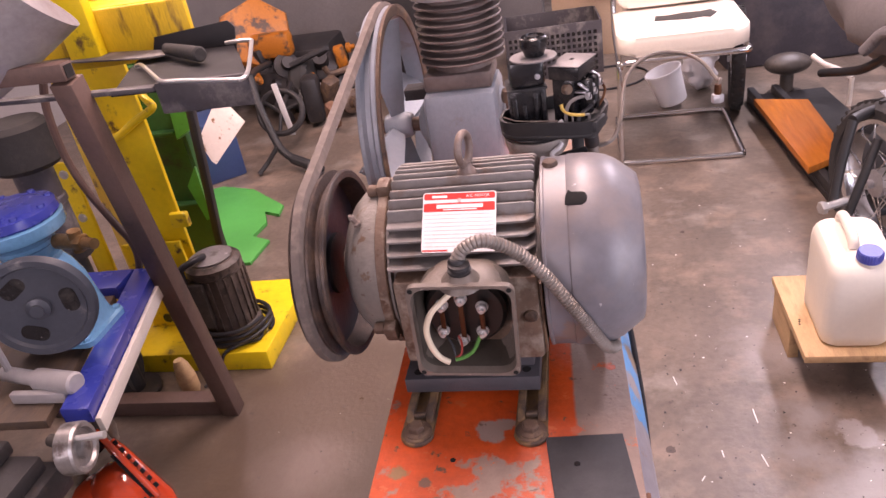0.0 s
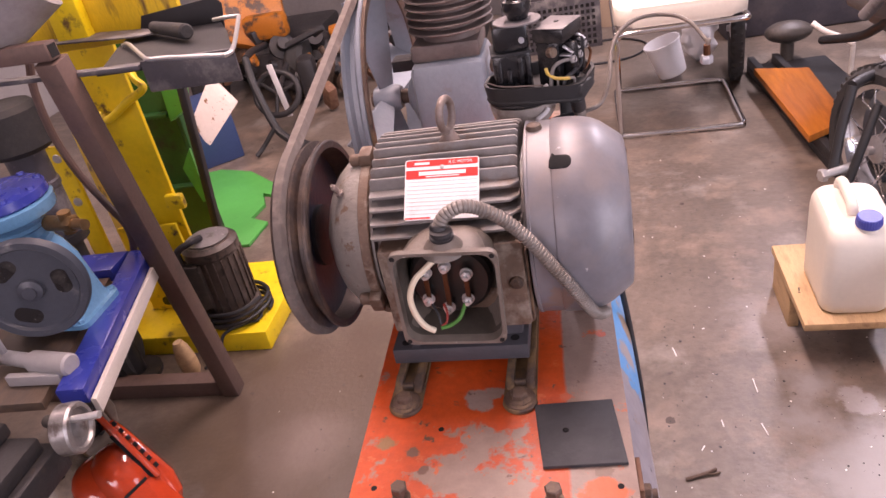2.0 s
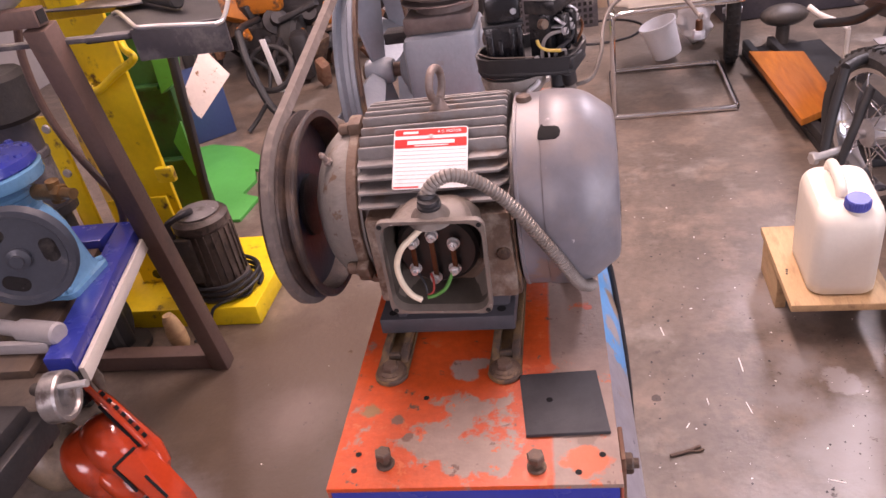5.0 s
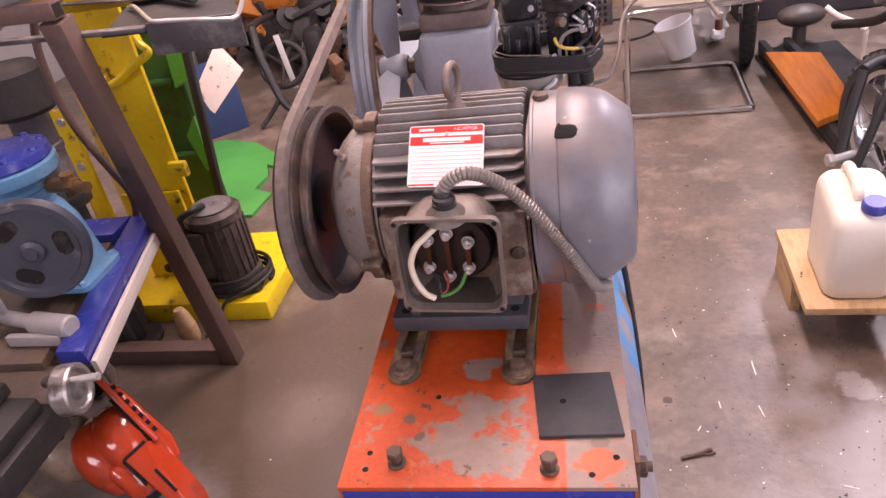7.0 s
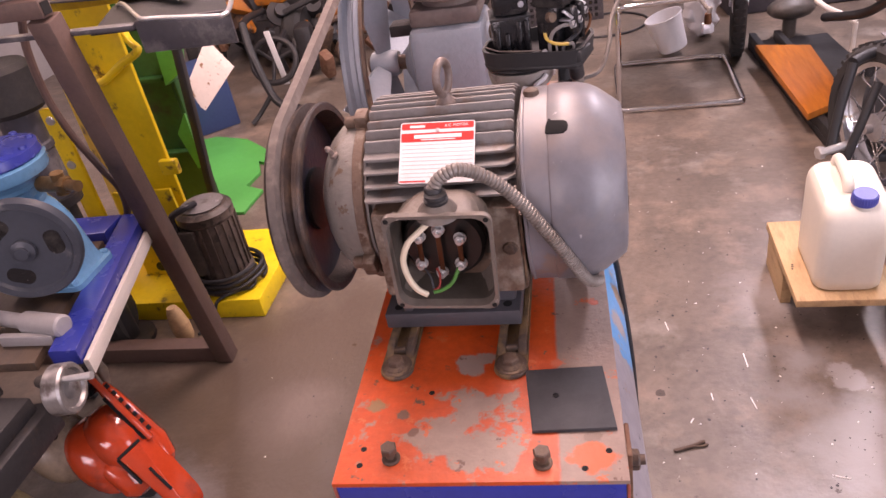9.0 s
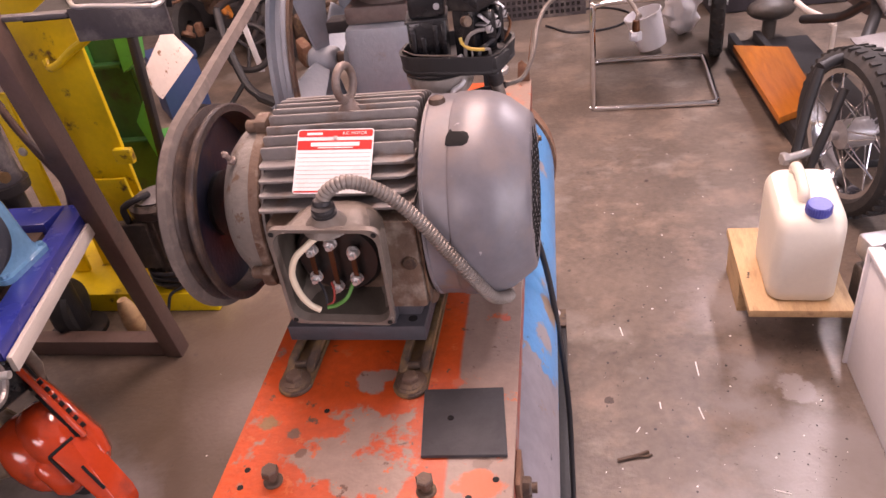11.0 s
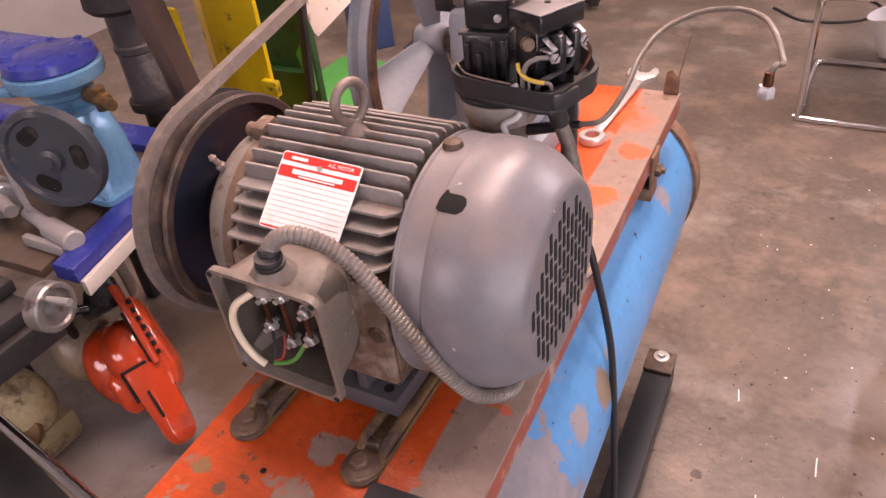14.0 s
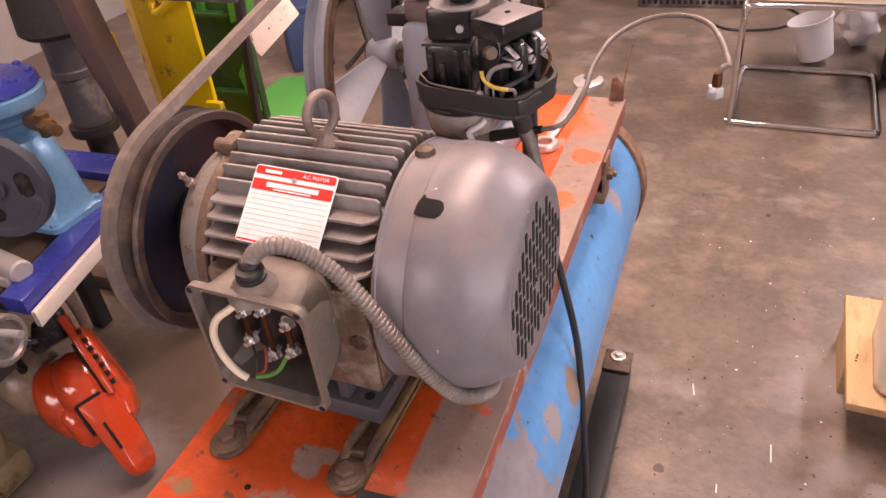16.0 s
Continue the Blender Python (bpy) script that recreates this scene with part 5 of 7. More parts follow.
pts = [(-HX, YF + 0.06, 0.45), (-HX, YF + 0.02, 0.44), (-HX, YF, 0.40), (-HX, YF, 0.06), (-HX, YF, 0.022), (-HX + 0.03, YF, R_), (HX - 0.05, YF, R_), (HX - 0.012, YF + 0.006, R_), (HX, YF + 0.03, R_)]
tube(bm, pts, R_, 12, 6)
part("front_tube", bm, M["chrome"], chair)
part("front_rail", tube(B(), [(-HX + 0.002, YF + 0.004, 0.415), (-HX + 0.03, YF, 0.440), (0.0, YF, 0.445), (HX - 0.03, YF, 0.447), (HX, YF + 0.02, 0.449), (HX, YF + 0.06, 0.45)], R_, 12, 6), M["chrome"], chair)
bm = B()
tube(bm, [(-HX, YF + 0.02, R_ + 0.001), (-HX, YB - 0.06, R_ + 0.001), (-HX + 0.015, YB - 0.015, R_ + 0.001), (-HX + 0.06, YB, R_ + 0.001), (HX - 0.06, YB, R_ + 0.001), (HX - 0.015, YB - 0.015, R_ + 0.001), (HX, YB - 0.06, R_ + 0.001), (HX, YF + 0.02, R_ + 0.001)], R_, 12, 6)
part("floor_tube", bm, M["chrome"], chair)
bm = B()
tube(bm, [(-HX, YF + 0.06, 0.45), (-HX, 0.16, 0.44), (-HX, 0.24, 0.48), (-HX, 0.30, 0.85)], R_, 12, 6)
part("seat_tube", bm, M["chrome"], chair)
bm = B()
tube(bm, [(HX, YF + 0.06, 0.45), (HX, 0.16, 0.44), (HX, 0.24, 0.48), (HX, 0.30, 0.85)], R_, 12, 6)
part("seat_tube", bm, M["chrome"], chair)
bm = B()
prism(bm, rounded(0.50, 0.50, 0.07, 6), 0.075, Matrix.Translation((0, -0.02, 0.462)), 0.022)
seat = part("seat", bm, M["cream"], chair, "cream vinyl seat pad")
bm = B()
prism(bm, [(-0.09, -0.02), (-0.02, -0.03), (0.04, -0.045), (0.10, -0.03), (0.125, -0.05), (0.16, 0.02), (0.14, 0.075), (0.10, 0.06), (0.03, 0.065), (-0.03, 0.045), (-0.08, 0.055)], 0.002, Matrix.Translation((0.0, -0.02, 0.5375)))
part("tear", bm, M["black_satin"], seat, "dark torn patch")
bm = B()
prism(bm, rounded(0.48, 0.36, 0.06, 6), 0.06, Matrix.Translation((0, 0.26, 0.72)) @ Matrix.Rotation(radians(82), 4, "X"), 0.02)
part("backrest", bm, M["cream"], chair, "cream vinyl back pad")


def bucket(at, label, r=0.095, h=0.19, lean=0):
    bm = B()
    lathe(bm, [(0, 0.0), (r * 0.78, 0.0), (r * 0.8, 0.004), (r, h), (r * 1.06, h), (r * 1.06, h - 0.008), (r * 1.02, h - 0.01), (r * 0.97, h - 0.004), (r * 0.77, 0.008), (0, 0.008)], (0, 0, 0), (0, 0, 1), 36)
    ob = single("plastic_bucket", bm, M["white_plastic"], label, "bucket", at)
    ob.matrix_world = pose(*at, 0, lean, 0)
    return ob


bucket((0.575, 3.71, 0.026), "white plastic bucket leaning under the chair", 0.084, 0.168, -18)
bm = B()
ellipsoid(bm, (0, 0, 0.15), (0.085, 0.08, 0.15), 40, 26)
for v in bm.verts:
    k = 0.5 + 0.5 * min(1.0, v.co.z / 0.12)
    v.co.x += 0.012 * math.sin(v.co.z * 41 + v.co.y * 37) * k + 0.007 * math.sin(v.co.z * 97)
    v.co.y += 0.014 * math.sin(v.co.x * 53 + v.co.z * 29) * k + 0.006 * math.sin(v.co.x * 120)
    v.co.z = max(0.0005, v.co.z)
single("plastic_bag", bm, M["white_plastic"], "crumpled white plastic bag standing on the floor", "bag", (0.73, 3.92, 0.0))

bm = B()
prism(bm, [(-0.082, -0.385), (0.082, -0.270), (0.097, 0.305), (-0.112, 0.370)], 0.028, None, 0.003)
single("orange_plank", bm, M["orange_wood"], "orange stained wooden plank lying across two low bars", "plank", (1.0, 3.062, 0.072), 0)
# low black slab with two bars, put under the plank
bm = B()
solid(bm, (-0.05, -0.62, 0.0005), (0.30, 0.60, 0.03), 0.004)
solid(bm, (-0.05, -0.62, 0.03), (-0.02, 0.60, 0.071), 0.004)
solid(bm, (0.06, -0.62, 0.03), (0.09, 0.60, 0.071), 0.004)
single("plank_base", bm, M["black_satin"], "low black slab with two bars under the plank", "trolley frame", (0.99, 3.08, 0.0), 3)


def spoked_wheel(name, at, turn, r, wide, label, spokes=28, owner=None):
    wh = owner if owner else thing(name, label, "wheel", at, turn)
    place = (Matrix.Translation(-owner.matrix_world.translation) @ pose(*at, 0, 0, turn)) if owner else None
    # axle along local x, hub at the height of the radius
    tyre = [(r - 0.055, -wide * 0.35), (r - 0.045, -wide * 0.48), (r - 0.02, -wide * 0.5), (r - 0.004, -wide * 0.32), (r, -0.01), (r, 0.01), (r - 0.004, wide * 0.32), (r - 0.02, wide * 0.5), (r - 0.045, wide * 0.48), (r - 0.055, wide * 0.35), (r - 0.055, -wide * 0.35)]
    bm = B()
    lathe(bm, tyre, (0, 0, r), (1, 0, 0), 56)
    for i in range(44):
        a = 2 * math.pi * i / 44
        m = Matrix.Translation((0, 0, r)) @ Matrix.Rotation(a, 4, "X") @ Matrix.Translation((0, 0, r))
        for sx in (-1, 1):
            solid(bm, (sx * wide * 0.22 - wide * 0.14, -0.007, -0.010), (sx * wide * 0.22 + wide * 0.14, 0.007, 0.0025), 0, m)
    if owner:
        wh = part("wheel", bm, M["tyre"], owner, label, place)
    else:
        part("tyre", bm, M["tyre"], wh)
    ri = r - 0.055
    part("rim", lathe(B(), [(ri - 0.014, -wide * 0.3), (ri + 0.004, -wide * 0.36), (ri + 0.004, -wide * 0.30), (ri - 0.008, -wide * 0.12), (ri - 0.008, wide * 0.12), (ri + 0.004, wide * 0.30), (ri + 0.004, wide * 0.36), (ri - 0.014, wide * 0.3), (ri - 0.018, 0), (ri - 0.014, -wide * 0.3)], (0, 0, r), (1, 0, 0), 48), M["chrome"], wh, "dull chrome rim")
    part("hub", lathe(B(), [(0, -wide * 0.7), (0.014, -wide * 0.7), (0.014, -wide * 0.5), (0.042, -wide * 0.42), (0.042, wide * 0.42), (0.014, wide * 0.5), (0.014, wide * 0.7), (0, wide * 0.7)], (0, 0, r), (1, 0, 0), 24), M["head_alloy"], wh)
    bm = B()
    for i in range(spokes):
        a = 2 * math.pi * i / spokes
        a2 = a + (0.35 if i % 2 else -0.35)
        sx = wide * 0.38 * (1 if i % 4 < 2 else -1)
        rod(bm, (sx, 0.04 * math.cos(a), r + 0.04 * math.sin(a)), (0, (ri - 0.012) * math.cos(a2), r + (ri - 0.012) * math.sin(a2)), 0.0022, seg=6)
    part("spokes", bm, M["chrome"], wh)
    return wh


fork = thing("stripped_motorcycle", "stripped black motorcycle partly under a grey cover", "motorcycle", (1.05, 2.35, 0.0))
bpy.context.view_layer.update()
spoked_wheel("wheel", (1.01, 2.24, 0.0), 14, 0.245, 0.10, "dark tyred spoked wheel", 28, fork)
FW = Matrix.Translation((-1.05, -2.35, 0))
part("fork_leg", tube(B(), [(0.842, 2.17, 0.225), (0.862, 2.20, 0.34), (0.890, 2.23, 0.452)], 0.014, 12), M["black_satin"], fork, m=FW)
part("fork_leg", tube(B(), [(0.880, 2.15, 0.190), (0.915, 2.17, 0.30), (0.952, 2.20, 0.40)], 0.013, 12), M["black_satin"], fork, m=FW)
bm = B()
rod(bm, (0.808, 2.135, 0.226), (0.90, 2.18, 0.226), 0.012, seg=12)
hexnut(bm, (0.810, 2.136, 0.226), (-1, -0.3, 0), 0.020, 0.016)
part("axle_nut", bm, M["steel"], fork, "bright axle nut", FW)
bm = B()
tube(bm, [(0.888, 2.23, 0.452), (0.93, 2.26, 0.458), (1.02, 2.32, 0.455)], 0.016, 12)
tube(bm, [(1.02, 2.32, 0.455), (1.17, 2.7, 0.48), (1.2, 3.1, 0.30), (1.15, 3.4, 0.20)], 0.018, 12)
part("main_tube", bm, M["black_satin"], fork, m=FW)
bm = B()
prism(bm, [(-0.07, -0.12), (0.08, -0.13), (0.10, 0.10), (-0.03, 0.12)], 0.004, pose(1.06, 2.26, 0.465, 8, -6, 15), 0.001)
part("steel_plate", bm, M["worn_grey"], fork, "grey steel plate with bolts", FW)
bm = B()
tube(bm, [(1.15, 2.52, 0.50), (1.10, 2.62, 0.58), (1.06, 2.70, 0.50)], 0.020, 12)
part("exhaust_pipe", bm, M["worn_grey"], fork, m=FW)
bm = B()
ellipsoid(bm, (1.30, 2.95, 0.62), (0.26, 0.45, 0.24), 24, 14)
for v in bm.verts:
    v.co += Vector((0, 0, 0.03)) * math.sin(v.co.x * 23 + v.co.y * 11) + Vector((0.02, 0, 0)) * math.sin(v.co.y * 17 + v.co.z * 13)
part("cover", bm, M["sheet_grey"], fork, "crumpled grey canvas cover", FW)
spoked_wheel("cart_wheel", (0.845, 3.62, 0.0), -9, 0.235, 0.06, "dark bicycle type cart wheel", 20)
bm = B()
ellipsoid(bm, (0, 0, 0.16), (0.105, 0.07, 0.05), 20, 12)
rod(bm, (0, 0, 0.0005), (0, 0, 0.13), 0.03, seg=12)
lathe(bm, [(0, 0.0005), (0.10, 0.0005), (0.08, 0.02), (0, 0.03)], (0, 0, 0), (0, 0, 1), 20)
single("dark_fuel_tank", bm, M["motor_dark"], "small dark grey metal tank on a short stand", "tank", (1.09, 3.70, 0.0))
chest = thing("steel_chest", "dark blue-grey steel chest against the far clutter", "chest", (1.30, 4.45, 0.0), 4)
part("body", solid(B(), (-0.42, -0.26, 0.0005), (0.55, 0.26, 0.60), 0.02), M["slate_dark"], chest)
part("lid", solid(B(), (-0.43, -0.27, 0.6005), (0.56, 0.27, 0.68), 0.02), M["slate_dark"], chest)
part("clasp", solid(B(), (-0.03, -0.275, 0.56), (0.03, -0.2605, 0.64), 0.003), M["steel"], chest, "bright clasp")
bm = B()
tube(bm, [(1.17, 3.62, 0.21), (1.21, 3.58, 0.18), (1.27, 3.54, 0.155), (1.31, 3.50, 0.13)], 0.013, 10)
rod(bm, (1.31, 3.50, 0.0005), (1.31, 3.50, 0.13), 0.010, seg=10)
single("bent_lever", bm, M["pale_wood"], "pale bent lever with a worn grip", "lever")

# crates and boxes far behind
def crate(at, turn, size, mat_, label, cat="crate", slots=True):
    ob = thing("storage_crate", label, cat, at, turn)
    w_, d_, h_ = size
    for name, lo, hi in (("front", (-w_ / 2, -d_ / 2, 0), (w_ / 2, -d_ / 2 + 0.012, h_)), ("back", (-w_ / 2, d_ / 2 - 0.012, 0), (w_ / 2, d_ / 2, h_)), ("side", (-w_ / 2, -d_ / 2 + 0.0125, 0), (-w_ / 2 + 0.012, d_ / 2 - 0.0125, h_)), ("side", (w_ / 2 - 0.012, -d_ / 2 + 0.0125, 0), (w_ / 2, d_ / 2 - 0.0125, h_)), ("base", (-w_ / 2 + 0.0125, -d_ / 2 + 0.0125, 0.0), (w_ / 2 - 0.0125, d_ / 2 - 0.0125, 0.012))):
        part(name, solid(B(), lo, hi, 0.002), mat_, ob)
    if slots:
        bm = B()
        for i in range(int(w_ / 0.03) - 1):
            for j in range(int(h_ / 0.035) - 1):
                x, z = -w_ / 2 + 0.03 + i * 0.03, 0.03 + j * 0.035
                solid(bm, (x - 0.009, -d_ / 2 - 0.001, z - 0.01), (x + 0.009, -d_ / 2 - 0.0003, z + 0.01))
        part("perforation", bm, M["black_plastic"], ob)
    return ob


crate((-0.02, 4.55, 0.0), 4, (0.55, 0.38, 0.30), M["tray_grey"], "grey perforated plastic crate on the floor")
crate((0.22, 4.95, 0.0), -8, (0.42, 0.4, 0.42), M["card"], "open brown cardboard box", "box", False)
bm = B()
ellipsoid(bm, (0.28, 4.75, 0.52), (0.22, 0.18, 0.12), 20, 12)
for v in bm.verts:
    v.co += Vector((0, 0, 0.02)) * math.sin(v.co.x * 30) * math.cos(v.co.y * 25)
single("folded_cloth", bm, M["cream"], "pale cloth bundle on the cardboard box", "cloth")
crate((-0.75, 4.9, 0.0), 0, (0.6, 0.5, 0.5), M["dark_iron"], "dark metal cabinet at the far end", "cabinet", False)
bm = B()
solid(bm, (-0.5, -0.2, 0.0005), (0.5, 0.2, 0.75), 0.01)
single("dark_cupboard", bm, M["sheet_grey"], "dark grey cupboard against the far clutter", "cupboard", (-0.6, 5.6, 0.0))
bm = B()
tube(bm, [(0.05, 4.2, 0.006), (0.2, 4.05, 0.006), (0.42, 4.1, 0.006), (0.5, 4.3, 0.006), (0.35, 4.45, 0.006), (0.1, 4.4, 0.006)], 0.006, 8)
single("floor_cable", bm, M["black_wire"], "loose black cable lying on the floor", "cable")

# ---------------------------------------------------------------- left side: brown stand
stand2 = thing("steel_stand", "brown painted steel angle stand with a cluttered top", "steel stand", (-0.86, 1.55, 0.0))
SW = Matrix.Translation((0.86, -1.55, 0))


def bar(p0, p1, w_, d_, bevel=0.003):
    """A square bar between two points."""
    bm = B()
    p0, p1 = Vector(p0), Vector(p1)
    z = (p1 - p0).normalized()
    y = Vector((0, 1, 0)) if abs(z.y) < 0.9 else Vector((0, 0, 1))
    x = y.cross(z).normalized()
    y = z.cross(x)
    m = Matrix((x, y, z)).transposed().to_4x4()
    m.translation = p0
    solid(bm, (-w_ / 2, -d_ / 2, 0), (w_ / 2, d_ / 2, (p1 - p0).length), bevel, m)
    return bm


part("leg", bar((-0.897, 1.565, 0.0005), (-0.842, 1.360, 1.035), 0.048, 0.048), M["brown_paint"], stand2, m=SW)
part("leg", bar((-1.75, 1.555, 0.0005), (-1.70, 1.36, 1.03), 0.052, 0.05), M["brown_paint"], stand2, m=SW)
part("floor_bar", bar((-1.74, 1.57, 0.026), (-0.905, 1.57, 0.026), 0.05, 0.05), M["brown_paint"], stand2, m=SW)
part("top_bar", bar((-1.72, 1.375, 1.058), (-0.822, 1.352, 1.054), 0.034, 0.034), M["brown_paint"], stand2, m=SW)
part("tube_end", solid(B(), (-0.8216, 1.340, 1.042), (-0.8208, 1.364, 1.066)), M["hole_dark"], stand2, "open tube end", SW)
part("hose", tube(B(), [(-0.995, 1.500, 1.027), (-1.005, 1.500, 1.001), (-1.024, 1.500, 0.940), (-1.029, 1.500, 0.840), (-1.012, 1.500, 0.747), (-0.977, 1.500, 0.658), (-0.949, 1.500, 0.588), (-0.965, 1.500, 0.512), (-1.018, 1.500, 0.430)], 0.009, 10), M["brown_paint"], stand2, "brown hose hanging from the top", SW)

# ---------------------------------------------------------------- blue bench with the light blue pump
bench = thing("blue_bench", "blue painted bench top with a bare wooden edge", "bench", (-1.1, 1.2, 0.0))
BW = Matrix.Translation((1.1, -1.2, 0))
top = [(-0.775, 0.975), (-0.905, 1.485), (-1.65, 1.46), (-1.65, 0.93)]
inner = [(-0.875, 1.02), (-0.985, 1.405), (-1.55, 1.39), (-1.55, 0.98)]
bm = B()
prism(bm, [(-0.778, 0.985), (-0.905, 1.485), (-0.962, 1.485), (-0.836, 0.983)], 0.035, Matrix.Translation((0, 0, 0.50)), 0.004)
part("top_edge", bm, M["blue_paint"], bench, "glossy dark blue painted rail", BW)
bm = B()
prism(bm, [(-0.963, 1.40), (-0.963, 1.485), (-1.65, 1.46), (-1.65, 1.38)], 0.035, Matrix.Translation((0, 0, 0.50)), 0.004)
part("back_edge", bm, M["blue_paint"], bench, m=BW)
bm = B()
prism(bm, [(-0.869, 0.976), (-0.974, 1.399), (-1.65, 1.379), (-1.65, 0.94)], 0.02, Matrix.Translation((0, 0, 0.495)), 0.002)
part("bench_board", bm, M["greasy_wood"], bench, "stained wooden board", BW)
bm = B()
prism(bm, [(-0.765, 0.988), (-0.895, 1.486), (-0.905, 1.486), (-0.777, 0.988)], 0.034, Matrix.Translation((0, 0, 0.474)), 0.002)
part("wood_edge", bm, M["pale_wood"], bench, "bare pale wood edge", BW)
for x, y in ((-1.25, 1.42), (-1.6, 1.40), (-1.6, 1.0), (-1.25, 1.0)):
    part("bench_leg", bar((x, y, 0.0005), (x, y, 0.494), 0.04, 0.04), M["black_satin"], bench, m=BW)

bp = thing("blue_pump", "light blue piston pump with a dark blue head and grey pulley", "pump", (-0.98, 1.24, 0.535), 0)
QW = Matrix.Translation((0.98, -1.24, -0.535))
bm = B()
levels = [(0.5355, 0.176, 0.140, 0.018), (0.547, 0.178, 0.142, 0.020), (0.550, 0.162, 0.126, 0.026), (0.562, 0.156, 0.122, 0.034), (0.60, 0.160, 0.122, 0.044), (0.66, 0.158, 0.122, 0.052), (0.695, 0.136, 0.114, 0.052), (0.716, 0.106, 0.100, 0.048)]
rings = [[bm.verts.new((-0.965 + (z - 0.535) * -0.11 + u, 1.235 + v, z)) for u, v in rounded(w_, d_, r_, 5)] for z, w_, d_, r_ in levels]
for a, b in zip(rings, rings[1:]):
    for i in range(len(a)):
        bm.faces.new((a[i], a[(i + 1) % len(a)], b[(i + 1) % len(a)], b[i]))
bm.faces.new(rings[0][::-1])
bm.faces.new(rings[-1])
rod(bm, (-0.975, 1.19, 0.645), (-0.955, 1.15, 0.648), 0.055, 0.046, seg=28, bevel=0.006)
case_ = part("crankcase", bm, M["pump_blue"], bp, "light blue enamelled crankcase", QW)
for u, v in ((0.072, 0.058), (-0.072, 0.058), (0.072, -0.058), (-0.072, -0.058)):
    part("foot_bolt", hexnut(B(), (-0.965 + u, 1.235 + v, 0.5475), (0, 0, 1), 0.009, 0.008), M["pump_blue"], case_)
bm = B()
lathe(bm, [(0, 0.705), (0.052, 0.705), (0.060, 0.712), (0.060, 0.722), (0.052, 0.728), (0.052, 0.742), (0.060, 0.748), (0.060, 0.756), (0.070, 0.766), (0.092, 0.778), (0.094, 0.784), (0.094, 0.802), (0.088, 0.806), (0, 0.806)], (-0.985, 1.235, 0), (0, 0, 1), 40)
part("cylinder", bm, M["pump_blue"], bp, m=QW)
bm = B()
lathe(bm, [(0, 0), (0.088, 0), (0.091, 0.004), (0.088, 0.020), (0.06, 0.026), (0, 0.028)], (-0.985, 1.235, 0.8065), (0, 0, 1), 36)
solid(bm, (-1.25, 1.17, 0.8068), (-1.00, 1.30, 0.832), 0.006)
cyl_head = part("head", bm, M["blue_paint"], bp, "dark blue cylinder head", QW)
part("delivery_pipe", tube(B(), [(-1.02, 1.160, 0.775), (-1.08, 1.150, 0.772), (-1.16, 1.150, 0.774), (-1.30, 1.165, 0.782)], 0.011, 12), M["pump_blue"], bp, "light blue pipe", QW)
for i in range(8):
    a = 2 * math.pi * i / 8
    bm = B()
    hexnut(bm, (-0.985 + 0.076 * math.cos(a), 1.235 + 0.076 * math.sin(a), 0.8262), (0, 0, 1), 0.008, 0.008)
    part("head_bolt", bm, M["blue_paint"], cyl_head)
wx, wy, wz = -0.888, 1.103, 0.684
pw_axis = Vector((0.36, -0.93, 0.05)).normalized()
prof = [(0, -0.004), (0.080, -0.004), (0.082, -0.012), (0.098, -0.012), (0.101, -0.009), (0.093, 0.0), (0.101, 0.009), (0.098, 0.012), (0.086, 0.012), (0.082, 0.005), (0.03, 0.005), (0, 0.006)]
wheel_ = part("pulley", lathe(B(), prof, (wx, wy, wz), pw_axis, 56), M["pulley_blue"], bp, "dark slate pulley wheel", QW)
ux, uy, uz = frame_of(pw_axis)
for k in range(3):
    a = radians(20 + 120 * k)
    d = ux * math.cos(a) + uy * math.sin(a)
    s = pw_axis.cross(d)
    m = Matrix((d, s, pw_axis)).transposed().to_4x4()
    m.translation = Vector((wx, wy, wz)) + d * 0.056 + pw_axis * 0.0052
    part("web_hole", prism(B(), rounded(0.030, 0.050, 0.014), 0.0006, m), M["black_plastic"], wheel_, "dark oval opening")
part("pulley_hub", lathe(B(), [(0, -0.12), (0.020, -0.12), (0.022, 0.014), (0.012, 0.018), (0.012, 0.024), (0, 0.024)], (wx, wy, wz), pw_axis, 24), M["pulley_blue"], wheel_)
bm = B()
rod(bm, (-0.93, 1.235, 0.765), (-0.865, 1.215, 0.770), 0.016, seg=14, bevel=0.002)
rod(bm, (-0.875, 1.218, 0.75), (-0.870, 1.217, 0.795), 0.013, seg=12)
hexnut(bm, (-0.868, 1.216, 0.770), (1, -0.3, 0.05), 0.018, 0.018)
rod(bm, (-0.852, 1.21, 0.771), (-0.822, 1.20, 0.772), 0.011, seg=12)
bmesh.ops.translate(bm, verts=bm.verts, vec=(0.022, 0.0, -0.014))
part("valve", bm, M["brass"], bp, "tarnished brass outlet valve", QW)

# ---------------------------------------------------------------- yellow press with a motor on its base
press = thing("yellow_press", "yellow painted steel press column on a wide base", "press", (-1.1, 1.95, 0.0))
YW = Matrix.Translation((1.1, -1.95, 0))
part("base", solid(B(), (-1.62, 1.745, 0.0005), (-0.845, 2.16, 0.068), 0.004), M["yellow_paint"], press, "yellow base plate with oil stains", YW)
bm = B()
solid(bm, (-1.285, 1.93, 0.0685), (-1.088, 1.945, 1.30), 0.003)
column = part("column", bm, M["yellow_paint"], press, "tall yellow channel column", YW)
part("column_web", solid(B(), (-1.20, 1.9455, 0.0685), (-1.185, 2.05, 1.30), 0.003), M["yellow_paint"], column)
bm = B()
prism(bm, [(-1.2855, 1.931), (-1.2855, 1.946), (-1.37, 2.006), (-1.378, 1.993)], 1.23, Matrix.Translation((0, 0, 0.0685)), 0.002)
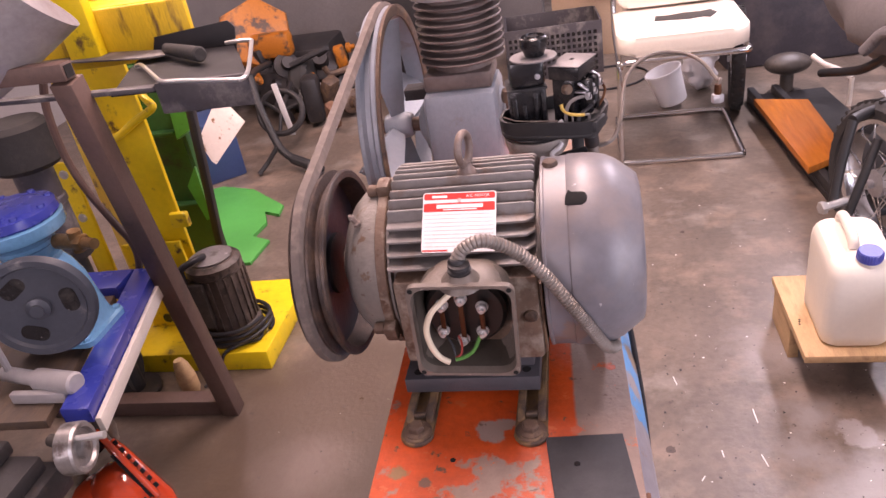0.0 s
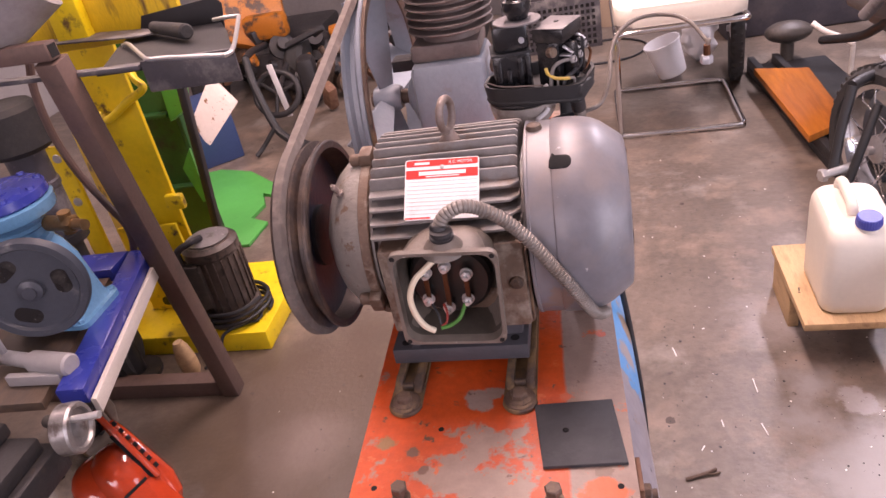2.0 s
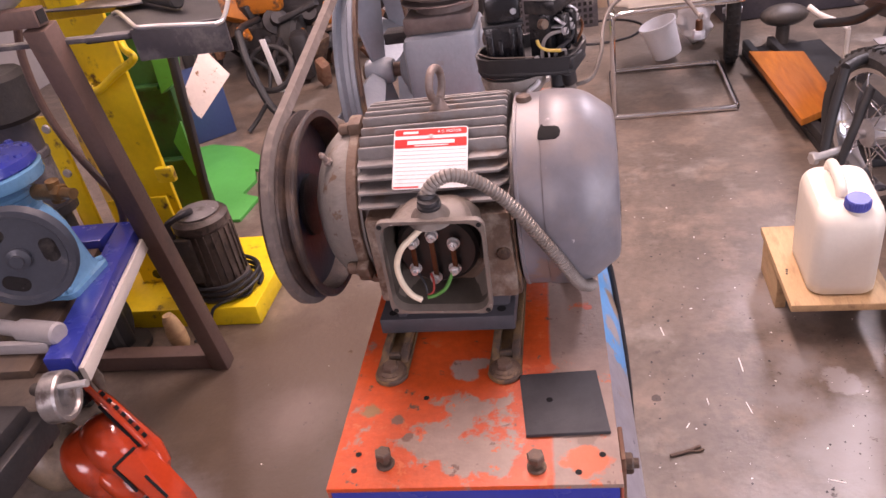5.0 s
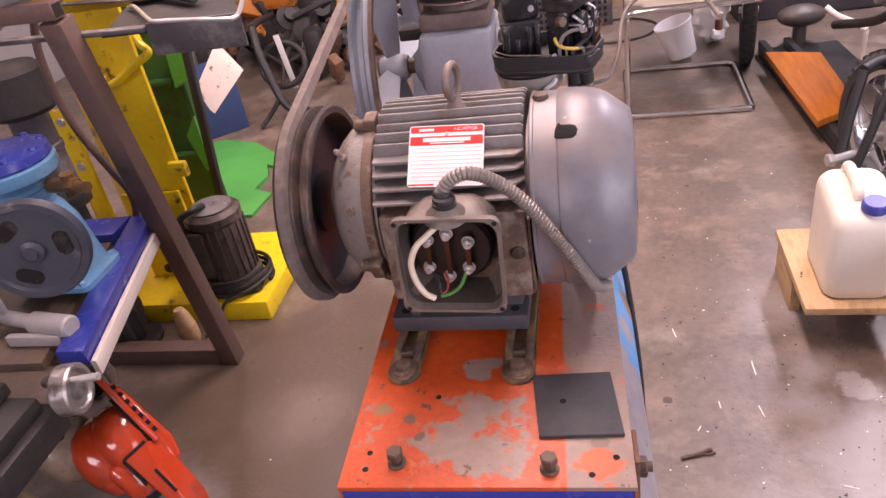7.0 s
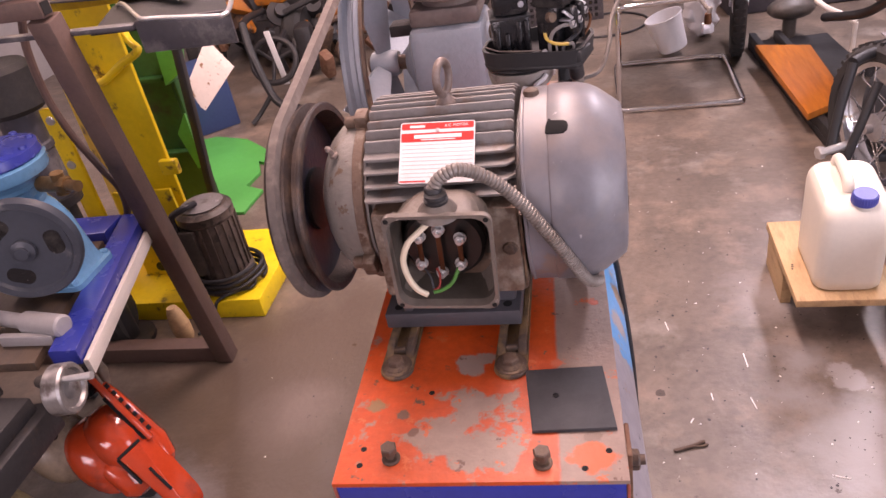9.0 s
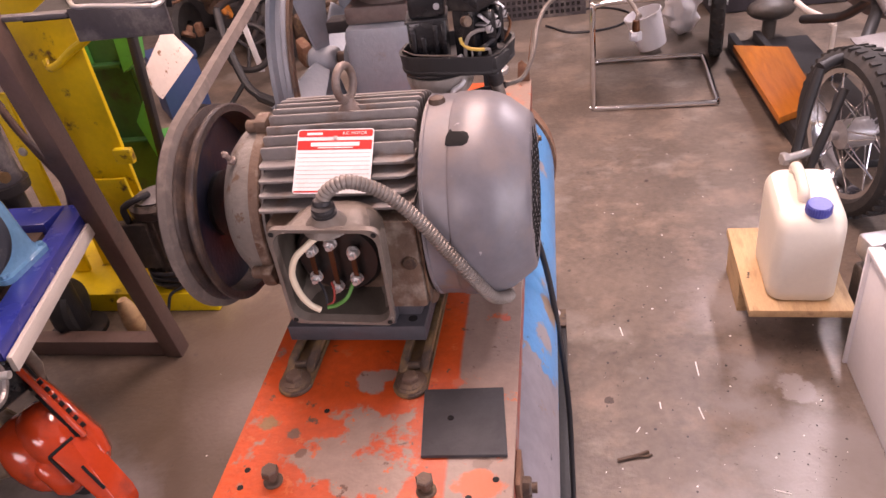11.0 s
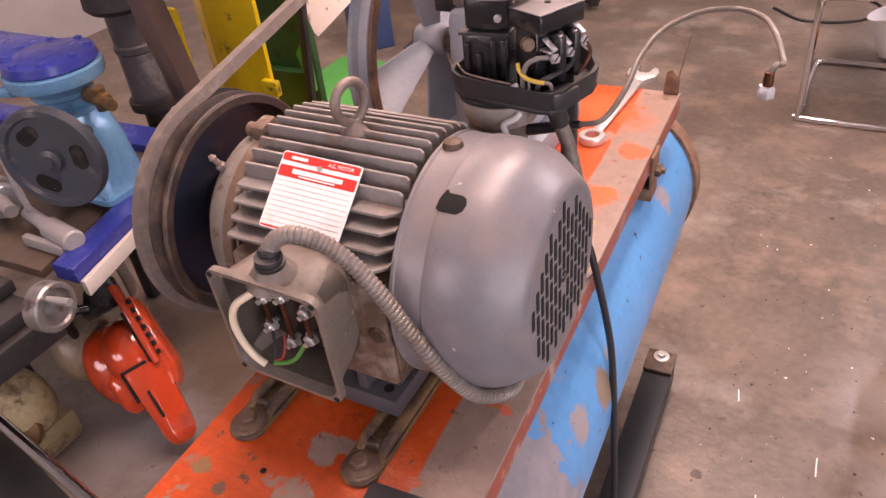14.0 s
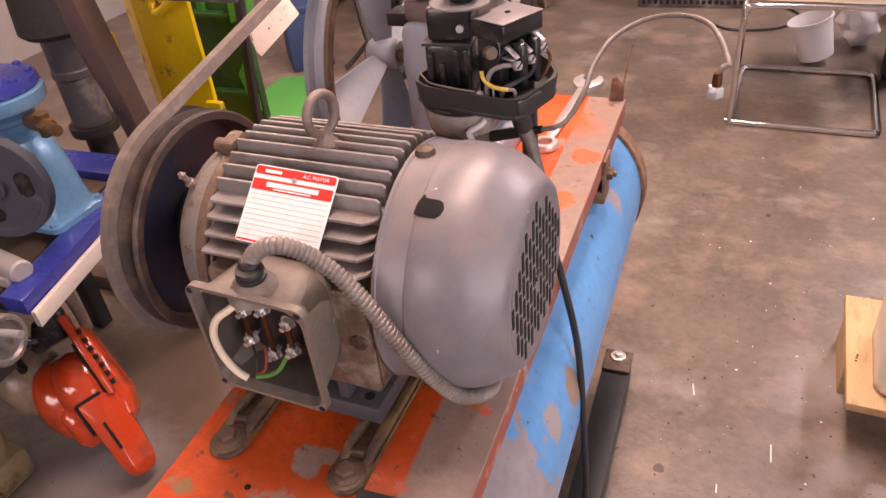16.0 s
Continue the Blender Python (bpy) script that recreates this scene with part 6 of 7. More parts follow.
part("column_flange", bm, M["yellow_paint"], column)
part("side_strut", solid(B(), (-1.385, 1.86, 0.0685), (-1.323, 1.875, 0.682), 0.012), M["yellow_paint"], press, m=YW)
for z in (0.505, 0.647):
    part("strut_bolt", lathe(B(), [(0, 0), (0.014, 0), (0.012, 0.006), (0, 0.008)], (-1.353, 1.8598, z), (0, -1, 0), 14), M["head_alloy"], press, m=YW)
part("foot_gusset", prism(B(), [(-1.30, 0.07), (-1.09, 0.07), (-1.102, 0.38), (-1.30, 0.38)], 0.012, Matrix.Translation((0, 1.912, 0)) @ Matrix.Rotation(radians(90), 4, "X"), 0.002), M["yellow_paint"], press, m=YW)
part("column_hole", rod(B(), (-1.238, 1.8996, 0.102), (-1.238, 1.8990, 0.102), 0.017, seg=20), M["black_plastic"], column, "dark drilled hole")
bm = B()
tube(bm, [(-1.064, 1.925, 0.848), (-1.030, 1.880, 0.837), (-1.004, 1.860, 0.816), (-1.073, 1.870, 0.781), (-1.146, 1.890, 0.741), (-1.193, 1.915, 0.725), (-1.210, 1.928, 0.743)], 0.011, 10)
part("lift_handle", bm, M["yellow_paint"], press, "yellow bent handle bar", YW)
part("stop_lug", solid(B(), (-1.110, 1.905, 0.423), (-1.051, 1.9295, 0.473), 0.008), M["yellow_paint"], press, m=YW)
part("cross_beam", solid(B(), (-1.22, 1.735, 0.965), (-0.755, 1.755, 1.10), 0.006), M["yellow_streaked"], press, "yellow cross plate with rust streaks", YW)
part("beam_lip", solid(B(), (-1.22, 1.7555, 1.09), (-0.775, 1.88, 1.102), 0.004), M["yellow_paint"], press, m=YW)
part("upper_post", solid(B(), (-1.07, 1.70, 0.99), (-0.985, 1.734, 1.40), 0.006), M["yellow_paint"], press, m=YW)

jack = thing("hydraulic_ram", "grey hydraulic ram with a black rubber top on a dark foot", "hydraulic ram", (-1.262, 1.65, -0.012))
bm = B()
lathe(bm, [(0, 0.0125), (0.085, 0.0125), (0.085, 0.026), (0.040, 0.032), (0.036, 0.50), (0.062, 0.505), (0.064, 0.53), (0, 0.53)], (0, 0, 0), (0, 0, 1), 28)
part("foot", bm, M["dark_iron"], jack, "dark oily foot")
bm = B()
lathe(bm, [(0, 0.5305), (0.050, 0.5305), (0.052, 0.54), (0.050, 0.55), (0.050, 0.66), (0.054, 0.665), (0.054, 0.68), (0.050, 0.685), (0.050, 0.7715), (0, 0.7715)], (0, 0, 0), (0, 0, 1), 32)
part("barrel", bm, M["tray_grey"], jack, "grey painted barrel")
part("cap", rod(B(), (0, 0, 0.772), (0, 0, 0.892), 0.090, 0.084, seg=28, bevel=0.014), M["tyre"], jack, "black rubber cap")

mot = thing("dark_motor", "greasy dark electric motor standing on the yellow base", "electric motor", (-0.985, 1.855, 0.069))
bm = B()
lathe(bm, [(0, 0.0), (0.090, 0.0), (0.094, 0.008), (0.090, 0.05), (0.081, 0.055), (0.081, 0.235), (0.085, 0.24), (0.085, 0.264), (0.072, 0.276), (0.02, 0.280), (0, 0.280)], (0, 0, 0), (0, 0, 1), 40)
casing = part("casing", bm, M["motor_greasy"], mot)
rib = mesh_from("rib", solid(B(), (0.078, -0.0018, 0.06), (0.0865, 0.0018, 0.232), 0.0005), M["motor_greasy"])
for i in range(22):
    ob = new("rib", rib)
    ob.parent = casing
    ob.matrix_basis = Matrix.Rotation(2 * math.pi * i / 22, 4, "Z")
part("end_cap", lathe(B(), [(0, 0.2802), (0.062, 0.2772), (0.064, 0.281), (0.03, 0.286), (0.012, 0.288), (0, 0.288)], (0, 0, 0), (0, 0, 1), 28), M["worn_grey"], mot, "worn grey end cap")
part("switch_box", solid(B(), (-0.105, -0.095, 0.08), (-0.005, -0.062, 0.235), 0.008), M["motor_dark"], mot, "greasy switch box")
bm = B()
tube(bm, [(-0.06, -0.08, 0.235), (-0.055, -0.085, 0.285), (-0.02, -0.06, 0.300), (-0.01, -0.02, 0.292)], 0.010, 10)
part("capacitor_lead", bm, M["black_wire"], mot)
bm = B()
line = [Vector((0.012 + (0.104 + 0.005 * math.sin(3 * a)) * math.cos(a), -0.004 + (0.104 + 0.004 * math.cos(2 * a)) * math.sin(a), 0.012 + 0.007 * (a / math.pi))) for a in (6 * math.pi * i / 110 for i in range(110))]
line = [Vector((p.x, p.y, 0.010 + 0.020 * (i / 110) * 3)) for i, p in enumerate(line)]
sweep(bm, line, ring_outline(0.0065, 8))
single("coiled_cable", bm, M["black_wire"], "black cable coiled round the foot of the dark motor", "cable", (-0.985, 1.855, 0.069))
bm = B()
tube(bm, [(-0.885, 1.85, 0.09), (-0.885, 1.80, 0.078), (-0.93, 1.78, 0.076), (-0.98, 1.74, 0.07), (-1.00, 1.71, 0.012), (-1.03, 1.66, 0.008)], 0.005, 8)
single("trailing_lead", bm, M["black_wire"], "thin black lead trailing off the yellow base", "cable")
bm = B()
lathe(bm, [(0, 0.0), (0.018, 0.0), (0.027, 0.02), (0.029, 0.06), (0.022, 0.105), (0.014, 0.125), (0, 0.127)], (0, 0, 0), (-0.08, 0, 1), 18)
single("wooden_file_handle", bm, M["plywood"], "pale wooden tool handle standing by the stand", "tool handle", (-1.06, 1.645, 0.0005))
bm = B()
lathe(bm, [(0.025, -0.025), (0.075, -0.028), (0.085, -0.015), (0.085, 0.015), (0.075, 0.028), (0.025, 0.025), (0.025, -0.025)], (0, 0, 0.085), (1, 0.25, 0), 32)
wh = single("castor_wheel", bm, M["tyre"], "black rubber trolley wheel under the blue bench", "wheel", (-1.27, 1.665, 0.0005))

# ---------------------------------------------------------------- green machine behind
green = thing("green_press_frame", "green painted steel frame with a notched foot plate", "machine frame", (-1.3, 2.5, 0.0))
GW = Matrix.Translation((1.3, -2.5, 0))
bm = B()
prism(bm, [(-1.44, 2.50), (-1.28, 2.385), (-1.165, 2.385), (-1.15, 2.56), (-1.24, 2.60), (-1.22, 2.72), (-1.27, 2.83), (-1.19, 2.79), (-1.20, 2.88), (-1.42, 3.08), (-1.60, 3.14), (-1.72, 3.10), (-1.72, 2.52)], 0.014, Matrix.Translation((0, 0, 0.0005)), 0.002)
part("foot_plate", bm, M["green_paint"], green, "bright green notched foot plate", GW)
# these plates and the ribs below carry their shade in the paint colour
part("front_plate", solid(B(), (-1.50, 2.215, 0.0150), (-1.165, 2.23, 0.95), 0.003), M["green_shaded"], green, "green plate with painted-in shade", GW)
part("edge_plate", solid(B(), (-1.1645, 2.2155, 0.0150), (-1.150, 2.245, 0.80), 0.003), M["green_shaded"], green, m=GW)
for corners, lip in ((((-1.142, 2.160, 0.733), (-1.062, 2.160, 0.736), (-1.080, 2.160, 0.653), (-1.151, 2.160, 0.614)), 0.05), (((-1.172, 2.160, 0.449), (-1.123, 2.160, 0.518), (-1.125, 2.160, 0.326), (-1.144, 2.160, 0.319)), 0.03)):
    bm = B()
    front = [bm.verts.new(v) for v in corners]
    back = [bm.verts.new((x - 0.012, y + lip, z - 0.012)) for x, y, z in corners]
    bm.faces.new(front)
    bm.faces.new(back[::-1])
    for i in range(4):
        bm.faces.new((front[i], back[i], back[(i + 1) % 4], front[(i + 1) % 4]))
    part("bracket", bm, M["green_paint"], green, "bright green folded bracket", GW)
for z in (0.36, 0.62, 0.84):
    part("shelf_rib", solid(B(), (-1.48, 2.18, z), (-1.17, 2.2145, z + 0.014), 0.002), M["green_shaded"], green, m=GW)
part("corner_strip", solid(B(), (-1.30, 2.196, 0.63), (-1.275, 2.2145, 0.95), 0.003), M["green_paint"], green, m=GW)

post = thing("marker_post", "black steel post with a rusty white board fixed to it", "post", (-1.077, 2.04, 0.0685))
OW = Matrix.Translation((1.077, -2.04, -0.0685))
part("post", bar((-1.077, 2.04, 0.069), (-0.968, 2.037, 1.02), 0.024, 0.024), M["black_satin"], post, m=OW)
bm = B()
board = [Vector(p) for p in ((-1.000, 2.060, 0.570), (-0.930, 2.190, 0.655), (-0.985, 2.195, 0.735), (-1.022, 2.062, 0.640))]
low = [bm.verts.new(p + Vector((0.010, 0.004, -0.014))) for p in board]
high = [bm.verts.new(p) for p in board]
bm.faces.new(high)
bm.faces.new(low[::-1])
for i in range(4):
    bm.faces.new((low[i], low[(i + 1) % 4], high[(i + 1) % 4], high[i]))
part("board", bm, M["rust_board"], post, "white painted board with rust marks", OW)
bm = B()
solid(bm, (-0.10, -0.12, 0.0005), (0.10, 0.12, 0.30), 0.008)
solid(bm, (-0.105, -0.125, 0.27), (0.105, 0.125, 0.305), 0.006)
single("navy_box", bm, M["navy"], "dark blue plastic storage box on the floor", "box", (-1.70, 3.34, 0.0), 40)

# ---------------------------------------------------------------- far left: rusty tractor parts
tr = thing("rusty_tractor", "stripped garden tractor with amber paint and rusty engine", "garden tractor", (-1.7, 4.4, 0.0), 0)
TW = Matrix.Translation((1.7, -4.4, 0))
bm = B()
prism(bm, [(-0.20, -0.10), (0.05, -0.16), (0.22, -0.02), (0.20, 0.16), (0.02, 0.26), (-0.18, 0.14)], 0.12, pose(-1.75, 4.25, 0.42, 62, 10, 20), 0.03)
part("bonnet", bm, M["amber"], tr, "amber painted bonnet", TW)
bm = B()
solid(bm, (-2.2, 4.3, 0.12), (-1.35, 4.75, 0.35), 0.03)
solid(bm, (-1.72, 4.05, 0.10), (-1.42, 4.35, 0.30), 0.03)
part("engine_block", bm, M["dark_iron"], tr, "oily engine block", TW)
rnd = random.Random(4)
for i in range(30):
    bm = B()
    p = Vector((-1.75 + rnd.uniform(-0.42, 0.50), 4.2 + rnd.uniform(-0.25, 0.35), rnd.uniform(0.02, 0.40)))
    s = rnd.uniform(0.03, 0.085)
    m = pose(*p, rnd.uniform(0, 90), rnd.uniform(0, 90), rnd.uniform(0, 90))
    if i % 3 == 0:
        lathe(bm, [(0, 0), (s, 0), (s, s * 0.5), (s * 0.5, s * 0.7), (s * 0.45, s * 1.5), (0, s * 1.5)], p, (m.to_3x3() @ Vector((0, 0, 1))), 14)
    elif i % 3 == 1:
        solid(bm, (-s, -s * 0.6, -s * 0.5), (s, s * 0.6, s * 0.5), s * 0.15, m)
    else:
        tube(bm, [p, p + Vector((rnd.uniform(-0.1, 0.1), rnd.uniform(-0.05, 0.05), rnd.uniform(-0.1, 0.1))), p + Vector((rnd.uniform(-0.2, 0.2), rnd.uniform(-0.1, 0.1), rnd.uniform(-0.05, 0.15)))], s * 0.25, 8, 5)
    part("casting", bm, M[("rust", "dark_iron", "brown_iron", "amber", "dark_iron")[i % 5]], tr, m=TW)
for x in (-2.05, -1.45):
    for y in (4.15, 4.75):
        bm = B()
        lathe(bm, [(0.05, -0.05), (0.15, -0.055), (0.17, -0.03), (0.17, 0.03), (0.15, 0.055), (0.05, 0.05), (0.05, -0.05)], (x, y, 0.1705), (1, 0, 0), 28)
        part("tyre", bm, M["tyre"], tr, m=TW)
bm = B()
line = [Vector((-1.42 + 0.12 * math.cos(a), 3.62 + 0.05 * math.sin(a), 0.20 + 0.10 * math.sin(a))) for a in (2 * math.pi * i / 36 for i in range(36))]
sweep(bm, line, ring_outline(0.016, 10), closed=True)
rod(bm, (-1.42, 3.62, 0.20), (-1.50, 4.1, 0.25), 0.014, seg=10)
for a in (0.4, 2.5, 4.6):
    rod(bm, (-1.42, 3.62, 0.20), (-1.42 + 0.115 * math.cos(a), 3.62 + 0.048 * math.sin(a), 0.20 + 0.096 * math.sin(a)), 0.010, seg=8)
part("steering_wheel", bm, M["dark_iron"], tr, "dark steering wheel", TW)
bm = B()
tube(bm, [(-1.50, 3.55, 0.42), (-1.45, 3.45, 0.30), (-1.36, 3.35, 0.12), (-1.28, 3.30, 0.06)], 0.020, 10)
tube(bm, [(-1.28, 3.30, 0.06), (-1.20, 3.26, 0.045), (-1.12, 3.22, 0.022)], 0.026, 10)
tube(bm, [(-1.50, 3.55, 0.42), (-1.55, 3.75, 0.40), (-1.62, 4.1, 0.34)], 0.018, 10)
tube(bm, [(-1.36, 3.34, 0.12), (-1.42, 3.30, 0.05), (-1.46, 3.26, 0.012)], 0.012, 8)
part("pedal_lever", bm, M["black_satin"], tr, "black bent pedal lever", TW)
part("white_strip", bar((-1.385, 3.62, 0.07), (-1.41, 3.60, 0.36), 0.032, 0.008), M["white_plastic"], tr, "pale plastic strip", TW)
for i, p in enumerate(((-1.603, 4.150, 0.430), (-1.520, 4.100, 0.315), (-1.447, 4.120, 0.249), (-1.385, 4.300, 0.242), (-1.274, 4.000, 0.163), (-1.760, 4.300, 0.452), (-1.352, 3.950, 0.156), (-1.467, 4.000, 0.167), (-1.205, 3.800, 0.096), (-1.814, 4.200, 0.325), (-1.670, 4.100, 0.256), (-1.559, 4.050, 0.210))):
    bm = B()
    s = (0.10, 0.075, 0.06)[i % 3]
    if i % 2:
        lathe(bm, [(0, -s * 0.6), (s * 0.8, -s * 0.6), (s, -s * 0.3), (s, s * 0.2), (s * 0.5, s * 0.4), (s * 0.45, s), (0, s)], p, (0.5 - 0.1 * i, -0.6, 0.3 + 0.1 * (i % 4)), 18)
    else:
        solid(bm, (-s * 1.3, -s * 0.5, -s * 0.7), (s * 1.3, s * 0.5, s * 0.7), s * 0.3, pose(*p, 20 * i, 15 * i, 37 * i))
    part("casting", bm, M[("amber", "dark_iron", "amber", "dark_iron", "brown_iron", "amber", "dark_iron", "dark_iron", "rust", "brown_iron", "dark_iron", "dark_iron")[i]], tr, m=TW)
heap = thing("scrap_heap", "heap of rusty and oily engine scrap on the floor", "scrap", (-1.05, 4.25, 0.0))
rnd = random.Random(21)
for i in range(44):
    bm = B()
    p = Vector((rnd.uniform(-0.38, 0.30), rnd.uniform(-0.30, 0.35), 0.0))
    s_ = rnd.uniform(0.03, 0.075)
    p.z = s_ + rnd.random() * 0.20 * max(0.0, 1 - abs(p.x) / 0.4)
    m = pose(*p, rnd.uniform(0, 90), rnd.uniform(0, 90), rnd.uniform(0, 90))
    if i % 3 == 0:
        lathe(bm, [(0, 0), (s_, 0), (s_, s_ * 0.4), (s_ * 0.55, s_ * 0.6), (s_ * 0.5, s_ * 1.2), (0, s_ * 1.2)], p, m.to_3x3() @ Vector((0, 0, 1)), 14)
    elif i % 3 == 1:
        solid(bm, (-s_, -s_ * 0.6, -s_ * 0.45), (s_, s_ * 0.6, s_ * 0.45), s_ * 0.15, m)
    else:
        tube(bm, [p, p + Vector((rnd.uniform(-0.1, 0.1), rnd.uniform(-0.08, 0.08), rnd.uniform(0, 0.06))), p + Vector((rnd.uniform(-0.2, 0.2), rnd.uniform(-0.1, 0.1), rnd.uniform(0.0, 0.1)))], s_ * 0.22, 8, 5)
    part("scrap_piece", bm, M[("dark_iron", "rust", "dark_iron", "brown_iron", "dark_iron", "grey_tool", "band_rust")[i % 7]], heap)
bm = B()
solid(bm, (-0.75, -0.25, 0.0005), (0.75, 0.25, 0.62), 0.02)
single("steel_cabinet", bm, M["sheet_grey"], "plain grey steel cabinet at the far end", "cabinet", (-1.3, 5.35, 0.0), 4)

# ---------------------------------------------------------------- tools on top of the brown stand
tray = thing("tool_tray", "grey steel tray with a bent wire handle on the stand", "tool tray", (-0.65, 1.4, 0.94))
KW = Matrix.Translation((0.65, -1.4, -0.94))
part("front_wall", solid(B(), (-0.685, 1.392, 0.937), (-0.488, 1.400, 1.000), 0.003), M["tray_grey"], tray, m=KW)
part("front_bar", bar((-1.70, 1.397, 1.008), (-0.686, 1.397, 0.990), 0.010, 0.024, 0.002), M["tray_grey"], tray, m=KW)
part("bottom_sheet", prism(B(), [(-0.79, 1.4005), (-0.492, 1.4005), (-0.60, 1.62), (-0.755, 1.90), (-0.93, 1.84), (-0.86, 1.60)], 0.004, Matrix.Translation((0, 0, 0.980)), 0.001), M["sheet_black"], tray, "black folded sheet", KW)
bm = B()
prism(bm, [(-0.8895, 0.9246), (-0.6634, 0.9045), (-0.640, 1.025), (-0.6537, 1.0407), (-0.8457, 1.0241)], 0.004, Matrix(((1, 0, 0, 0), (0, 0, 1, 1.718), (0, 1, 0, 0), (0, 0, 0, 1))), 0.001)
part("back_sheet", bm, M["sheet_black"], tray, "black folded sheet", KW)
bm = B()
tube(bm, [(-0.840, 1.60, 0.99), (-0.800, 1.56, 0.999), (-0.690, 1.420, 1.002), (-0.660, 1.388, 1.003), (-0.62, 1.380, 1.003), (-0.500, 1.345, 1.003), (-0.478, 1.345, 1.003), (-0.487, 1.40, 1.003), (-0.570, 1.63, 1.003), (-0.585, 1.66, 1.003), (-0.62, 1.67, 1.002), (-0.655, 1.685, 0.998)], 0.0045, 10)
part("wire_handle", bm, M["steel"], tray, "bright bent wire handle", KW)
knife = thing("long_blade", "grey flat blade with a dark wooden handle on the tray", "blade", (-0.9, 1.68, 0.985))
bm = B()
prism(bm, [(-0.60, -0.05), (0.08, -0.03), (0.12, -0.012), (0.12, 0.02), (0.06, 0.035), (-0.60, 0.04)], 0.004, pose(0, 0, 0.010, 0, 0, -14), 0.001)
part("blade", bm, M["tray_grey"], knife)
part("handle", rod(B(), (0.110, -0.020, 0.022), (0.240, -0.118, 0.022), 0.013, 0.017, seg=16, bevel=0.004), M["tyre"], knife, "dark wooden handle")

# ---------------------------------------------------------------- lower left: vice with handwheel, orange tool, dark rail
vice = thing("machine_vice", "grey iron machine slide with a bright handwheel", "machine slide", (-0.95, 0.90, 0.0))
VW = Matrix.Translation((0.95, -0.90, 0))
for k, (lo, hi) in enumerate((((-1.45, 0.78, 0.36), (-0.87, 0.97, 0.42)), ((-1.45, 0.80, 0.4205), (-0.89, 0.95, 0.455)), ((-1.40, 0.79, 0.4555), (-0.95, 0.96, 0.485)), ((-1.30, 0.82, 0.4855), (-1.05, 0.94, 0.54)))):
    part("slide", solid(B(), lo, hi, 0.006), M["dark_iron"], vice, m=VW)
part("pedestal", solid(B(), (-1.45, 0.80, 0.0005), (-1.24, 0.96, 0.3595), 0.012), M["dark_iron"], vice, m=VW)
for x in (-1.02, -1.12, -1.22):
    part("clamp_nut", hexnut(B(), (x, 0.7795, 0.39), (0, -1, 0), 0.012, 0.012), M["brown_iron"], vice, m=VW)
part("belt_guard", lathe(B(), [(0, 0), (0.075, 0), (0.08, 0.006), (0.078, 0.03), (0.06, 0.035), (0, 0.036)], (-1.06, 0.90, 0.60), (0.8, -0.55, 0.25), 36), M["motor_dark"], vice, "dark round guard", VW)
part("guard_arm", bar((-1.10, 0.91, 0.53), (-1.07, 0.905, 0.60), 0.03, 0.02), M["motor_dark"], vice, m=VW)
hw_axis = Vector((0.97, 0.16, 0.02)).normalized()
hw = part("handwheel", lathe(B(), [(0, -0.022), (0.043, -0.022), (0.046, -0.019), (0.046, 0.008), (0.043, 0.012), (0.036, 0.012), (0.033, 0.006), (0.020, 0.006), (0.018, 0.014), (0.008, 0.018), (0, 0.018)], (-0.763, 0.915, 0.508), hw_axis, 40), M["wheel_steel"], vice, "worn steel handwheel", VW)
part("crank_handle", rod(B(), (-0.754, 0.907, 0.536), (-0.700, 0.915, 0.538), 0.0055, 0.007, seg=12), M["steel"], hw)
part("lead_screw", rod(B(), (-0.838, 0.940, 0.502), (-0.778, 0.918, 0.505), 0.012, seg=14), M["motor_dark"], vice, m=VW)

bm = B()
rod(bm, (-0.93, 1.06, 0.545), (-0.83, 1.04, 0.548), 0.022, seg=16, bevel=0.004)
rod(bm, (-1.02, 1.08, 0.545), (-0.93, 1.06, 0.545), 0.015, seg=12)
tube(bm, [(-1.0, 1.075, 0.556), (-0.995, 1.07, 0.60), (-1.005, 1.075, 0.70)], 0.007, 8)
solid(bm, (-0.97, 1.02, 0.5165), (-0.85, 1.035, 0.540), 0.003)
single("grease_gun", bm, M["grey_tool"], "grey metal grease gun lying on the blue bench", "grease gun")

saw = thing("orange_chainsaw", "glossy orange chainsaw with a black front handle lying on the floor", "chainsaw", (-0.86, 1.05, 0.0))
OW = Matrix.Translation((0.86, -1.05, 0))
hx = Vector((0.130, -0.045, -0.175)).normalized()
hz = (Vector((0.45, -0.55, 0.70)) - hx * hx.dot(Vector((0.45, -0.55, 0.70)))).normalized()
grip_m = Matrix((hz.cross(hx), hz, hx)).transposed().to_4x4()
grip_m.translation = (-0.845, 1.055, 0.215)


def moulded(sections, power=2.5, seg=32):
    """A closed shell through rounded sections (along, u, v, half_u, half_v) in the saw's own axes."""
    bm = B()
    rings_ = []
    for w_, u, v, a, b in sections:
        ring_ = []
        for i in range(seg):
            c, d = math.cos(2 * math.pi * i / seg), math.sin(2 * math.pi * i / seg)
            ring_.append(bm.verts.new(grip_m @ Vector((u + a * math.copysign(abs(c) ** (2 / power), c), v + b * math.copysign(abs(d) ** (2 / power), d), w_))))
        rings_.append(ring_)
    for p, q in zip(rings_, rings_[1:]):
        for i in range(seg):
            bm.faces.new((p[i], p[(i + 1) % seg], q[(i + 1) % seg], q[i]))
    bm.faces.new(rings_[0][::-1])
    bm.faces.new(rings_[-1])
    bmesh.ops.recalc_face_normals(bm, faces=bm.faces)
    return bm


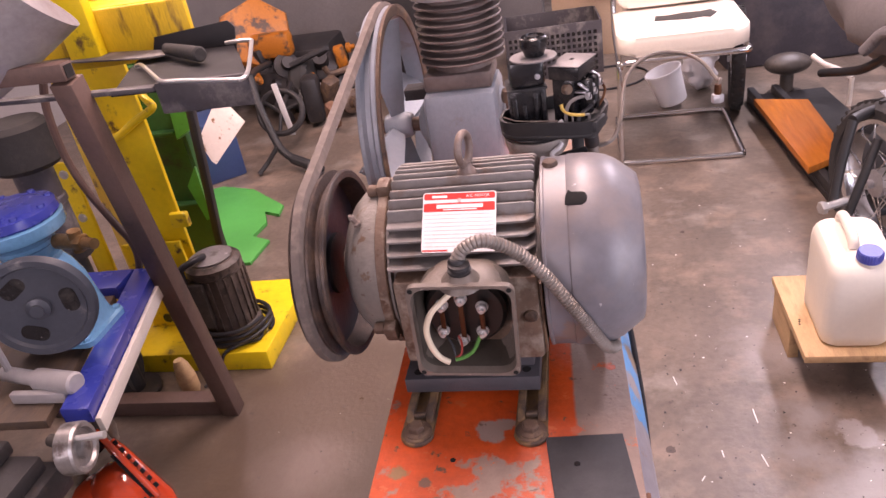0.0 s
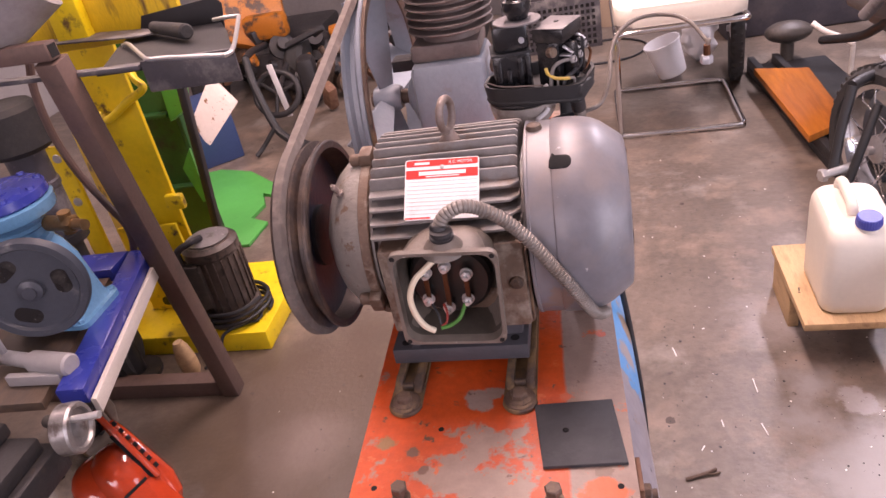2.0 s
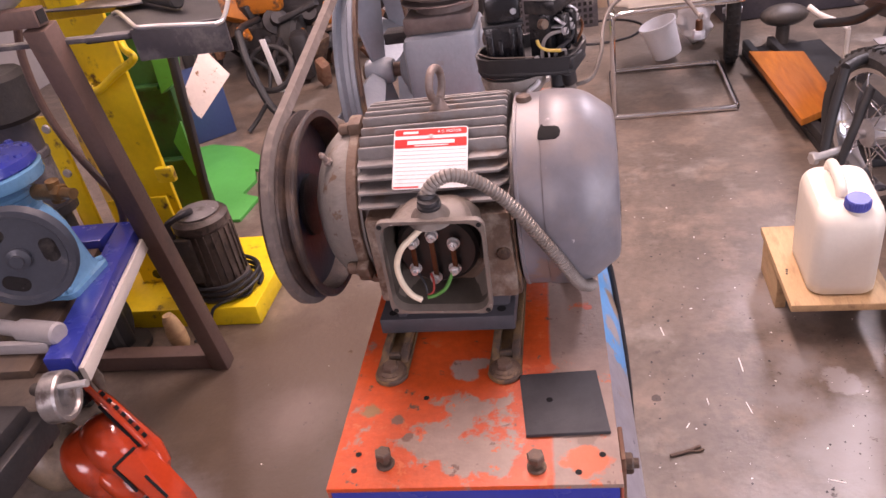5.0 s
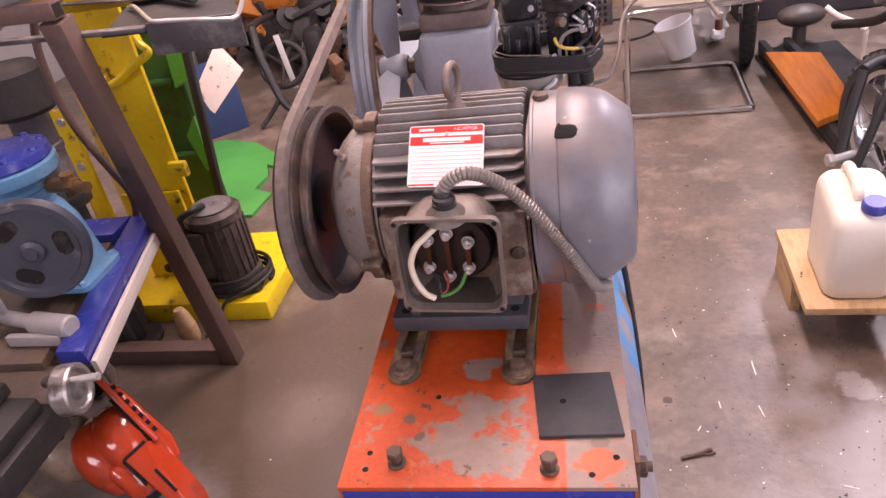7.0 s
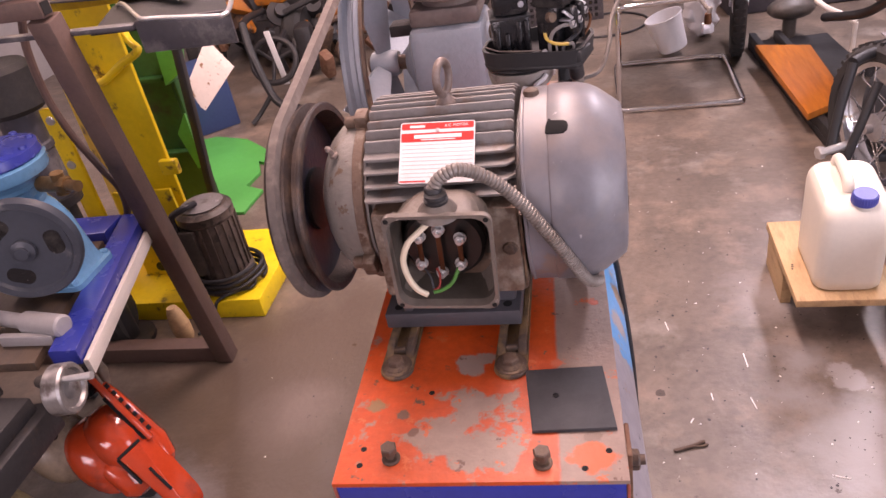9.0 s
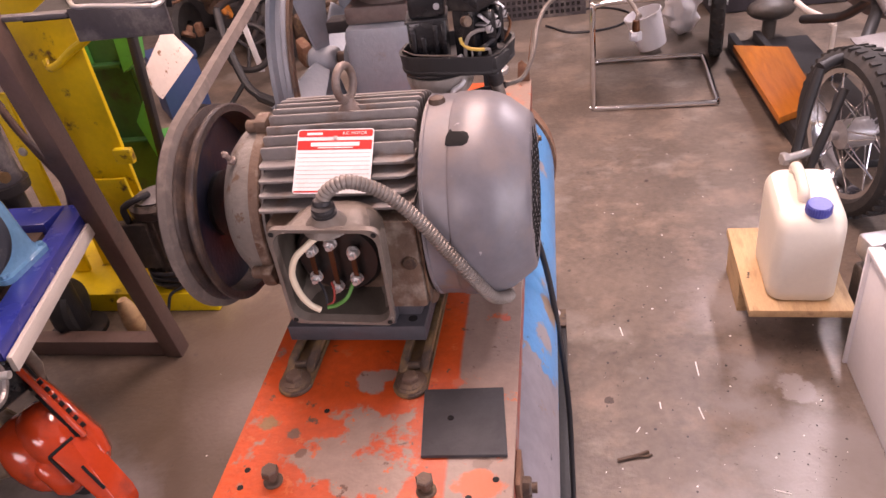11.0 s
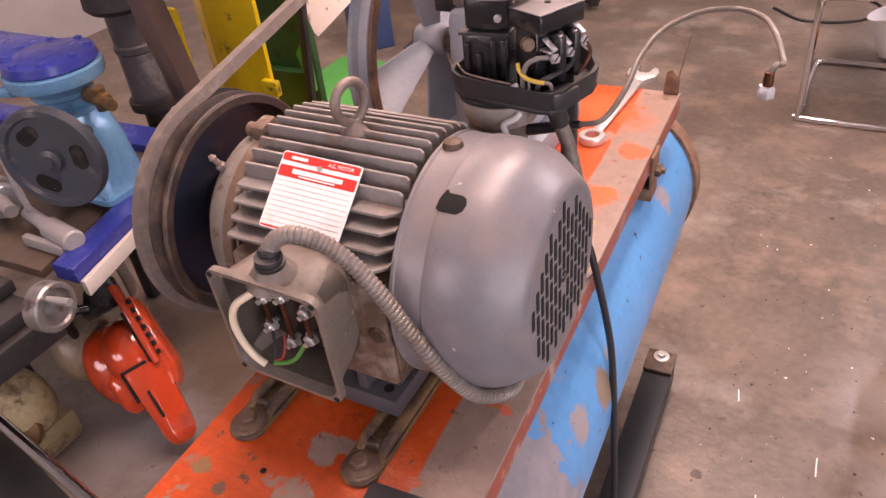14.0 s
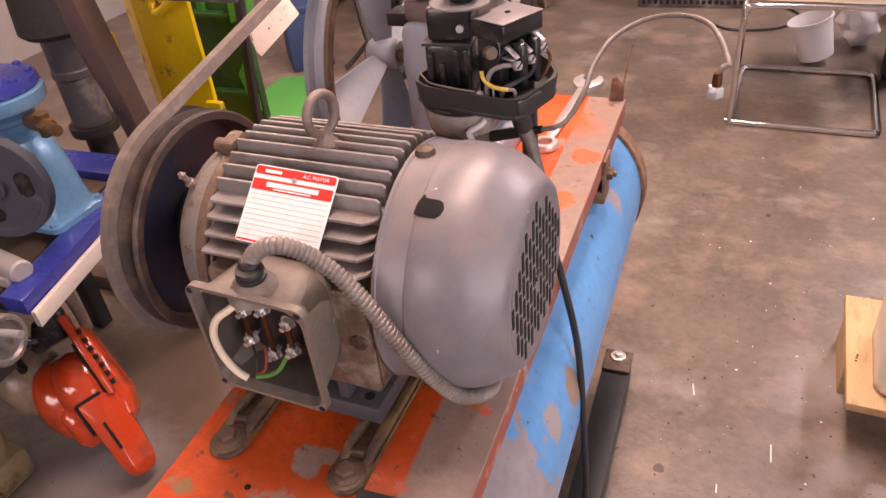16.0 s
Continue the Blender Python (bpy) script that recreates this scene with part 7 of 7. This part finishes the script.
def round_profile(w0, w1, u, v, a, b, steps=12):
    return [(w0 + (w1 - w0) * (0.5 - 0.5 * math.cos(math.pi * k)), u, v, max(0.002, a * math.sin(math.pi * k) ** 0.8), max(0.002, b * math.sin(math.pi * k) ** 0.8)) for k in (i / steps for i in range(steps + 1))]


part("starter_cover", moulded(round_profile(-0.105, 0.085, -0.052, -0.085, 0.072, 0.062)), M["orange_plastic"], saw, "glossy dark orange starter cover", OW)
part("shell", moulded(round_profile(-0.100, 0.075, -0.010, -0.062, 0.062, 0.062)), M["orange_plastic"], saw, "glossy orange domed shell", OW)
part("lower_shell", moulded([(0.0, -0.050, -0.070, 0.030, 0.045), (0.02, -0.053, -0.062, 0.034, 0.046), (0.085, -0.052, -0.062, 0.032, 0.044), (0.103, -0.048, -0.066, 0.024, 0.036), (0.110, -0.046, -0.07, 0.010, 0.02)], 3.5), M["orange_plastic"], saw, "orange lower shell", OW)
part("rear_shell", moulded([(-0.13, 0.038, -0.075, 0.014, 0.030), (-0.10, 0.040, -0.070, 0.018, 0.040), (0.04, 0.040, -0.066, 0.026, 0.050), (0.085, 0.032, -0.066, 0.022, 0.046), (0.10, 0.028, -0.07, 0.012, 0.03)], 3.5), M["orange_plastic"], saw, "orange rear shell", OW)
bm = B()
arm_rings = []
for w_, pts in ((0.016, [(-0.037, -0.055), (-0.036, 0.002), (0.008, 0.010), (0.014, 0.008), (0.040, -0.022), (0.038, -0.058)]),
                (0.090, [(-0.035, -0.050), (-0.034, 0.001), (-0.002, 0.010), (0.006, 0.008), (0.039, -0.022), (0.037, -0.052)]),
                (0.175, [(-0.033, -0.046), (-0.031, -0.002), (-0.014, 0.006), (-0.006, 0.004), (0.035, -0.022), (0.032, -0.048)]),
                (0.200, [(-0.029, -0.042), (-0.027, -0.008), (-0.013, -0.002), (-0.006, -0.003), (0.028, -0.024), (0.026, -0.044)]),
                (0.211, [(-0.020, -0.038), (-0.019, -0.018), (-0.010, -0.013), (-0.004, -0.014), (0.016, -0.026), (0.015, -0.038)])):
    arm_rings.append([bm.verts.new(grip_m @ Vector((u, v, w_))) for u, v in pts])
for p, q in zip(arm_rings, arm_rings[1:]):
    for i in range(6):
        bm.faces.new((p[i], p[(i + 1) % 6], q[(i + 1) % 6], q[i]))
bm.faces.new(arm_rings[0][::-1])
bm.faces.new(arm_rings[-1])
bmesh.ops.recalc_face_normals(bm, faces=bm.faces)
bmesh.ops.bevel(bm, geom=list(bm.edges), offset=0.0025, segments=2, affect="EDGES")
handle = part("grip", bm, M["orange_plastic"], saw, "orange rear handle with a slot", OW)
part("slot", solid(B(), (-0.011, -0.006, 0.070), (-0.004, 0.0095, 0.137), 0.001, grip_m), M["hole_dark"], handle)
part("parting_line", solid(B(), (-0.040, -0.030, 0.0085), (0.017, 0.0035, 0.0150), 0.001, grip_m), M["hole_dark"], saw, m=OW)
part("throttle_gap", solid(B(), (-0.044, -0.045, 0.012), (-0.0375, -0.004, 0.085), 0.002, grip_m), M["hole_dark"], saw, m=OW)
flank = part("side_rail", solid(B(), (0.029, -0.045, -0.168), (0.043, 0.002, 0.028), 0.004, grip_m), M["orange_plastic"], saw, "orange side rail with notches", OW)
part("rail_gap", solid(B(), (0.0222, -0.030, -0.105), (0.0286, -0.006, 0.022), 0.001, grip_m), M["hole_dark"], flank)
for i in range(7):
    part("notch", solid(B(), (0.0436, -0.024, -0.125 + 0.021 * i), (0.052, -0.012, -0.114 + 0.021 * i), 0.001, grip_m), M["hole_dark"], flank)
part("black_housing", moulded([(-0.195, 0.012, -0.04, 0.020, 0.020), (-0.185, 0.008, -0.04, 0.034, 0.028), (-0.140, -0.008, -0.04, 0.046, 0.030), (-0.125, -0.012, -0.045, 0.036, 0.024)], 3.2), M["black_plastic"], saw, "glossy black front handle mount", OW)
part("front_handle", tube(B(), [grip_m @ Vector(p) for p in ((-0.030, -0.020, -0.150), (-0.062, -0.010, -0.158), (-0.088, -0.035, -0.140), (-0.100, -0.080, -0.110))], 0.0105, 14), M["black_plastic"], saw, "glossy black front handle", OW)
part("top_lug", solid(B(), (0.010, -0.05, -0.225), (0.030, -0.02, -0.190), 0.005, grip_m), M["black_plastic"], saw, m=OW)
part("end_cover", moulded(round_profile(-0.175, -0.005, -0.105, -0.115, 0.070, 0.050)), M["tan_plastic"], saw, "dirty tan end cover", OW)
part("guide_plate", moulded([(-0.235, 0.062, -0.06, 0.006, 0.004), (-0.215, 0.066, -0.06, 0.015, 0.005), (-0.150, 0.062, -0.06, 0.013, 0.005), (-0.120, 0.052, -0.06, 0.006, 0.004)], 2.2, 20), M["tan_plastic"], saw, "tan plastic guide plate", OW)
part("base_shell", solid(B(), (-0.955, 1.070, 0.0005), (-0.875, 1.150, 0.140), 0.016), M["black_satin"], saw, "black lower body", OW)

shaft_at = Vector((-1.50, 1.205, 0.60))
shaft_to = Vector((-1.03, 1.055, 0.562))
crank = thing("crankshaft", "shiny machined steel crankshaft lying across the bench", "crankshaft", shaft_to)
CW = Matrix.Translation(-shaft_to)
way = (shaft_to - shaft_at).normalized()
part("journal", rod(B(), shaft_at, shaft_to, 0.014, seg=16), M["steel"], crank, m=CW)
for i in range(9):
    p = shaft_at + way * (0.03 + 0.048 * i)
    off = Vector((0, -0.4, 0.9)) * (0.016 if i % 4 in (1, 2) else -0.010)
    bm = B()
    lathe(bm, [(0, 0), (0.034, 0), (0.038, 0.004), (0.038, 0.016), (0.034, 0.020), (0, 0.020)], p + off, way, 24)
    part("crank_web", bm, M["head_alloy"], crank, "machined crank web", CW)
    if i % 2:
        part("crank_pin", rod(B(), p + off * 1.4, p + off * 1.4 + way * 0.05, 0.018, seg=16), M["steel"], crank, m=CW)

bm = B()
rod(bm, (-1.25, 0.853, 0.26), (-0.50, 0.727, 0.26), 0.012, seg=16)
single("guide_rod", bm, M["chrome"], "dark polished steel rod lying low across the floor parts", "rod")
single("dark_beam", bar((-1.10, 0.80, 0.10), (-0.42, 0.66, 0.10), 0.05, 0.09), M["black_satin"], "black steel beam lying near the floor", "beam")
for x, y in ((-1.05, 0.80), (-0.48, 0.70)):
    single("wooden_block", solid(B(), (x - 0.03, y - 0.05, 0.0005), (x + 0.03, y + 0.03, 0.054), 0.003), M["pale_wood"], "short wooden packing block", "block")
gear = thing("dirty_gearbox", "dirty tan gearbox casting on the floor", "gearbox", (-1.10, 0.90, 0.0))
bm = B()
ellipsoid(bm, (0, 0, 0.12), (0.09, 0.075, 0.10), 24, 14)
solid(bm, (-0.13, -0.09, 0.0005), (0.09, 0.07, 0.085), 0.018)
part("casting", bm, M["tan_cast"], gear)
for k in range(8):
    a = 0.3 + k * 0.62
    part("casting_rib", rod(B(), (0.086 * math.cos(a), -0.03 + 0.05 * math.sin(a), 0.05), (0.07 * math.cos(a), -0.03 + 0.045 * math.sin(a), 0.185), 0.006, seg=8), M["tan_cast"], gear)
part("cover", lathe(B(), [(0, 0), (0.045, 0), (0.05, 0.006), (0.045, 0.02), (0, 0.022)], (0.05, -0.04, 0.10), (0.6, -0.6, 0.4), 24), M["brass"], gear)


# ---------------------------------------------------------------- grit, chips and scraps on the floor
rnd = random.Random(11)
for name, mat_, count, lo, hi, label in (("paint_chips", "floor_white", 150, 0.0008, 0.0036, "scattered white paint chips"), ("dark_grit", "dark_iron", 300, 0.0008, 0.0036, "scattered dark grit and shavings")):
    bm = B()
    for i in range(count):
        x, y = rnd.uniform(0.27, 0.80) if rnd.random() < 0.75 else rnd.uniform(-0.75, 0.25), rnd.triangular(0.45, 2.9, 1.2)
        r = lo + (hi - lo) * rnd.random() ** 3
        a = rnd.uniform(0, 6.28)
        pts = [(x + r * rnd.uniform(0.4, 1.3) * math.cos(a + k * 1.05), y + r * rnd.uniform(0.4, 1.3) * math.sin(a + k * 1.05)) for k in range(6)]
        top_ = [bm.verts.new((u, v, 0.0012)) for u, v in pts]
        low_ = [bm.verts.new((u, v, 0.0003)) for u, v in pts]
        bm.faces.new(top_)
        for k in range(6):
            bm.faces.new((low_[k], low_[(k + 1) % 6], top_[(k + 1) % 6], top_[k]))
    single(name, bm, M[mat_], label, "debris", kind="stuff")
for x, y, a, ln in ((0.500, 1.511, 2, 0.075), (0.491, 1.367, 11, 0.058), (0.404, 1.388, 4, 0.034), (0.329, 1.648, 10, 0.055), (0.350, 1.314, -30, 0.026), (0.62, 1.16, 75, 0.045)):
    bm = B()
    solid(bm, (-0.0014, -ln * 0.32, 0.0003), (0.0014, ln * 0.32, 0.0016), 0.0004)
    single("white_scrap", bm, M["floor_white"], "thin white plastic scrap on the floor", "scrap", (x, y, 0.0), a)
bm = B()
tube(bm, [(-0.04, -0.004, 0.004), (0.0, 0.0, 0.005), (0.03, 0.008, 0.004)], 0.004, 8)
tube(bm, [(0.0, 0.0, 0.005), (0.02, -0.004, 0.004), (0.035, -0.002, 0.004)], 0.0025, 8)
single("twig_scrap", bm, M["brown_iron"], "small brown twig like scrap on the floor", "scrap", (0.339, 1.236, 0.0), 13)

bm = B()
line = smooth_line([(-1.101, 1.300, 1.028), (-0.974, 1.330, 1.094), (-0.916, 1.360, 1.130), (-0.842, 1.380, 1.174)], 8)
sweep(bm, line, [(0.030 * math.cos(a), 0.085 * math.sin(a)) for a in (2 * math.pi * i / 18 for i in range(18))])
single("grey_cover", bm, M["sheet_pale"], "pale grey sheet metal cover lying on the stand", "cover")
